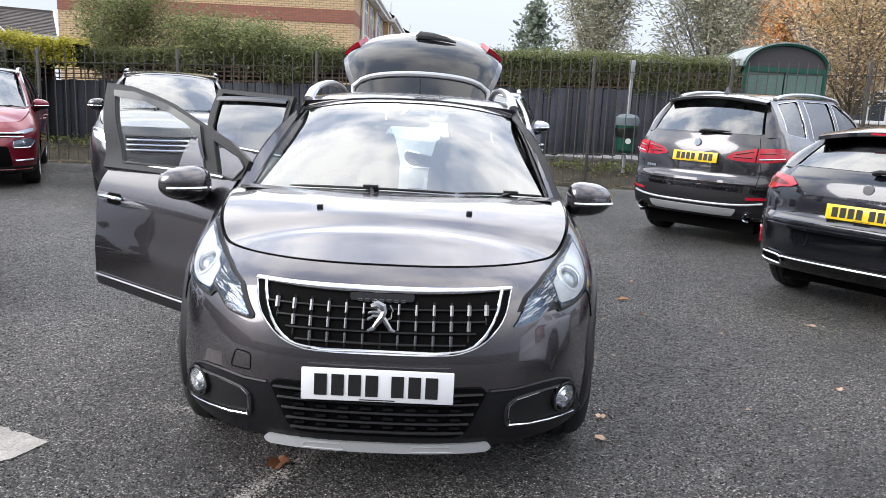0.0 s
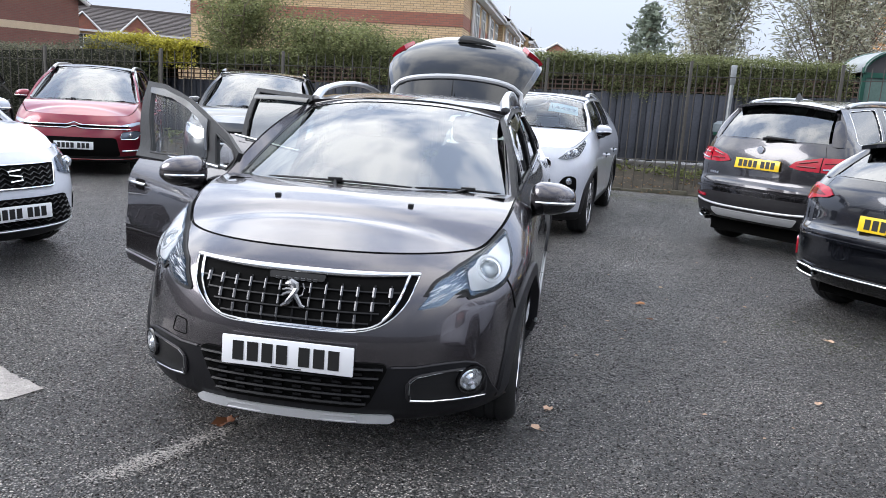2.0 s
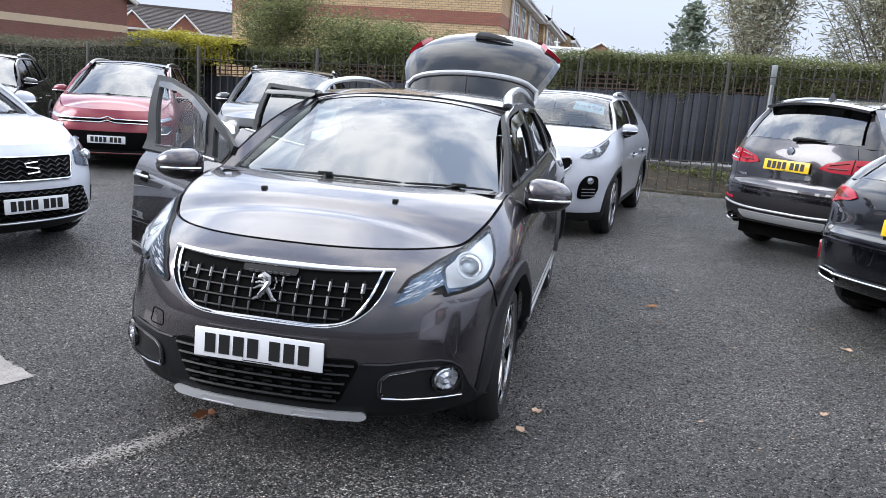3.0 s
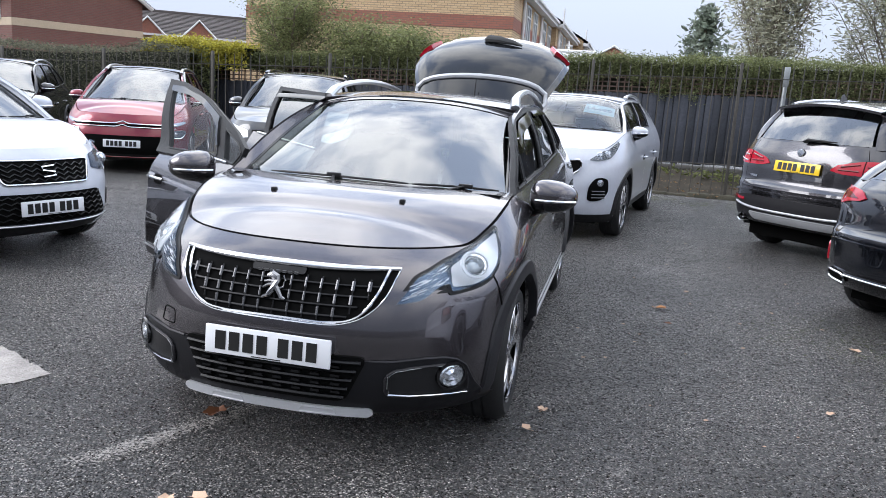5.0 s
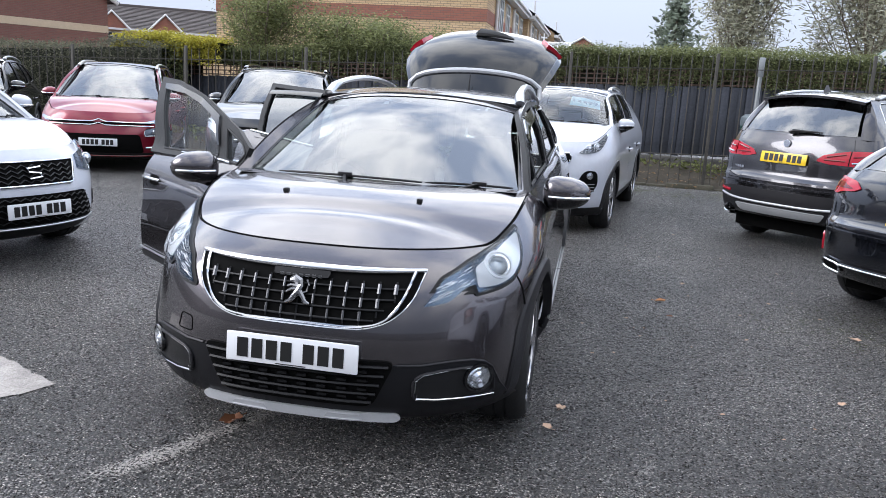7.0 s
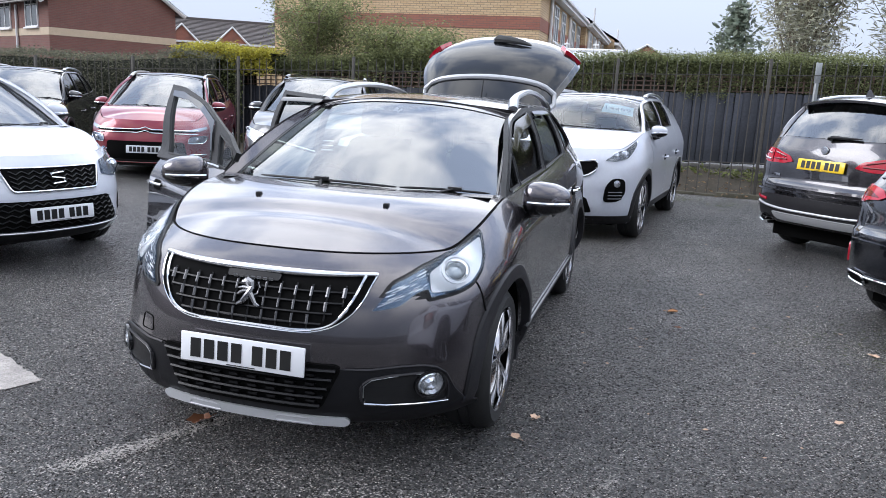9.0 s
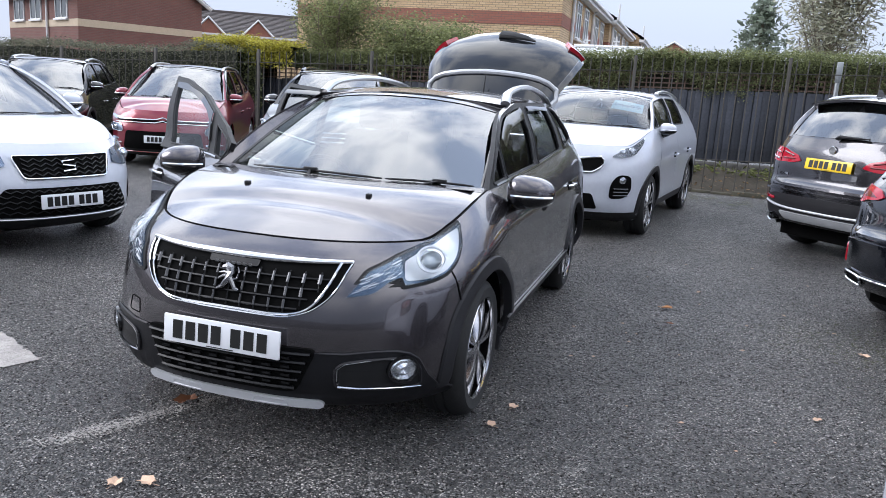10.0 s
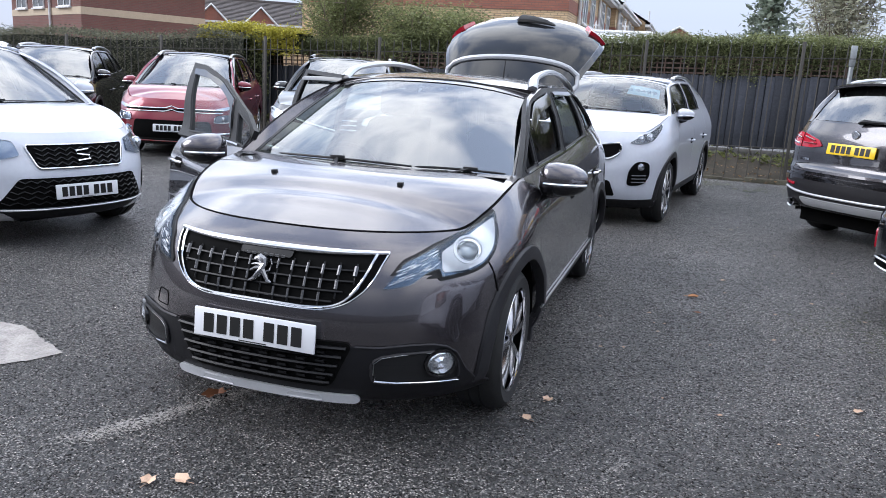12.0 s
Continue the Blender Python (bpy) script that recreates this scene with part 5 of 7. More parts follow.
def conservatory():
    c = thing("conservatory", "white conservatory with a ridged roof and finials", "conservatory", pose(-0.95, 21.5, -0.42))
    for x in np.linspace(-1.3, 1.3, 6):
        part("frame_post", boxes((x - 0.035, x + 0.035, -0.03, 0.03, 0, 2.75)), WHITE_PVC, c)
    part("glazing", boxes((-1.3, 1.3, -0.01, 0.01, 0.5, 2.75)), SHELTER_PANE, c)
    part("eaves_beam", boxes((-1.4, 1.4, -0.1, 0.05, 2.72, 2.9), bevel=0.02), WHITE_PVC, c)
    P = np.array([[(-1.4, -0.1, 2.88), (1.4, -0.1, 2.88)], [(-0.9, 0.7, 3.3), (0.9, 0.7, 3.3)]])
    part("roof_panel", grid_bm(P), mat("roof_polycarbonate", (0.7, 0.72, 0.74), 0.3), c)
    part("ridge", tube(bmesh.new(), [(-0.95, 0.7, 3.34), (0.95, 0.7, 3.34)], 0.05, 6), WHITE_PVC, c)
    for x in (-0.9, -0.3, 0.3, 0.9):
        part("glazing_bar", tube(bmesh.new(), [(x * 1.5, -0.1, 2.9), (x, 0.7, 3.33)], 0.03, 5), WHITE_PVC, c)
    for x in (-0.6, 0.2):
        part("finial", tube(bmesh.new(), [(x, 0.7, 3.34), (x, 0.7, 3.62)], [0.03, 0.012], 6), WHITE_PVC, c)
        part("finial_arm", boxes((x - 0.09, x + 0.09, 0.68, 0.72, 3.47, 3.51), bevel=0.008), WHITE_PVC, c)


SHELTER_PANE = glass_mat("shelter_glass", (0.55, 0.66, 0.62), 1.5)
conservatory()

# ---- shelter, bin, posts ----
GREEN_METAL = mat("green_metal", (0.015, 0.085, 0.06), 0.45, 0.1, 0.2, 0.15, 4)
GALV = mat("galvanised_steel", (0.42, 0.44, 0.45), 0.45, 0.8, 0, 0.2, 10)
MILKY_PANE = mat("milky_green_pane", (0.13, 0.20, 0.18), 0.25, 0, 0.2, 0.15, 2)
GREEN_PLASTIC = mat("green_plastic", (0.01, 0.075, 0.05), 0.4, 0, 0.1, 0.1, 8)
BAG = mat("black_bag", (0.012, 0.012, 0.013), 0.35, 0, 0, 0.2, 10, 0.8, 25)


def bmesh_thick(bm, d):
    """Gives a flat sheet facing y its thickness."""
    r = bmesh.ops.extrude_face_region(bm, geom=bm.faces[:])
    bmesh.ops.translate(bm, verts=[v for v in r["geom"] if isinstance(v, bmesh.types.BMVert)], vec=(0, d, 0))
    return bm


def shelter():
    s = thing("shelter", "green metal shelter with an arched roof", "shelter", pose(7.5, 19.4, 0.0))
    w, d, zs, rise = 2.0, 1.6, 2.62, 0.58
    for x in (0, w):
        for y in (0, d):
            part("post", boxes((x - 0.04, x + 0.04, y - 0.04, y + 0.04, -0.3, zs)), GREEN_METAL, s)
    arc = [(w / 2 - math.cos(a) * (w / 2 + 0.05), math.sin(a) * rise + zs) for a in np.linspace(0, math.pi, 19)]
    for y in (-0.06, d + 0.06):
        part("arch_rib", tube(bmesh.new(), [(x, y, z) for x, z in arc], 0.05, 8), GREEN_METAL, s)
    part("roof_sheet", grid_bm(folded(np.array([[(x, y, z + 0.03) for y in (-0.12, d / 2, d + 0.12)] for x, z in arc]), 0.015, (w / 2, d / 2, 0))), GALV, s, "pale translucent roof sheet")
    part("beam", boxes((-0.04, w + 0.04, -0.05, 0.05, zs - 0.1, zs + 0.02)), GREEN_METAL, s)
    part("beam", boxes((-0.04, w + 0.04, d - 0.05, d + 0.05, zs - 0.1, zs + 0.02)), GREEN_METAL, s)
    for x0, x1 in ((0.05, 0.66), (0.70, 1.30), (1.34, 1.95)):
        part("pane", boxes((x0, x1, d - 0.01, d + 0.01, 0.3, zs - 0.1)), GREEN_METAL, s)
    for y in (0.0, d):
        bm = bmesh.new()
        bm.faces.new([bm.verts.new((x, y, z)) for x, z in arc])
        part("gable_pane", bmesh_thick(bm, 0.012), mat("smoked_pane", (0.07, 0.065, 0.068), 0.15, 0, 0.3), s, "smoked panel under the arch")
    for x0, x1 in ((0.05, 0.98), (1.02, 1.95)):
        part("pane", boxes((x0, x1, -0.01, 0.01, 0.3, zs - 0.1)), MILKY_PANE, s)
    for y in (0.4, 1.0):
        part("pane", boxes((-0.01, 0.01, y - 0.28, y + 0.28, 0.3, zs - 0.1)), SHELTER_PANE, s)
        part("pane", boxes((w - 0.01, w + 0.01, y - 0.28, y + 0.28, 0.3, zs - 0.1)), SHELTER_PANE, s)


shelter()


def bin_post():
    p = thing("litter_bin_post", "galvanised post with a green litter bin in a black bag", "litter bin", pose(4.12, 17.0, 0.05))
    part("post", tube(bmesh.new(), [(0, 0, 0), (0, 0, 2.4)], 0.045, 10), GALV, p)
    part("post_cap", boxes((-0.055, 0.055, -0.05, 0.02, 2.05, 2.44), bevel=0.01), GALV, p)
    body = lathe(bmesh.new(), [(0.15, 0.46), (0.20, 0.52), (0.225, 0.9), (0.25, 1.08), (0.23, 1.08), (0.2, 0.9)], 20, "Z", (-0.05, -0.22, 0))
    b = part("bin", body, GREEN_PLASTIC, p)
    bag = bmesh.new()
    rng = random.Random(4)
    prof = [(0.235, 0.80), (0.245, 0.93), (0.25, 1.0), (0.2, 0.98)]
    lathe(bag, prof, 22, "Z", (-0.05, -0.22, 0))
    for v in bag.verts:
        v.co += Vector((rng.uniform(-1, 1), rng.uniform(-1, 1), rng.uniform(-1.5, 1))) * 0.014
    part("bin_bag", bag, BAG, b, "black bin bag")
    part("bin_hood", lathe(bmesh.new(), [(0.255, 1.05), (0.262, 1.12), (0.25, 1.22), (0.18, 1.28), (0.0, 1.295)], 24, "Z", (-0.05, -0.22, 0)), mat("grey_plastic", (0.15, 0.18, 0.20), 0.5, 0, 0, 0.1, 8), b, "dull blue-grey bin hood")
    part("badge", lathe(bmesh.new(), [(0.0, -0.005), (0.06, -0.005), (0.06, 0.004)], 20, "Y", (-0.05, -0.44, 0.72)), WHITE_PVC, b, "round white badge")


bin_post()
lp = thing("lamp_post", "thin grey street lamp column behind the hedge", "street lamp", pose(16.3, 40, 0))
part("column", tube(bmesh.new(), [(0, 0, 0), (0, 0, 4), (0, 0, 7.3)], [0.09, 0.07, 0.05], 8), GALV, lp)
part("lantern", boxes((-0.12, 0.12, -0.5, 0.1, 7.25, 7.4), bevel=0.03), GALV, lp)


def pale_house():
    h = thing("distant_house", "distant pale rendered house behind thin trees", "house", pose(17.5, 30, 0))
    part("wall", boxes((-3, 9, 0, 8, 0, 3.6)), CREAM, h)
    bm = bmesh.new()
    roof_slope(bm, (-3.4, -0.4, 3.5), (13, 0, 0), (0, 4.2, 2.2), 1, 14)
    part("roof", bm, ROOF_TILE, h)
    for x in (-1, 2.5, 6):
        house_window(h, x, 0.0, 2.0, 1.5, 1.2)


pale_house()

# weeds on the bed
rng0 = np.random.default_rng(5)
cs = np.stack([rng0.uniform(-9, 9, 420), FENCE_Y + 1.55 - np.abs(rng0.normal(0, 0.5, 420)), np.full(420, 0.16)], 1)
V, F = leaves(cs, 0.05, 12, (0.09, 0.07, 0.05), 8)
o = new("weeds", leaf_mesh("weeds", V, F, leaf_mat("weed_leaf", (0.17, 0.19, 0.07), 0.5)))
tagged(o, "low straggling green weeds on the soil bed", "weeds", kind="stuff")

cs = np.stack([rng0.uniform(-9, 9, 500), rng0.uniform(FENCE_Y - 0.3, FENCE_Y + 1.4, 500), np.full(500, 0.0)], 1)
cs[:, 2] = np.interp(cs[:, 1], (FENCE_Y - 0.3, FENCE_Y, FENCE_Y + 0.3, FENCE_Y + 0.8, FENCE_Y + 1.4), (LOW + 0.02, LOW + 0.09, LOW + 0.17, 0.03, 0.16))
V, F = leaves(cs, 0.035, 3, (0.08, 0.06, 0.015), 18, 0.2)
o = new("leaf_litter", leaf_mesh("leaf_litter", V, F, leaf_mat("litter_leaf", (0.24, 0.16, 0.09), 0.6)))
tagged(o, "dead brown leaves strewn along the bed", "leaf litter", kind="stuff")

# unseen plain walls added behind and beside the eye to darken the cars' reflections
UNSEEN_WALL = mat("plain_grey_wall", (0.10, 0.098, 0.095), 0.85, 0, 0, 0.15, 2)
for nm, b in (("wall_south", (-30, 30, -15.3, -15, 0, 2.8)), ("wall_west", (-30.3, -30, -15, 18, 0, 3.2)), ("wall_east", (30, 30.3, -15, 18, 0, 3.2))):
    tagged(part(nm, boxes(b), UNSEEN_WALL), "unseen plain grey wall added to darken reflections", "wall", kind="structure")


# ---- the grey car in the middle, two doors and the tailgate open ----
def swing(ob, hx, hy, deg):
    ob.matrix_basis = pose(hx, hy, 0, 0, 0, deg) @ pose(-hx, -hy, 0)


TAB = mat("tab_metal", (0.11, 0.11, 0.115), 0.25, 0.9)
BADGE_GREY = mat("badge_grey", (0.26, 0.26, 0.27), 0.25, 1.0)


def main_car():
    f = Form(zn=0.855, axles=(0.80, 3.42), rw=0.318,
             front=((0, 0.11), (0.06, 0.04), (0.14, 0.016), (0.3, 0.0), (0.5, 0.0), (0.60, 0.012), (0.72, 0.036), (0.84, 0.072), (0.90, 0.105), (0.95, 0.148), (1, 0.205)),
             side=((0, 0.955), (0.08, 0.995), (0.18, 1.022), (0.36, 1.024), (0.5, 1.008), (0.6, 1.002), (0.72, 0.995), (0.86, 0.95), (1, 0.0)))
    car = thing("grey_hatchback", "metallic grey crossover car, two doors and tailgate open", "car", pose(-0.166, 2.45, 0))
    # window outlines of the two open doors: frame, quarter light, window; frame, window
    arch = [(2.56, 1.455), (2.27, 1.441), (2.04, 1.405), (1.80, 1.35), (1.52, 1.28), (1.23, 1.203), (1.05, 1.12)]
    arch_in = [(2.42, 1.41), (2.20, 1.405), (1.92, 1.358), (1.68, 1.302), (1.50, 1.258)]
    visor = [(1.395, 1.10), (1.49, 1.205), (1.625, 1.258), (1.81, 1.302), (2.06, 1.356), (2.385, 1.375)]
    open_side = ([(1.075, 1.035), (1.12, 1.015), (2.253, 0.99)] + arch, [(1.13, 1.022), (1.255, 1.035), (1.36, 1.20), (1.13, 1.135), (1.07, 1.085)], [(1.36, 1.045), (2.10, 1.025)] + arch_in,
                 [(2.25, 1.04), (3.02, 1.05), (3.121, 1.452), (2.31, 1.425)], [(2.30, 1.065), (2.955, 1.07), (3.045, 1.425), (2.335, 1.40)])
    m = body_shell(car, f, GREY_PAINT, dict(tailgate_open=True, windows=dict(right=open_side), clear_pane=CLEAR_PANE, frame_mat=PLASTIC, belt_trim=CHROME, handle=CHROME, wheel="twin", sill_mat=CLAD, handle_z=0.84, rear_pane=TINTED_PANE))
    on, lin = f.on_end(), np.linspace
    fb = m["front_bumper"]
    # shut lines of the bonnet and the bumper's ends
    part("shut_line", tube(bmesh.new(), [Vector(f.at(u, 1.0)) + Vector((0, -0.0015, 0.001)) for u in lin(-0.98, 0.98, 61)], 0.003, 5), VOID, m["bonnet"])
    for sgn in (1, -1):
        start, end = front_map(f)(sgn * 0.70 * 0.9, 0.80 * 0.65, 0.0), f.on_side(sgn)(0.50, 0.60, 0.0)
        seam = [f.on_side(sgn)(start.y + (end.y - start.y) * t, start.z + (end.z - start.z) * t - 0.02 * math.sin(math.pi * t), 0.0005) for t in lin(0, 1, 9)]
        part("shut_line", tube(bmesh.new(), seam, 0.0036, 5), VOID, fb)
    # lower cladding, lower grille, skid strip
    top = [(0.80, 0.235), (0.772, 0.285), (0.745, 0.345), (0.718, 0.42), (0.69, 0.448), (0.65, 0.462), (0.583, 0.465), (0.476, 0.455), (0.39, 0.455)]
    clad = [(-0.79, 0.212), (0.79, 0.212)] + top + mirrored(top)
    part("lower_bumper", sheet(rounded(clad, 0.03), [], on, 0.006, 0.02, 0.05), mat("bumper_cladding", (0.009, 0.009, 0.011), 0.42, 0, 0, 0.12, 20, 0.06, 400, spec=0.3), fb, "dark unpainted bumper cladding")
    part("cladding_lip", tube(bmesh.new(), [on(a, b, 0.006) for a, b in top[::-1]], 0.005, 6), CLAD, fb)
    part("cladding_lip", tube(bmesh.new(), [on(-a, b, 0.006) for a, b in top[::-1]], 0.005, 6), CLAD, fb)
    # the opening is a flat near-black sheet, its shade in the colour
    low = rounded([(-0.30, 0.285), (0.30, 0.285), (0.385, 0.47), (-0.385, 0.47)], 0.04)
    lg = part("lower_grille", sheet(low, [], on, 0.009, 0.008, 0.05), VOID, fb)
    for z in (0.31, 0.345, 0.38, 0.415, 0.45):
        w = 0.30 + (z - 0.285) / 0.185 * 0.08 - 0.012
        part("slat", tube(bmesh.new(), [on(x, z, 0.016) for x in lin(-w, w, 17)], 0.011, 6, False, 0.6), GRILLE_BLACK, lg)
    for z in (0.328, 0.362, 0.397, 0.432):
        for x in lin(-0.27, 0.27, 8):
            part("grille_tab", boxes((x - 0.018, x + 0.018, on(x, z, 0.02).y - 0.004, on(x, z, 0.0).y, z - 0.005, z + 0.004)), GRILLE_BLACK, lg)
    skid = rounded([(-0.405, 0.232), (-0.385, 0.216), (0.385, 0.216), (0.405, 0.232), (0.39, 0.252), (-0.39, 0.252)], 0.014)

    def skid_face(x, z, out=0.0):
        p = on(x, 0.252, out)
        return Vector((p.x, p.y + (0.252 - z) * 0.1, z))
    sk = part("skid_strip", sheet(skid, [], skid_face, 0.020, 0.03, 0.04), SKID, fb, "silver skid strip")
    for x in (-0.19, 0.19):
        notch = rounded([(x - 0.075, 0.222), (x + 0.075, 0.222), (x + 0.062, 0.243), (x - 0.062, 0.243)], 0.006)
        part("skid_notch", tube(bmesh.new(), [skid_face(p, q, 0.0205) for p, q in dense(notch, 0.02)], 0.0022, 5, True), SKID, sk)
    # main grille
    gr = [(-0.457, 0.795, 0.008), (0.457, 0.795, 0.008), (0.425, 0.682, 0.06), (0.35, 0.612, 0.06), (0.26, 0.583, 0.06), (-0.26, 0.583, 0.06), (-0.35, 0.612, 0.06), (-0.425, 0.682, 0.06)]
    outer = rounded(gr, 0.04, 7)
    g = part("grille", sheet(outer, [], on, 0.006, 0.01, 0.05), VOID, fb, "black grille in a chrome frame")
    part("grille_frame", tube(bmesh.new(), [on(a, b, 0.008) for a, b in dense(inset(outer, 0.002), 0.03)], 0.0034, 8, True), CHROME, g)
    wide = curve((0.593, 0.19), (0.5975, 0.26), (0.606, 0.30), (0.624, 0.335), (0.66, 0.368), (0.715, 0.396), (0.784, 0.416))
    inn = [(wide(z), z) for z in 0.784 - 0.191 * lin(0, 1, 40) ** 0.7]
    inn = [(-a, b) for a, b in inn] + inn[::-1]
    part("inner_frame", tube(bmesh.new(), [on(a, b, 0.012) for a, b in inn], 0.0062, 8, False), CHROME, g)
    xs = lin(-0.452, 0.452, 33)
    tb = part("chrome_bar", tube(bmesh.new(), [on(x, 0.782 + 0.006 * (abs(x) / 0.45) ** 2, 0.010) for x in xs], [0.0155 - 0.008 * (abs(x) / 0.452) ** 2 for x in xs], 12), CHROME, g, "broad chrome upper bar")
    part("badge_plinth", sheet(rounded([(-0.108, 0.75), (0.108, 0.75), (0.112, 0.771), (-0.112, 0.771)], 0.008), [], on, 0.018, 0.014, 0.05), GRILLE_BLACK, tb)
    bm = bmesh.new()
    for i in range(7):
        x = -0.084 + i * 0.025
        p = on(x + 0.008, 0.7605, 0.0235)
        box(bm, x, x + 0.016, p.y - 0.001, p.y + 0.004, 0.7555, 0.7655)
    part("badge_bars", bm, SATIN, tb)
    def half(z):
        return 0.285 + (z - 0.60) / 0.16 * 0.15
    for z in (0.618, 0.655, 0.692, 0.729):
        w = half(z) - 0.01
        part("grille_bar", tube(bmesh.new(), [on(x, z, 0.011) for x in lin(-w, w, 21)], 0.005, 5, False, 1.0), GRILLE_BLACK, g)
    vb = bmesh.new()
    for k, x in enumerate(lin(-0.42, 0.42, 15)):
        zs = [z for z in lin(0.602, 0.752, 12) if abs(x) < half(z)]
        if len(zs) > 1:
            tube(vb, [on(x, z, 0.011) for z in zs], 0.004, 4)
        for z in (0.632, 0.679, 0.727):
            if abs(x) < half(z - 0.02) - 0.012 and not abs(x) < 0.045:
                part("bright_tab", tube(bmesh.new(), [on(x, z - 0.016, 0.017), on(x, z + 0.016, 0.017)], 0.0038 + 0.006 * (abs(x) / 0.42) ** 2, 4, False, 0.4), TAB, g)
    part("grille_mesh", vb, GRILLE_BLACK, g)
    # badge: a plain upright animal-like shape without lettering
    bd = bmesh.new()
    for rr, pts in (([0.010, 0.020, 0.021, 0.012], ((-0.040, 0.736), (-0.018, 0.742), (0.006, 0.733), (0.016, 0.712))),
                    ([0.016, 0.018, 0.014, 0.012], ((0.010, 0.722), (0.004, 0.700), (-0.012, 0.680), (-0.024, 0.664))),
                    ([0.012, 0.009, 0.006], ((0.002, 0.706), (-0.028, 0.704), (-0.050, 0.692))),
                    ([0.012, 0.008, 0.005], ((0.000, 0.716), (-0.026, 0.719), (-0.050, 0.714))),
                    ([0.016, 0.013, 0.011], ((0.006, 0.700), (0.024, 0.678), (0.038, 0.660))),
                    ([0.012, 0.007], ((-0.022, 0.664), (-0.048, 0.652))),
                    ([0.011, 0.006], ((0.034, 0.660), (0.056, 0.653))),
                    ([0.006, 0.005, 0.005, 0.006], ((0.016, 0.69), (0.038, 0.70), (0.044, 0.722), (0.035, 0.742)))):
        tube(bd, [on(a * 0.9, 0.70 + (b - 0.70) * 0.9, 0.022) for a, b in pts], [r * 0.82 for r in rr], 8, False, 1.0)
    part("badge", bd, BADGE_GREY, g, "satin chrome badge")
    part("tow_cover", tube(bmesh.new(), [on(a, b, 0.0) for a, b in dense(rounded([(-0.535, 0.485), (-0.455, 0.485), (-0.455, 0.545), (-0.515, 0.55)], 0.014), 0.03)], 0.0026, 5, True), VOID, fb)
    y = on(0, 0.483, 0.02).y
    plate_bars(fb, pose(0, y - 0.006, 0.483, -4, 0, 0), PLATE_WHITE, "white front number plate")
    # lamps
    fm = front_map(f)
    uv = lambda pts, sg=1: [(sg * p[0] * 0.9, p[1] * 0.65, *p[2:]) for p in pts]
    hl = [(0.284, 0.712), (0.32, 0.718), (0.376, 0.734), (0.44, 0.80), (0.48, 0.816, 0.004), (0.486, 0.772, 0.004), (0.572, 0.785), (0.678, 0.805), (0.735, 0.84), (0.780, 0.90), (0.822, 0.982, 0.006), (0.723, 0.985), (0.602, 0.972), (0.482, 0.93), (0.361, 0.859)]
    bowl = [(0.49, 0.80), (0.575, 0.80), (0.675, 0.82), (0.728, 0.852), (0.768, 0.905), (0.803, 0.966), (0.70, 0.968), (0.59, 0.945), (0.50, 0.90)]
    blue_pocket = mat("blue_tinted_reflector", (0.10, 0.14, 0.20), 0.18, 0.7, 0, 0.5, 60)
    eye_glass = mat("projector_glass", (0.30, 0.33, 0.35), 0.04, 0.6, 1.0)

    def disc(uc, vc, ru, rv, rows, n=32):
        """A dome of rings on the nose: rows of (share of the radius, height)."""
        P = np.array([[fm((uc + math.cos(a) * ru * k) * 0.9, (vc + math.sin(a) * rv * k) * 0.65, o) for k, o in rows] for a in lin(0, 2 * math.pi, n)])
        return grid_bm(P)
    for sgn in (1, -1):
        pl = rounded(uv(hl, sgn), 0.016)
        h = part("headlamp", sheet(inset(pl, -0.009), [], fm, 0.005, 0.012, 0.03), PLASTIC, car, "clear headlamp with projector")
        part("reflector", sheet(inset(pl, 0.004), [], fm, 0.0075, 0.003, 0.03), blue_pocket, h)
        part("lamp_bowl", sheet(rounded(uv(bowl, sgn), 0.016), [], fm, 0.0105, 0.004, 0.03), BOWL, h)
        rnd, facets = random.Random(31), bmesh.new()
        for k in range(30):
            a, w = rnd.uniform(0.32, 0.475), rnd.uniform(-0.026, 0.04)
            b = 0.765 + (a - 0.32) * 0.62 + w
            du, dv, tilt = rnd.uniform(0.006, 0.02), rnd.uniform(0.0015, 0.0045), rnd.uniform(-0.002, 0.004)
            facets.faces.new([facets.verts.new(fm(sgn * (a + p * du + q * dv * 0.8) * 0.9, (b + q * dv + p * du * 0.5) * 0.65, 0.0105 + tilt * p)) for p, q in ((-1, -1), (1, -1), (1, 1), (-1, 1))])
        part("reflector_facets", facets, BOWL, h)
        ring = part("projector_ring", disc(sgn * 0.618, 0.892, 0.072, 0.068, ((1.0, 0.006), (0.97, 0.016), (0.84, 0.017), (0.78, 0.006))), BOWL, h)
        part("projector_bezel", disc(sgn * 0.618, 0.892, 0.056, 0.053, ((1.0, 0.006), (0.95, 0.014), (0.85, 0.012))), CHROME, ring)
        part("projector_lens", disc(sgn * 0.618, 0.892, 0.05, 0.047, ((1.0, 0.010), (0.85, 0.018), (0.6, 0.025), (0.3, 0.029), (0.02, 0.030))), eye_glass, ring)
        part("lamp_cover", sheet(pl, [], fm, 0.016, 0.004, 0.02, bulge=lambda a, b: 0.022 * max(0.0, 1 - ((abs(a) / 0.9 - 0.618) / 0.13) ** 2 - ((b / 0.65 - 0.892) / 0.12) ** 2)), LENS, h)
        # fog lamp in its surround
        fg = rounded([(sgn * a, b) for a, b in ((0.447, 0.318), (0.447, 0.395), (0.475, 0.42), (0.55, 0.434), (0.65, 0.436), (0.70, 0.424), (0.724, 0.385), (0.727, 0.305), (0.611, 0.309), (0.53, 0.313))], 0.03)
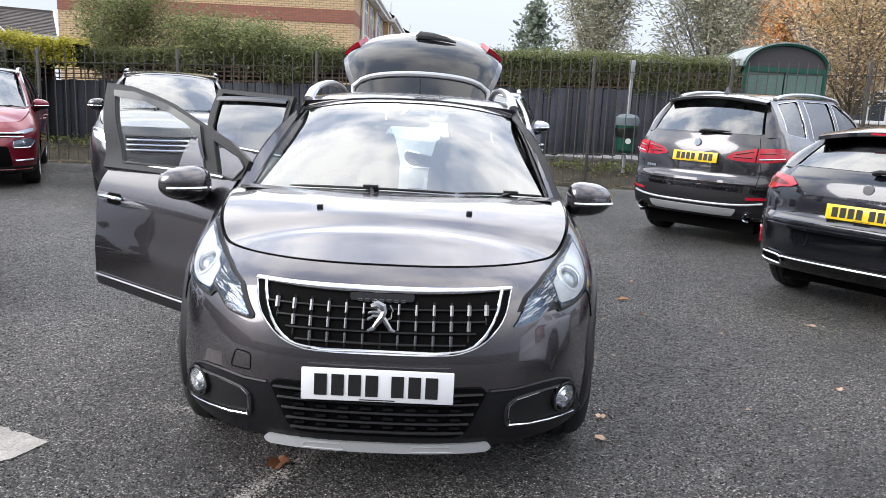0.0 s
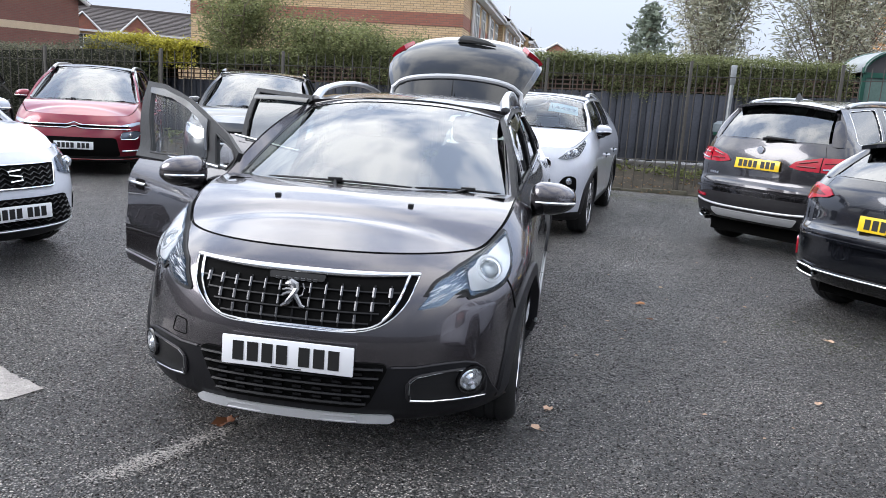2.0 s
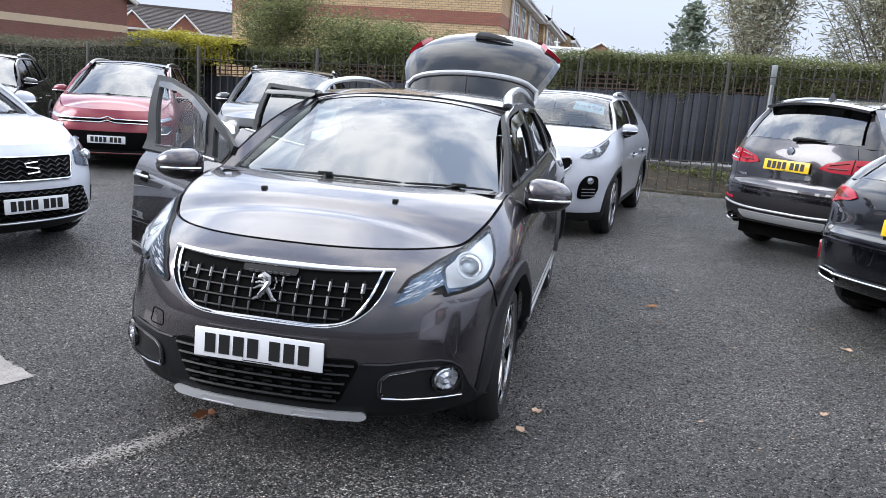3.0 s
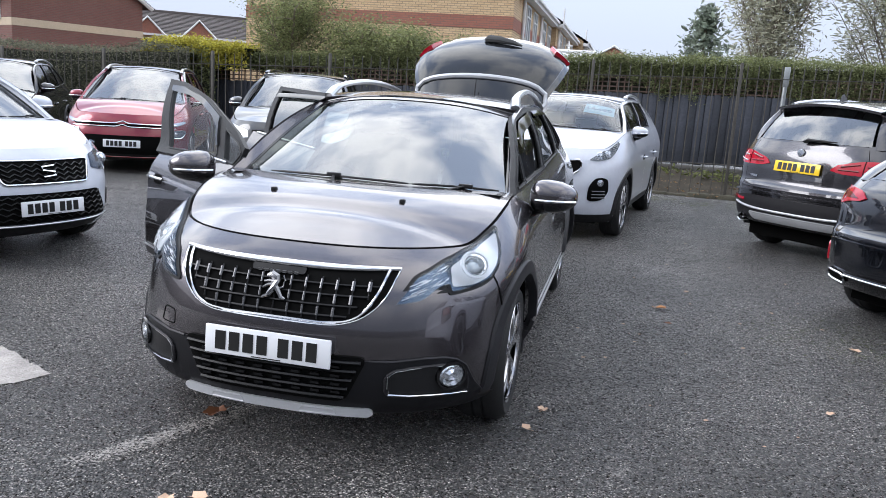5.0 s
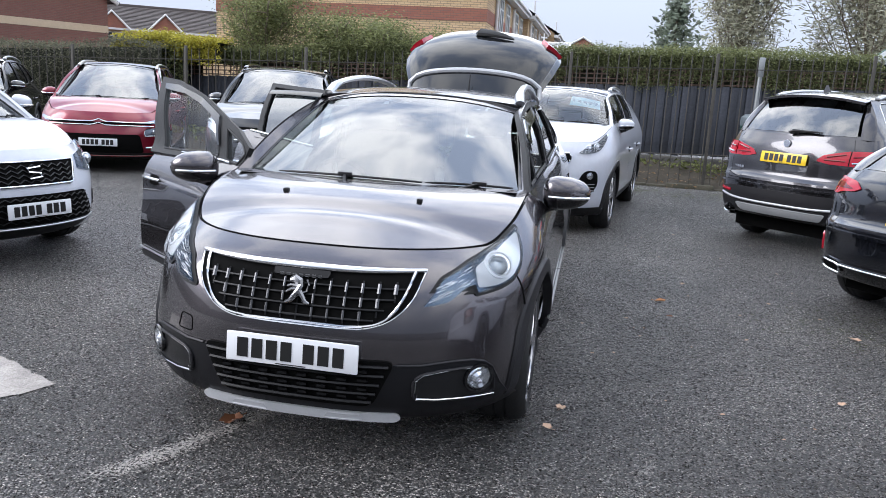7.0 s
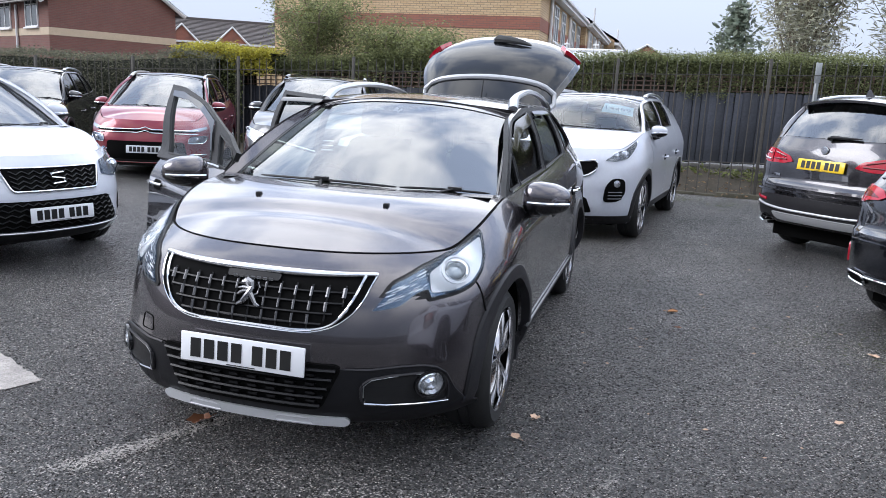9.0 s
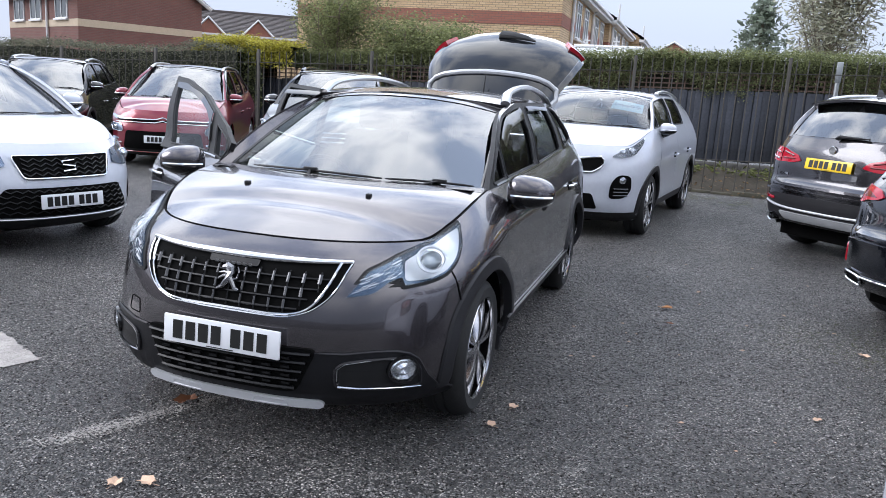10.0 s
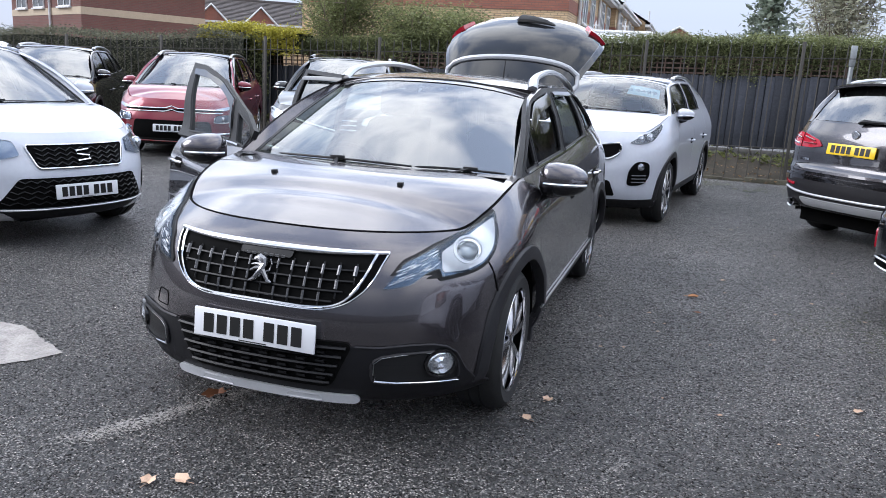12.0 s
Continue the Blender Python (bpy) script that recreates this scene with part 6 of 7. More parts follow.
        s = part("fog_recess", sheet(fg, [], on, 0.0065, 0.002, 0.04), PLASTIC, fb, "dark fog lamp recess")
        part("fog_frame", tube(bmesh.new(), [on(a, b, 0.010) for a, b in dense(inset(fg, 0.001), 0.03)], 0.0065, 6, True), CLAD, s)
        part("frame_edge", tube(bmesh.new(), [on(sgn * a, b, 0.014) for a, b in ((0.455, 0.35), (0.457, 0.395), (0.482, 0.418), (0.55, 0.430), (0.64, 0.433))], 0.0028, 5), SATIN, s)
        part("chrome_strip", tube(bmesh.new(), [on(sgn * a, b, 0.016) for a, b in ((0.461, 0.345), (0.457, 0.326), (0.53, 0.319), (0.611, 0.316), (0.67, 0.312), (0.722, 0.307))], [0.003, 0.005, 0.0042, 0.0036, 0.0036, 0.0022], 6), CHROME, s)
        fl = part("fog_lamp", disc(sgn * 0.487, 0.285, 0.058, 0.088, ((1.0, 0.008), (0.97, 0.022), (0.84, 0.022), (0.8, 0.012))), GLOSS, s, "round clear fog lamp")
        cut = [(1.0, 0.014), (0.85, 0.02), (0.55, 0.014), (0.3, 0.023), (0.02, 0.016)]
        part("fog_reflector", disc(sgn * 0.487, 0.285, 0.048, 0.073, cut, 11), FOG_BOWL, fl)
        part("fog_glass", disc(sgn * 0.487, 0.285, 0.048, 0.073, ((1.0, 0.018), (0.7, 0.027), (0.3, 0.031), (0.02, 0.032))), LENS, fl)
        # washer jets
        bp_ = [f.bonnet(sgn * 0.43, u) for u in lin(0.3, f.u_of_y(f.ycor), 40)]
        q = min(bp_, key=lambda r: abs(r[1] - 0.65))
        part("washer_jet", boxes((sgn * 0.31 - 0.012, sgn * 0.31 + 0.012, q[1] - 0.015, q[1] + 0.012, q[2] - 0.005, q[2] + 0.012), bevel=0.004), PLASTIC, m["bonnet"])
        # side strip at the sill
        ons = f.on_side(sgn)
        for k, (a, b) in enumerate(((f.doors[0] + 0.02, f.doors[1] - 0.01), (f.doors[1] + 0.01, f.axles[1] - f.arch - 0.06))):
            ow = m["left" if sgn > 0 else "right", k]
            part("door_cladding", sheet([(a, 0.335), (b, 0.335), (b, 0.375), (a, 0.385)], [], ons, 0.012, 0.02, 0.08), CLAD, ow)
            part("sill_strip", tube(bmesh.new(), [ons(y, 0.392, 0.008) for y in lin(a, b, 12)], 0.007, 6), SATIN, ow)
        mirror_cap(car, f, sgn, GREY_PAINT, 1.0, 1.28, size=1.06, owner=m["left" if sgn > 0 else "right", 0])
        for k in ((0, 1) if sgn > 0 else (1,)):
            y0, y1 = ((f.ydiv + 0.1, f.wins[0] - 0.03), (f.doors[1] + 0.1, f.wins[1]))[k]
            zt = [(y, min(pillar_z(f, y, 0.05), float(f.rail(y)) - 0.04)) for y in lin(y0, y1, 9)]
            drop = (0.06, 0.032)[k]
            P = np.array([[ons(y, z, 0.012), ons(y, z - drop * 0.6, 0.018), ons(y, z - drop, 0.016)] for y, z in zt])
            part("wind_deflector", grid_bm(P), GLOSS, m["left" if sgn > 0 else "right", k])
    part("wind_deflector", sheet(arch_in + [(1.37, 1.10)] + visor, [], f.on_side(-1), 0.014, 0.004, 0.05), GLOSS, m["right", 0])
    roof_rails(car, f, SATIN, 1.98, 3.55, 0.08)
    # the rear edge of the front door leans
    for ob in [m["right", 0]] + [c for c in m["right", 0].children if c.name.split("_")[0] not in ("window", "wind")]:
        for v in ob.data.vertices:
            k = min(1.0, max(0.0, (1.44 - v.co.z) / 0.42))
            far = max(0.0, (v.co.y - 1.3) / 0.9)
            v.co.y += (0.10 * (1 - k) - 0.015 * k) * far
            v.co.z -= 0.035 * far * math.exp(-(((v.co.z - 1.04) / 0.14) ** 2))
    swing(m["right", 0], -0.84, 1.10, 51.5)
    swing(m["right", 1], -0.85, 2.24, 53)
    # tailgate, raised
    gate_w = curve((0, 0.50), (0.25, 0.58), (0.5, 0.655), (0.75, 0.69), (1, 0.60))
    def tg(s, t):
        w = gate_w(t)
        return np.array((s * w, 0.96 * t, 0.10 * math.sin(math.pi * t) * (1 - 0.3 * s * s) - 0.11 * s * s * (0.4 + t * 0.6) - 0.09 * s**8))
    gb = grid_bm(folded(patch(tg, lin(-1, 1, 41), lin(0.16, 1, 22)), 0.025, (0, 0.4, -1)))
    for fc in gb.faces:
        c = fc.calc_center_median()
        fc.material_index = 1 if abs(c.x) > 0.962 * gate_w(c.y / 0.96) else 0
    gate = part("tailgate", gb, [GREY_PAINT, GLOSS], car, "raised tailgate")
    up = lambda s, t, z: Vector(tg(s, t)) + Vector((0, 0, z))
    part("rear_window", grid_bm(np.array([[up(s, t, 0.006) for t in lin(0.165, 0.88, 12)] for s in lin(-0.95, 0.95, 29)])), mat("gate_glass", (0.012, 0.013, 0.015), 0.03, spec=0.45), gate, "dark rear window")
    sp = part("spoiler", grid_bm(folded(np.array([[up(s, t, 0.02) for t in lin(-0.02, 0.2, 6)] for s in lin(-1, 1, 17)]), 0.03, (0, 0, -1))), GLOSS, gate, "gloss black spoiler")
    part("spoiler_edge", tube(bmesh.new(), [up(-1.0, 0.02, 0.02), up(-1.02, 0.14, 0.02)] + [up(s, 0.21, 0.026) for s in lin(-0.97, 0.97, 17)] + [up(1.02, 0.14, 0.02), up(1.0, 0.02, 0.02)], 0.023, 8), SKID, gate, "silver spoiler edge")
    for sgn in (1, -1):
        part("tail_lamp", grid_bm(folded(np.array([[up(sgn * s, t, 0.045) for t in lin(0.81, 0.97, 6)] for s in lin(0.84, 1.02, 6)]), 0.05, (0, 0.4, -1))), RED_LENS, gate, "red tail lamp")
    w = part("rear_wiper", tube(bmesh.new(), [up(-0.10, 0.84, 0.02), up(-0.06, 0.83, 0.03), up(0.1, 0.80, 0.035), up(0.28, 0.77, 0.03), up(0.40, 0.75, 0.018)], [0.02, 0.05, 0.045, 0.032, 0.01], 8, False, 0.5), PLASTIC, gate)
    part("badge", tube(bmesh.new(), [up(-0.04, 0.92, 0.012), up(0.0, 0.9, 0.02), up(0.04, 0.92, 0.012)], 0.012, 6), CHROME, gate)
    gate.matrix_basis = pose(0, 3.74, 1.455, 36, 0, 0)
    part("aerial", tube(bmesh.new(), [(0, 3.66, 1.42), (0, 3.72, 1.62)], [0.008, 0.003], 6), PLASTIC, car)
    part("rear_view_mirror", boxes((-0.12, 0.12, 1.72, 1.76, 1.295, 1.365), bevel=0.02), PLASTIC, car)
    return car


main_car()


# ---- the other cars ----
def car_at(name, label, nose, deg):
    return thing(name, label, "car", pose(nose[0], nose[1], 0, 0, 0, deg), "parked cars")


def white_compact_suv():
    f = Form(L=4.24, W=0.90, zn=0.865, zcowl=1.03, zrear=1.13, H=1.55, crown=0.075, xb=0.87, xr=0.60, axles=(0.86, 3.44), rw=0.335, arch=0.385, zb=(0.2, 0.3, 0.3), yr=3.9, doors=(1.15, 2.3, 3.25), wins=(2.26, 3.1, 3.7), pn=2.4, Ln=0.95)
    car = car_at("white_suv", "white compact SUV with black honeycomb grille", (-3.16, 4.84), 75)
    m = body_shell(car, f, WHITE_PAINT, dict(wheel="five"))
    on, fb = f.on_end(), m["front_bumper"]
    g = rounded([(-0.40, 0.775), (0.40, 0.775), (0.34, 0.605), (-0.34, 0.605)], 0.03)
    gr = part("grille", sheet(g, [], on, 0.008, 0.01, 0.05), VOID, fb, "black honeycomb grille")
    part("grille_frame", tube(bmesh.new(), [on(a, b, 0.012) for a, b in dense(g, 0.04)], 0.008, 6, True), CHROME, gr)
    bm = bmesh.new()
    for i, z in enumerate((0.635, 0.67, 0.705, 0.74)):
        tube(bm, [on(x, z + 0.012 * (-1) ** k, 0.014) for k, x in enumerate(np.linspace(-0.34, 0.34, 17))], 0.006, 4)
    part("honeycomb", bm, GRILLE_BLACK, gr)
    part("badge", tube(bmesh.new(), [on(0.05, 0.735, 0.022), on(-0.05, 0.725, 0.025), on(-0.05, 0.70, 0.025), on(0.05, 0.685, 0.025), on(0.05, 0.66, 0.025), on(-0.05, 0.65, 0.022)], 0.014, 6, False, 0.6), CHROME, gr, "chrome badge")
    low = rounded([(-0.62, 0.31), (0.62, 0.31), (0.47, 0.535), (-0.47, 0.535)], 0.03)
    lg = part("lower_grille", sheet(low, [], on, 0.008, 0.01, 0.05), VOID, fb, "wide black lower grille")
    bm = bmesh.new()
    for z in (0.35, 0.39, 0.43, 0.47, 0.51):
        w = 0.58 - (z - 0.34) * 0.62
        tube(bm, [on(x, z + 0.01 * (-1) ** k, 0.014) for k, x in enumerate(np.linspace(-w, w, 27))], 0.006, 4)
    part("honeycomb", bm, GRILLE_BLACK, lg)
    part("lower_lip", sheet([(-0.86, 0.205), (0.86, 0.205), (0.84, 0.30), (-0.84, 0.30)], [], on, 0.006, 0.01, 0.06), PLASTIC, fb)
    part("skid_strip", tube(bmesh.new(), [on(x, 0.298 + 0.02 * max(0.0, abs(x) - 0.5), 0.014) for x in np.linspace(-0.66, 0.66, 23)], 0.008, 6), SATIN, fb, "thin silver strip")
    for sgn in (1, -1):
        hl = [(sgn * a, b) for a, b in ((0.44, 0.70), (0.62, 0.66), (0.80, 0.72), (0.855, 0.86), (0.80, 0.87), (0.60, 0.82), (0.46, 0.80))]
        horn = rounded([(sgn * a, b) for a, b in ((0.46, 0.215), (0.62, 0.225), (0.66, 0.285), (0.56, 0.275))], 0.012)
        part("skid_plate", sheet(horn, [], on, 0.016, 0.012, 0.05), SKID, fb, "silver skid corner")
        inlet = rounded([(sgn * a, b) for a, b in ((0.66, 0.40), (0.80, 0.42), (0.83, 0.50), (0.70, 0.48))], 0.02)
        part("side_inlet", sheet(inlet, [], on, 0.009, 0.01, 0.04), VOID, fb)
        h = part("headlamp", sheet(rounded(hl, 0.02), [], on, 0.006, 0.02, 0.04), LAMP_INNER, car)
        c = on(sgn * 0.66, 0.745, 0.012)
        e = part("projector_lens", lathe(bmesh.new(), [(0.05, 0.004), (0.045, -0.01), (0.03, -0.012), (0.0, -0.03)], 20, "Y"), LAMP_SILVER, h)
        e.matrix_basis = pose(c.x, c.y, c.z)
        part("lamp_cover", sheet(rounded(hl, 0.02), [], on, 0.016, 0.012, 0.04), LENS, h)
        vent = [(sgn * a, b) for a, b in ((0.70, 0.36), (0.82, 0.40), (0.85, 0.56), (0.79, 0.54))]
        part("side_vent", sheet(rounded(vent, 0.02), [], on, 0.008, 0.01, 0.04), VOID, fb)
        mirror_cap(car, f, sgn, WHITE_PAINT, 1.14)
    plate_bars(fb, pose(0, on(0, 0.43, 0.02).y - 0.006, 0.43, -4), PLATE_WHITE, "white front number plate")
    roof_rails(car, f, SATIN, 2.1, 3.7, 0.04)


white_compact_suv()


def red_mpv():
    f = Form(L=4.60, W=0.91, zn=0.88, zcowl=1.06, ycowl=0.82, ycor=1.05, zrear=1.15, H=1.63, xb=0.87, xr=0.62, axles=(0.93, 3.77), rw=0.325, arch=0.375, yh=1.95, yr=4.2, doors=(1.2, 2.35, 3.35), wins=(2.31, 3.2, 3.95), ydiv=1.62, pn=2.6, Ln=0.9, crown=0.11)
    car = car_at("red_mpv", "dark red people carrier backed against the railings", (-6.16, 9.85), 25)
    m = body_shell(car, f, RED_PAINT, dict(arch_trim=0, pillar=SKID, roof_mat=GLOSS, wheel="five", sill_mat=RED_PAINT))
    on, fb = f.on_end(), m["front_bumper"]
    lin = np.linspace
    for z, dz in ((0.75, 0.03), (0.70, 0.03)):
        bm = tube(bmesh.new(), [on(x, z - 0.012 * abs(x) / 0.7 + 0.03 * max(0, 1 - abs(x) / 0.09), 0.012) for x in lin(-0.72, 0.72, 41)], 0.009, 6, False, 0.8)
        part("chrome_bar", bm, CHROME, fb, "chrome double bar")
    part("slot", sheet([(-0.70, 0.71), (0.70, 0.71), (0.70, 0.74), (-0.70, 0.74)], [], on, 0.006, 0.01, 0.06), VOID, fb)
    part("lower_grille", sheet(rounded([(-0.60, 0.30), (0.60, 0.30), (0.55, 0.57), (-0.55, 0.57)], 0.05), [], on, 0.006, 0.01, 0.06), VOID, fb)
    part("lower_lip", sheet([(-0.86, 0.2), (0.86, 0.2), (0.84, 0.30), (-0.84, 0.30)], [], on, 0.006, 0.01, 0.06), PLASTIC, fb)
    part("lip_strip", tube(bmesh.new(), [on(x, 0.26, 0.012) for x in lin(-0.8, 0.8, 21)], 0.010, 6), RED_LENS_DARK, fb)
    for sgn in (1, -1):
        up = [(sgn * a, b) for a, b in ((0.56, 0.735), (0.74, 0.725), (0.84, 0.765), (0.83, 0.80), (0.68, 0.765))]
        lo = [(sgn * a, b) for a, b in ((0.60, 0.55), (0.80, 0.55), (0.85, 0.63), (0.82, 0.67), (0.62, 0.65))]
        part("headlamp", sheet(rounded(up, 0.012), [], on, 0.008, 0.02, 0.04), LAMP_GREY, car)
        h = part("lower_headlamp", sheet(rounded(lo, 0.03), [], on, 0.008, 0.02, 0.04), LAMP_INNER, car)
        c = on(sgn * 0.72, 0.605, 0.014)
        e = part("projector_lens", lathe(bmesh.new(), [(0.036, 0.004), (0.03, -0.012), (0.0, -0.02)], 18, "Y"), LAMP_SILVER, h)
        e.matrix_basis = pose(c.x, c.y, c.z, 0, 0, sgn * 30)
        part("lamp_frame", tube(bmesh.new(), [on(a, b, 0.01) for a, b in dense(rounded(lo, 0.03), 0.04)], 0.005, 5, True), CHROME, h)
        part("fog_strip", tube(bmesh.new(), [on(sgn * x, 0.38, 0.01) for x in lin(0.62, 0.82, 7)], 0.012, 5), LAMP_SILVER, fb)
        part("pillar_trim", tube(bmesh.new(), [Vector(f.screen(sgn, t, 0.012)) + Vector((sgn * 0.022, 0, 0)) for t in lin(0.0, 1, 14)], 0.027, 8), SKID, car, "silver windscreen pillar")
        mirror_cap(car, f, sgn, RED_PAINT, 1.10)
    plate_bars(fb, pose(0, on(0, 0.455, 0.02).y - 0.008, 0.455, -4), PLATE_WHITE, "white front number plate")
    roof_rails(car, f, SATIN, 1.95, 4.0, 0.03)


red_mpv()


def black_suv():
    f = Form(L=4.40, W=0.92, zn=0.89, zcowl=1.08, zrear=1.16, H=1.61, xb=0.88, xr=0.63, axles=(0.9, 3.53), rw=0.345, arch=0.395, yr=4.0, doors=(1.2, 2.35, 3.35), wins=(2.31, 3.2, 3.85), pn=2.9, Ln=0.85)
    car = car_at("black_suv", "glossy black SUV with bright window trim and rails", (-8.74, 9.67), 31)
    m = body_shell(car, f, BLACK_PAINT, dict(belt_trim=CHROME, frame_mat=GLOSS, wheel="five"))
    on, fb = f.on_end(), m["front_bumper"]
    part("grille", sheet(rounded([(-0.42, 0.82), (0.42, 0.82), (0.36, 0.62), (-0.36, 0.62)], 0.03), [], on, 0.008, 0.01, 0.05), VOID, fb)
    for sgn in (1, -1):
        hl = [(sgn * a, b) for a, b in ((0.46, 0.74), (0.62, 0.70), (0.82, 0.76), (0.86, 0.88), (0.80, 0.89), (0.60, 0.84), (0.48, 0.82))]
        h = part("headlamp", sheet(rounded(hl, 0.02), [], on, 0.006, 0.02, 0.04), LAMP_GREY, car)
        part("light_strip", tube(bmesh.new(), [on(sgn * x, 0.72 + 0.15 * (x - 0.48), 0.012) for x in np.linspace(0.5, 0.8, 8)], 0.012, 5), LAMP_SILVER, h)
        mirror_cap(car, f, sgn, BLACK_PAINT, 1.15)
    roof_rails(car, f, SATIN, 2.1, 3.85, 0.05)


black_suv()


def dark_suv():
    f = Form(L=4.55, W=0.91, zn=0.95, zcowl=1.13, zrear=1.2, H=1.68, xb=0.88, xr=0.63, axles=(0.9, 3.55), rw=0.35, arch=0.40, yr=4.15, doors=(1.2, 2.35, 3.4), wins=(2.31, 3.25, 3.95), pn=2.9, Ln=0.85)
    car = car_at("dark_suv", "dark grey SUV backed against the railings", (-3.37, 9.4), 16)
    m = body_shell(car, f, DARK_PAINT, dict(wheel="five"))
    on, fb = f.on_end(), m["front_bumper"]
    g = part("grille", sheet(rounded([(-0.45, 0.84), (0.45, 0.84), (0.38, 0.62), (-0.38, 0.62)], 0.03), [], on, 0.008, 0.01, 0.05), VOID, fb)
    for z in (0.67, 0.73, 0.79):
        part("grille_bar", tube(bmesh.new(), [on(x, z, 0.014) for x in np.linspace(-0.42, 0.42, 17)], 0.012, 5), CHROME, g)
    for sgn in (1, -1):
        hl = [(sgn * a, b) for a, b in ((0.48, 0.74), (0.64, 0.72), (0.83, 0.80), (0.86, 0.90), (0.80, 0.91), (0.50, 0.83))]
        part("headlamp", sheet(rounded(hl, 0.02), [], on, 0.006, 0.02, 0.04), LAMP_SILVER, car)
        mirror_cap(car, f, sgn, BLACK_PAINT, 1.17)
    roof_rails(car, f, GLOSS, 2.1, 3.9, 0.06)


dark_suv()


def white_crossover():
    f = Form(L=4.45, W=0.925, zn=1.0, zcowl=1.18, zrear=1.22, H=1.62, xb=0.87, xr=0.62, axles=(0.91, 3.58), rw=0.345, arch=0.39, yr=4.0, doors=(1.2, 2.35, 3.35), wins=(2.31, 3.15, None), pn=2.5, Ln=0.95, crown=0.10)
    car = car_at("white_crossover", "white crossover with black lower trim, price card in windscreen", (0.12, 8.12), -8)
    m = body_shell(car, f, WHITE_PAINT, dict(wheel="twin", screen=glass_mat("clear_windscreen", (0.80, 0.86, 0.88), 1.9)))
    on, fb = f.on_end(), m["front_bumper"]
    g = rounded([(-0.50, 0.89), (-0.2, 0.85), (0.2, 0.85), (0.50, 0.89), (0.51, 0.79), (0.42, 0.72), (-0.42, 0.72), (-0.51, 0.79)], 0.04)
    gr = part("grille", sheet(g, [], on, 0.008, 0.01, 0.05), VOID, fb, "black mesh grille")
    part("grille_frame", tube(bmesh.new(), [on(a, b, 0.012) for a, b in dense(g, 0.04)], 0.012, 6, True), CHROME, gr)
    part("lower_grille", sheet(rounded([(-0.50, 0.34), (0.50, 0.34), (0.44, 0.50), (-0.44, 0.50)], 0.03), [], on, 0.008, 0.01, 0.05), VOID, fb)
    part("lower_lip", sheet([(-0.88, 0.2), (0.88, 0.2), (0.86, 0.30), (-0.86, 0.30)], [], on, 0.006, 0.01, 0.06), PLASTIC, fb)
    for sgn in (1, -1):
        km = front_map(f)
        hl = [(sgn * u * 0.9, v * 0.65) for u, v in ((0.40, 0.86), (0.50, 0.85), (0.64, 0.875), (0.80, 0.945), (0.86, 0.995), (0.72, 0.985), (0.56, 0.96))]
        h = part("headlamp", sheet(rounded(hl, 0.02), [], km, 0.006, 0.02, 0.03), mat("smoked_lamp", (0.16, 0.17, 0.19), 0.25, 0.6), car)
        for k, x in enumerate((0.52, 0.63)):
            c = km(sgn * x * 0.9, (0.91 + 0.015 * k) * 0.65, 0.012)
            e = part("projector_lens", lathe(bmesh.new(), [(0.042, 0.004), (0.038, -0.008), (0.025, -0.01), (0.0, -0.02)], 18, "Y"), LAMP_SILVER, h)
            e.matrix_basis = pose(c.x, c.y, c.z, 0, 0, sgn * 30)
        part("lamp_cover", sheet(rounded(hl, 0.02), [], km, 0.026, 0.02, 0.03), LENS, h)
        fg = rounded([(sgn * a, b) for a, b in ((0.60, 0.45), (0.74, 0.46), (0.79, 0.55), (0.78, 0.70), (0.67, 0.71), (0.61, 0.61))], 0.05)
        v = part("fog_recess", sheet(fg, [], on, 0.008, 0.01, 0.04), VOID, fb, "tall black fog lamp surround")
        for z in (0.49, 0.525, 0.56):
            part("fog_bar", tube(bmesh.new(), [on(sgn * x, z, 0.016) for x in np.linspace(0.635, 0.755, 5)], 0.008, 5), GLOSS, v)
        c = on(sgn * 0.71, 0.65, 0.012)
        e = part("fog_lamp", lathe(bmesh.new(), [(0.04, 0.004), (0.036, -0.008), (0.0, -0.014)], 18, "Y"), LAMP_SILVER, v)
        e.matrix_basis = pose(c.x, c.y, c.z, 0, 0, sgn * 26)
        mirror_cap(car, f, sgn, WHITE_PAINT, 1.19, size=0.85)
    plate_bars(fb, pose(0, on(0, 0.57, 0.02).y - 0.006, 0.57, -4), PLATE_WHITE, "white front number plate")
    roof_rails(car, f, SATIN, 2.1, 3.8, 0.05)
    # price card behind the glass
    card = part("price_card", grid_bm(np.array([[Vector(f.screen(s, t)) + Vector((0, 0.025, -0.015)) for t in np.linspace(0.42, 0.72, 5)] for s in np.linspace(0.34, 0.86, 8)])), mat("pale_blue_card", (0.50, 0.78, 0.90), 0.6), car, "pale blue price card")
    cu = bpy.data.curves.new("price", "FONT")
    cu.body, cu.size, cu.extrude, cu.align_x = "14499", 0.135, 0.001, "CENTER"
    tmp = new("price_text", cu)
    me = bpy.data.meshes.new_from_object(tmp.evaluated_get(bpy.context.evaluated_depsgraph_get()))
    bpy.data.objects.remove(tmp)
    me.materials.append(mat("blue_ink", (0.10, 0.30, 0.48), 0.5))
    tx = new("price_text", me)
    tx.parent = card
    a, b = Vector(f.screen(0.36, 0.55)), Vector(f.screen(0.84, 0.55))
    c, u = Vector(f.screen(0.6, 0.50)), (Vector(f.screen(0.6, 0.72)) - Vector(f.screen(0.6, 0.45))).normalized()
    ex = (b - a).normalized()
    ez = ex.cross(u).normalized()
    tx.matrix_basis = Matrix.Translation(c + Vector((0, 0.012, -0.008))) @ Matrix((ex, ez.cross(ex), ez)).transposed().to_4x4()


white_crossover()


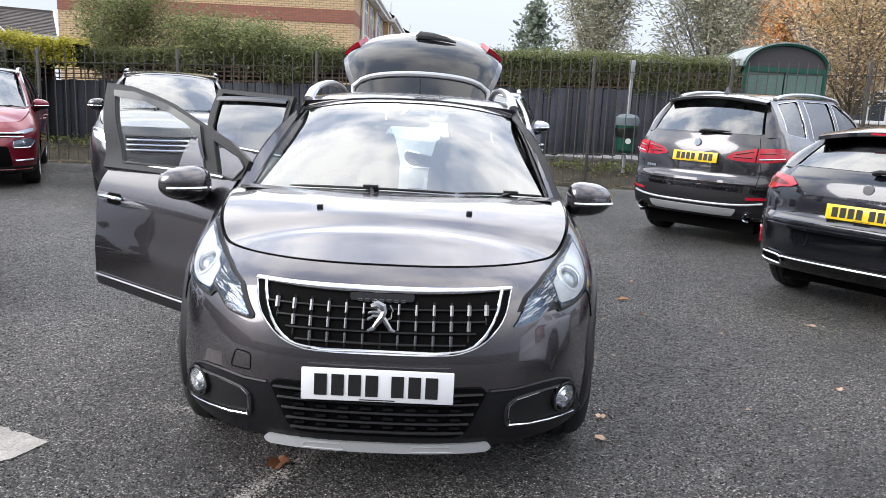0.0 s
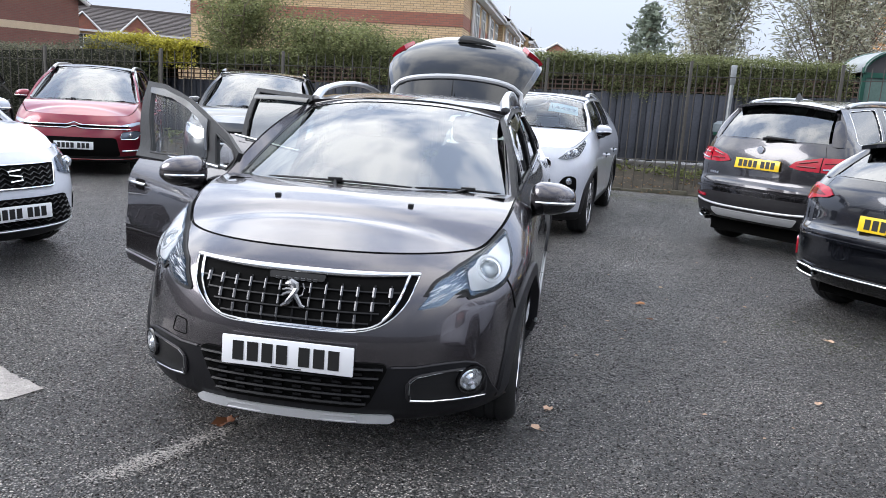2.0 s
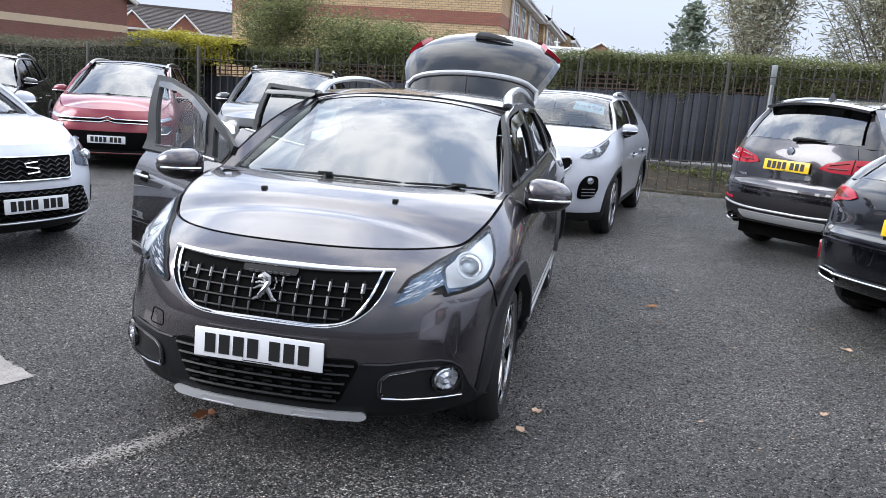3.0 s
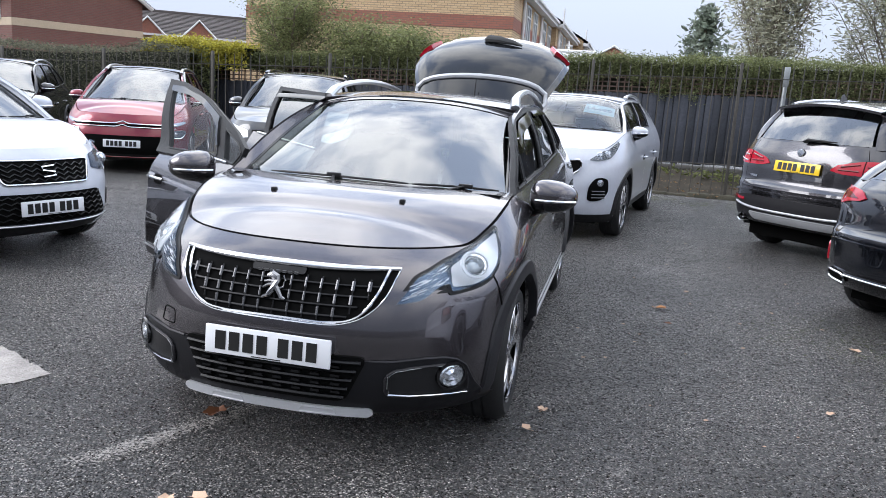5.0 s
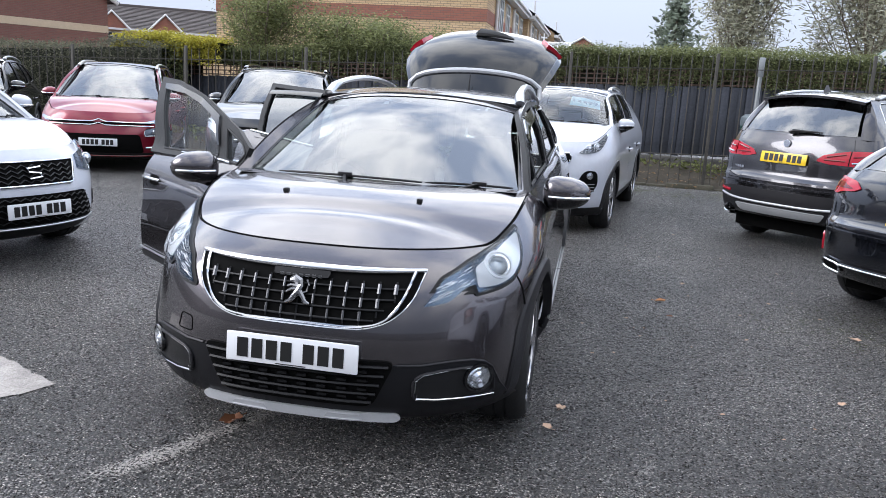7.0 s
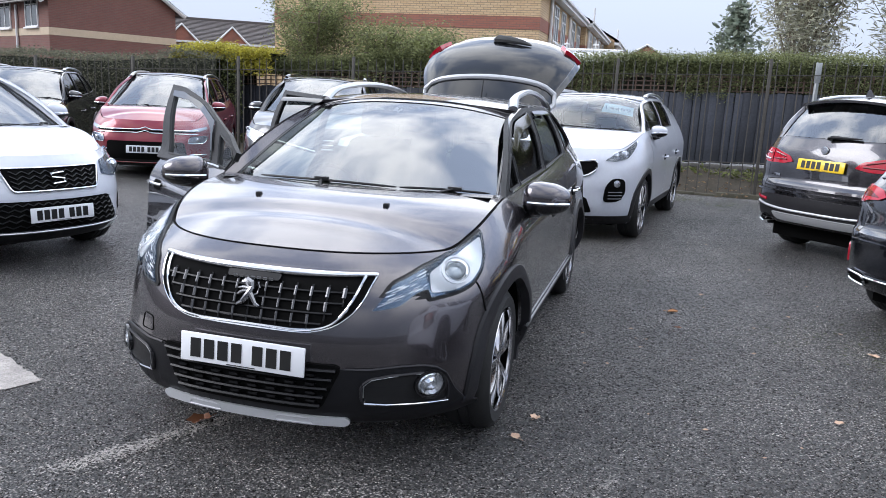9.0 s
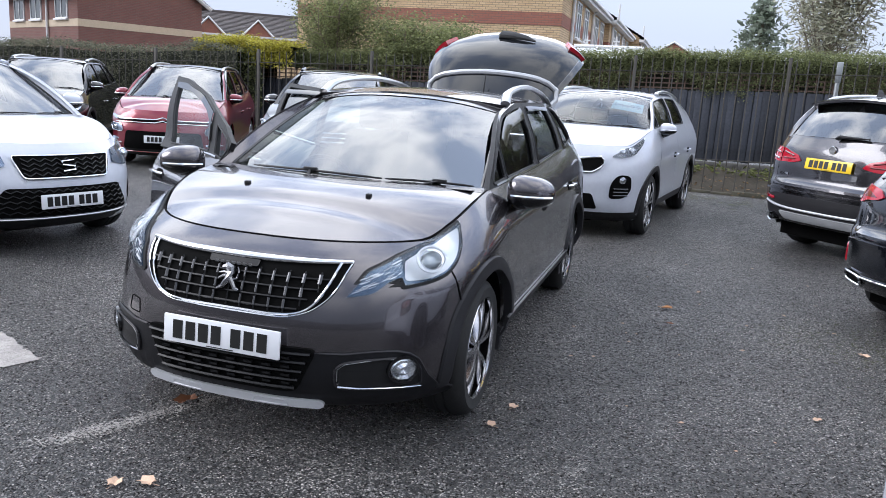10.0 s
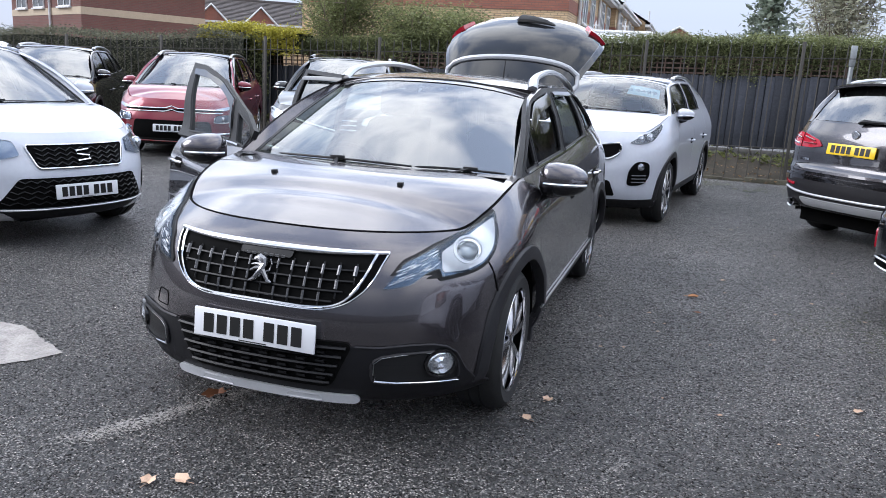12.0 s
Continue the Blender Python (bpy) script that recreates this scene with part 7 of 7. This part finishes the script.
def slate_suv():
    f = Form(L=4.45, W=0.91, zn=0.92, zcowl=1.08, zrear=1.22, H=1.71, xb=0.88, xr=0.60, axles=(0.85, 3.52), rw=0.35, arch=0.40, zb=(0.25, 0.3, 0.33), yr=3.95, Lt=0.52, pt=2.5, doors=(1.2, 2.3, 3.3), wins=(2.26, 3.15, 3.85),
             rear=((0, 0.12), (0.1, 0.04), (0.28, 0.0), (0.45, 0.0), (0.52, 0.05), (0.7, 0.06), (0.85, 0.08), (1, 0.14)))
    R = 135.0
    tail = Vector((2.80, 8.40, 0))
    back = Vector((-math.sin(radians(R)), math.cos(radians(R)), 0))
    nose = tail - back * f.L
    car = car_at("slate_suv", "slate grey SUV seen tail on, yellow plate", nose, R)
    m = body_shell(car, f, SLATE_PAINT, dict(belt_trim=CHROME, frame_mat=GLOSS, seal=CHROME, seal_r=0.004, rear_pane=REAR_SCREEN, wheel="five", bumper_v=0.43))
    on, rb, tg = f.on_end(True), m["rear_bumper"], m["tailgate"]
    part("bumper_cladding", sheet(rounded([(-0.87, 0.37), (0.87, 0.37), (0.89, 0.57), (0.60, 0.63), (-0.60, 0.63), (-0.89, 0.57)], 0.04), [], on, 0.006, 0.02, 0.05), CLAD, rb, "dark bumper cladding")
    part("bumper_shelf", sheet([(-0.76, 0.665), (0.76, 0.665), (0.76, 0.685), (-0.76, 0.685)], [], on, 0.03, 0.04, 0.06), SLATE_PAINT, rb)
    part("skid_plate", sheet(rounded([(-0.46, 0.375), (0.46, 0.375), (0.52, 0.45), (-0.52, 0.45)], 0.03), [], on, 0.02, 0.03, 0.05), SKID, rb, "silver skid plate")
    part("skid_upper", tube(bmesh.new(), [on(x, 0.49 + 0.03 * (abs(x) / 0.7) ** 4, 0.012) for x in np.linspace(-0.75, 0.75, 25)], 0.013, 6), SKID, rb)
    for sgn in (1, -1):
        lm = [(sgn * a, b) for a, b in ((0.34, 0.985), (0.40, 1.045), (0.62, 1.10), (0.84, 1.11), (0.895, 1.06), (0.885, 0.985), (0.72, 0.955), (0.46, 0.96))]
        h = part("tail_lamp", sheet(rounded(lm, 0.02), [], on, 0.012, 0.02, 0.04), RED_LENS, car, "red and clear tail lamp")
        for a, b, c_ in (((0.42, 1.0), (0.60, 1.0), RED_LENS_DARK), ((0.66, 0.985), (0.86, 1.005), LAMP_SILVER), ((0.44, 1.03), (0.60, 1.065), RED_LENS_DARK), ((0.66, 1.045), (0.86, 1.065), RED_LENS_DARK)):
            part("lamp_bar", tube(bmesh.new(), [on(sgn * x, a[1] + (b[1] - a[1]) * t, 0.016) for t, x in ((0, a[0]), (0.5, (a[0] + b[0]) / 2), (1, b[0]))], 0.008, 5), c_, h)
        part("lamp_gap", tube(bmesh.new(), [on(sgn * 0.635, z, 0.014) for z in (0.958, 1.02, 1.10)], 0.005, 4), VOID, h)
        part("reflector", sheet([(sgn * 0.60, 0.555), (sgn * 0.84, 0.57), (sgn * 0.84, 0.595), (sgn * 0.60, 0.585)], [], on, 0.014, 0.01, 0.05), RED_LENS, rb)
        p = on(sgn * 0.62, 0.385, 0.03)
        ex = part("exhaust_pipe", lathe(bmesh.new(), [(0.03, -0.06), (0.036, 0.03), (0.045, 0.04), (0.047, -0.08)], 20, "Y", (p.x, p.y, p.z)), CHROME, car, "round chrome exhaust tip")
        mirror_cap(car, f, sgn, SLATE_PAINT, 1.12)
    yy = on(0, 0.90, 0.0).y
    plate_bars(tg, pose(0, yy + 0.012, 0.975, 0, 0, 180) @ pose(0, 0, 0, -8), PLATE_YELLOW, "yellow rear number plate")
    b = on(0, 1.125, 0.01)
    part("badge", lathe(bmesh.new(), [(0.0, 0.012), (0.036, 0.012), (0.041, 0.004), (0.041, -0.01)], 24, "Y", (b.x, b.y, b.z)), CHROME, tg, "round badge")
    for x in (-0.66, 0.50):
        bm = bmesh.new()
        for i in range(4 if x > 0 else 2):
            p = on(x + 0.035 * i, 0.835, 0.006)
            box(bm, x + 0.035 * i - 0.012, x + 0.035 * i + 0.012, p.y - 0.004, p.y + 0.003, 0.825, 0.85)
        part("badge_bars", bm, CHROME, tg)
    part("rear_wiper", tube(bmesh.new(), [Vector(f.rear_glass(0.0, 0.06, 0.02)), Vector(f.rear_glass(-0.05, 0.1, 0.05)), Vector(f.rear_glass(-0.5, 0.1, 0.03))], [0.035, 0.03, 0.012], 8, False, 0.6), PLASTIC, tg)
    P = np.array([[Vector((s * (f.xr - 0.03), f.yr + dy - 0.06 * s * s, float(f.top(f.yr)) - 0.055 * s * s + dz)) for s in np.linspace(-1, 1, 15)] for dy, dz in ((-0.1, 0.015), (0.06, 0.0), (0.15, -0.02), (0.15, -0.045), (0.0, -0.05))])
    part("roof_spoiler", grid_bm(P), SLATE_PAINT, tg)
    part("aerial_fin", grid_bm(np.array([[(x * (1 - t), f.yr - 0.32 + 0.14 * t, f.H - 0.02 + 0.07 * t), (x * (1 - t), f.yr - 0.16 + 0.02 * t, f.H - 0.03 + 0.07 * t)] for t, x in ((0, 0.035), (0.6, 0.035), (1, 0.0))])), SLATE_PAINT, car)
    roof_rails(car, f, SATIN, 2.0, 3.8, 0.04)


slate_suv()


def navy_hatch():
    f = Form(L=4.38, W=0.91, zn=0.78, zcowl=0.98, zrear=1.06, H=1.45, xb=0.88, xr=0.57, axles=(0.88, 3.58), rw=0.33, arch=0.37, zb=(0.2, 0.22, 0.26), yr=3.75, Lt=0.5, pt=2.7, doors=(1.2, 2.3, 3.25), wins=(2.26, 3.1, 3.6),
             rear=((0, 0.14), (0.1, 0.04), (0.28, 0.0), (0.5, 0.0), (0.56, 0.06), (0.75, 0.08), (0.9, 0.11), (1, 0.18)))
    R = 129.0
    tail = Vector((3.04, 5.38, 0))
    back = Vector((-math.sin(radians(R)), math.cos(radians(R)), 0))
    car = car_at("navy_hatchback", "dark navy hatchback seen tail on, yellow plate", tail - back * f.L, R)
    m = body_shell(car, f, NAVY_PAINT, dict(belt_trim=CHROME, frame_mat=GLOSS, arch_trim=0, wheel="five", bumper_v=0.45, sill_mat=NAVY_PAINT))
    on, rb, tg = f.on_end(True), m["rear_bumper"], m["tailgate"]
    part("diffuser", sheet(rounded([(-0.80, 0.27), (0.80, 0.27), (0.74, 0.40), (-0.74, 0.40)], 0.04), [], on, 0.006, 0.02, 0.05), GLOSS, rb)
    part("chrome_strip", tube(bmesh.new(), [on(x, 0.375, 0.014) for x in np.linspace(-0.60, 0.60, 23)], 0.008, 6), CHROME, rb)
    part("bumper_shelf", sheet([(-0.72, 0.605), (0.72, 0.605), (0.72, 0.63), (-0.72, 0.63)], [], on, 0.03, 0.04, 0.06), NAVY_PAINT, rb)
    for sgn in (1, -1):
        lm = [(sgn * a, b) for a, b in ((0.54, 0.935), (0.60, 0.985), (0.78, 1.005), (0.87, 0.985), (0.885, 0.885), (0.80, 0.872), (0.70, 0.90), (0.60, 0.91))]
        h = part("tail_lamp", sheet(rounded(lm, 0.012), [], on, 0.012, 0.02, 0.04), RED_LENS, car, "red tail lamp")
        part("lamp_bar", sheet(rounded([(sgn * a, b) for a, b in ((0.60, 0.925), (0.74, 0.92), (0.84, 0.93), (0.84, 0.97), (0.72, 0.965))], 0.02), [], on, 0.015, 0.004, 0.04), RED_LENS_DARK, h)
        part("reflector", sheet(rounded([(sgn * 0.82, 0.43), (sgn * 0.87, 0.45), (sgn * 0.87, 0.57), (sgn * 0.83, 0.55)], 0.01), [], on, 0.010, 0.01, 0.05), RED_LENS, rb)
        ring = rounded([(sgn * 0.56, 0.315), (sgn * 0.76, 0.33), (sgn * 0.75, 0.395), (sgn * 0.57, 0.385)], 0.03)
        e = part("exhaust_pipe", tube(bmesh.new(), [on(a, b, 0.02) for a, b in dense(ring, 0.03)], 0.010, 6, True), CHROME, car, "chrome trimmed exhaust outlet")
        part("exhaust_mouth", sheet(ring, [], on, 0.012, 0.01, 0.05), VOID, e)
        mirror_cap(car, f, sgn, NAVY_PAINT, 1.03)
    yy = on(0, 0.76, 0.0).y
    plate_bars(tg, pose(0, yy + 0.012, 0.775, 0, 0, 180) @ pose(0, 0, 0, -6), PLATE_YELLOW, "yellow rear number plate")
    b = on(0, 0.955, 0.008)
    part("badge", lathe(bmesh.new(), [(0.0, 0.008), (0.033, 0.008), (0.038, 0.0), (0.038, -0.01)], 24, "Y", (b.x, b.y, b.z)), SATIN, tg, "oval badge")
    bm = bmesh.new()
    for i in range(7):
        p = on(-0.12 + 0.04 * i, 0.875, 0.006)
        box(bm, p.x - 0.014, p.x + 0.014, p.y - 0.004, p.y + 0.003, 0.865, 0.888)
    part("badge_bars", bm, CHROME, tg)
    part("rear_wiper", tube(bmesh.new(), [Vector(f.rear_glass(0.0, 0.04, 0.02)), Vector(f.rear_glass(-0.05, 0.08, 0.05)), Vector(f.rear_glass(-0.6, 0.08, 0.03))], [0.035, 0.03, 0.012], 8, False, 0.6), PLASTIC, tg)
    P = np.array([[Vector((s * (f.xr - 0.0), f.yr + dy - 0.05 * s * s, float(f.top(f.yr)) - 0.06 * s * s + dz)) for s in np.linspace(-1, 1, 15)] for dy, dz in ((-0.1, 0.015), (0.1, 0.0), (0.24, -0.03), (0.24, -0.06), (0.0, -0.06))])
    sp = part("roof_spoiler", grid_bm(P), NAVY_PAINT, tg)
    part("brake_light", boxes((-0.16, 0.16, f.yr + 0.235, f.yr + 0.245, float(f.top(f.yr)) - 0.055, float(f.top(f.yr)) - 0.04)), RED_LENS, sp)


navy_hatch()


def white_hatch():
    f = Form(L=4.3, W=0.90, zn=0.85, zcowl=1.0, zrear=1.1, H=1.5, axles=(0.88, 3.5), rw=0.33, arch=0.375, zb=(0.2, 0.24, 0.26), yr=3.8)
    R = 127.0
    tail = Vector((2.45, 1.42, 0))
    back = Vector((-math.sin(radians(R)), math.cos(radians(R)), 0))
    car = car_at("white_hatchback", "white hatchback, only its rear corner showing", tail - back * f.L, R)
    m = body_shell(car, f, WHITE_PAINT, dict(wheel="five", bumper_v=0.5))
    on, rb = f.on_end(True), m["rear_bumper"]
    part("diffuser", sheet(rounded([(-0.8, 0.25), (0.8, 0.25), (0.76, 0.36), (-0.76, 0.36)], 0.03), [], on, 0.006, 0.02, 0.05), PLASTIC, rb)
    for sgn in (1, -1):
        lm = [(sgn * a, b) for a, b in ((0.66, 0.72), (0.64, 0.98), (0.78, 1.04), (0.87, 0.98), (0.885, 0.70), (0.75, 0.68))]
        h = part("tail_lamp", sheet(rounded(lm, 0.03), [], on, 0.012, 0.02, 0.04), GLOSS, car, "smoked tail lamp with red core")
        core = [(sgn * a, b) for a, b in ((0.70, 0.80), (0.69, 0.96), (0.80, 0.99), (0.85, 0.95), (0.86, 0.80))]
        part("lamp_core", sheet(rounded(core, 0.02), [], on, 0.015, 0.004, 0.04), RED_LENS_DARK, h)


white_hatch()


# ---- marks and leaves on the tarmac ----
WHITE_LINE = mat("worn_white_paint", (0.33, 0.305, 0.285), 0.8, 0, 0, 0.45, 9, 0.8, 90)
STAIN = mat("pale_tyre_dust", (0.42, 0.395, 0.37), 0.85, 0, 0, 0.5, 12, 0.6, 90)
MOSS = mat("moss", (0.085, 0.09, 0.045), 0.95, 0, 0, 0.6, 5, 0.8, 50)


def flat_patch(name, outline, z, material, label, rough=0.02, seed=1, step=0.05):
    """A thin ragged-edged layer lying on the tarmac."""
    rng = random.Random(seed)
    bm = bmesh.new()
    ring = [bm.verts.new((a + rng.uniform(-rough, rough), b + rng.uniform(-rough, rough), z)) for a, b in dense(outline, step)]
    es = [bm.edges.new((a, b)) for a, b in zip(ring, ring[1:] + ring[:1])]
    bmesh.ops.triangle_fill(bm, use_beauty=True, edges=es, normal=(0, 0, 1))
    return tagged(part(name, bm, material), label, "road marking", kind="structure")


flat_patch("painted_mark", [(-1.52, 2.87), (-2.0, 3.1), (-3.0, 3.05), (-3.0, 2.4), (-2.05, 2.3), (-1.62, 2.68)], 0.004, WHITE_LINE, "worn white paint on the tarmac", 0.012)
rng = random.Random(9)
for k, (x0, y0, x1, y1, n, w) in enumerate(((-0.40, 2.95, -0.75, 2.25, 34, 0.05), (-0.85, 2.15, -0.6, 2.5, 14, 0.05), (1.19, 2.80, 1.23, 2.90, 4, 0.025), (-1.3, 3.3, -0.9, 3.2, 8, 0.05))):
    bm = bmesh.new()
    for i in range(n * 40):
        t = rng.random()
        cx, cy = x0 + (x1 - x0) * t + rng.gauss(0, w * 0.6), y0 + (y1 - y0) * t + rng.gauss(0, w * 0.6)
        r = rng.uniform(0.0012, w * 0.1)
        vs = [bm.verts.new((cx + math.cos(a) * r * rng.uniform(0.5, 1.3), cy + math.sin(a) * r * rng.uniform(0.5, 1.3), 0.004 + 0.00001 * i)) for a in np.linspace(0, 2 * math.pi, 10)[:-1]]
        bm.faces.new(vs)
    tagged(part("scuff_mark", bm, STAIN), "pale worn scuffs on the tarmac", "road marking", kind="structure")
bm = bmesh.new()
for i in range(840):
    cx, cy = rng.uniform(-1, 6), 13.4 - abs(rng.gauss(0, 0.5))
    if i > 330:
        cx, cy = rng.gauss(2.75, 0.35), rng.gauss(5.35, 0.3)
    r = rng.uniform(0.012, 0.05) if i < 331 else rng.uniform(0.003, 0.011)
    vs = [bm.verts.new((cx + math.cos(a) * r * rng.uniform(0.4, 1.5), cy + math.sin(a) * r * rng.uniform(0.4, 1.3), 0.004 + 0.00001 * i)) for a in np.linspace(0, 2 * math.pi, 12)[:-1]]
    bm.faces.new(vs)
tagged(part("moss_patches", bm, MOSS), "thin green moss on the tarmac by the kerb", "moss", kind="stuff")

LEAF_MATS = [mat("fallen_leaf_orange", (0.45, 0.20, 0.07), 0.7, 0, 0, 0.3, 40), mat("fallen_leaf_pale", (0.58, 0.40, 0.28), 0.7, 0, 0, 0.3, 40), mat("fallen_leaf_brown", (0.20, 0.08, 0.035), 0.7, 0, 0, 0.3, 40)]


def fallen_leaf(x, y, size, turn, material, label):
    """A curled, lobed dead leaf."""
    bm = bmesh.new()
    mid = bm.verts.new((0, 0, 0.006))
    ring = []
    for k in range(14):
        a = 2 * math.pi * k / 14
        r = size * (0.62 + 0.38 * math.cos(a * 1.0)) * (1.0 if k % 2 else 0.68) + size * 0.15
        ring.append(bm.verts.new((math.cos(a) * r, math.sin(a) * r * 0.8, 0.008 + 0.25 * size * abs(math.sin(a * 1.5)))))
    for a, b in zip(ring, ring[1:] + ring[:1]):
        bm.faces.new((mid, a, b))
    tube(bm, [(-size * 0.1, 0, 0.006), (-size * 0.9, 0.1 * size, 0.01)], size * 0.03, 4)
    o = part("fallen_leaf", bm, material)
    o.matrix_basis = pose(x, y, 0, 0, 0, turn)
    return tagged(o, label, "leaf", "fallen leaves")


for k, (x, y, s, c) in enumerate(((1.46, 5.66, 0.055, 0), (0.83, 3.36, 0.04, 1), (0.79, 3.12, 0.04, 1), (2.25, 3.89, 0.035, 1), (2.68, 5.15, 0.045, 1), (1.95, 4.86, 0.02, 1), (-0.35, 2.03, 0.045, 1), (-0.24, 2.09, 0.05, 1),
                                  (-0.565, 2.78, 0.075, 2), (1.50, 5.25, 0.03, 2), (1.7, 6.3, 0.03, 1), (2.3, 5.9, 0.022, 1), (-0.1, 1.95, 0.03, 2), (1.1, 4.3, 0.018, 1), (1.6, 3.54, 0.018, 1))):
    fallen_leaf(x, y, s, k * 77, LEAF_MATS[c], ("curled orange dead leaf on the tarmac", "pale dry dead leaf on the tarmac", "brown rotting leaf on the tarmac")[c])
for k in range(26):
    fallen_leaf(rng.uniform(0.9, 3.0), rng.uniform(3.0, 9.0), rng.uniform(0.008, 0.018), rng.uniform(0, 360), LEAF_MATS[1], "small pale leaf scrap on the tarmac")
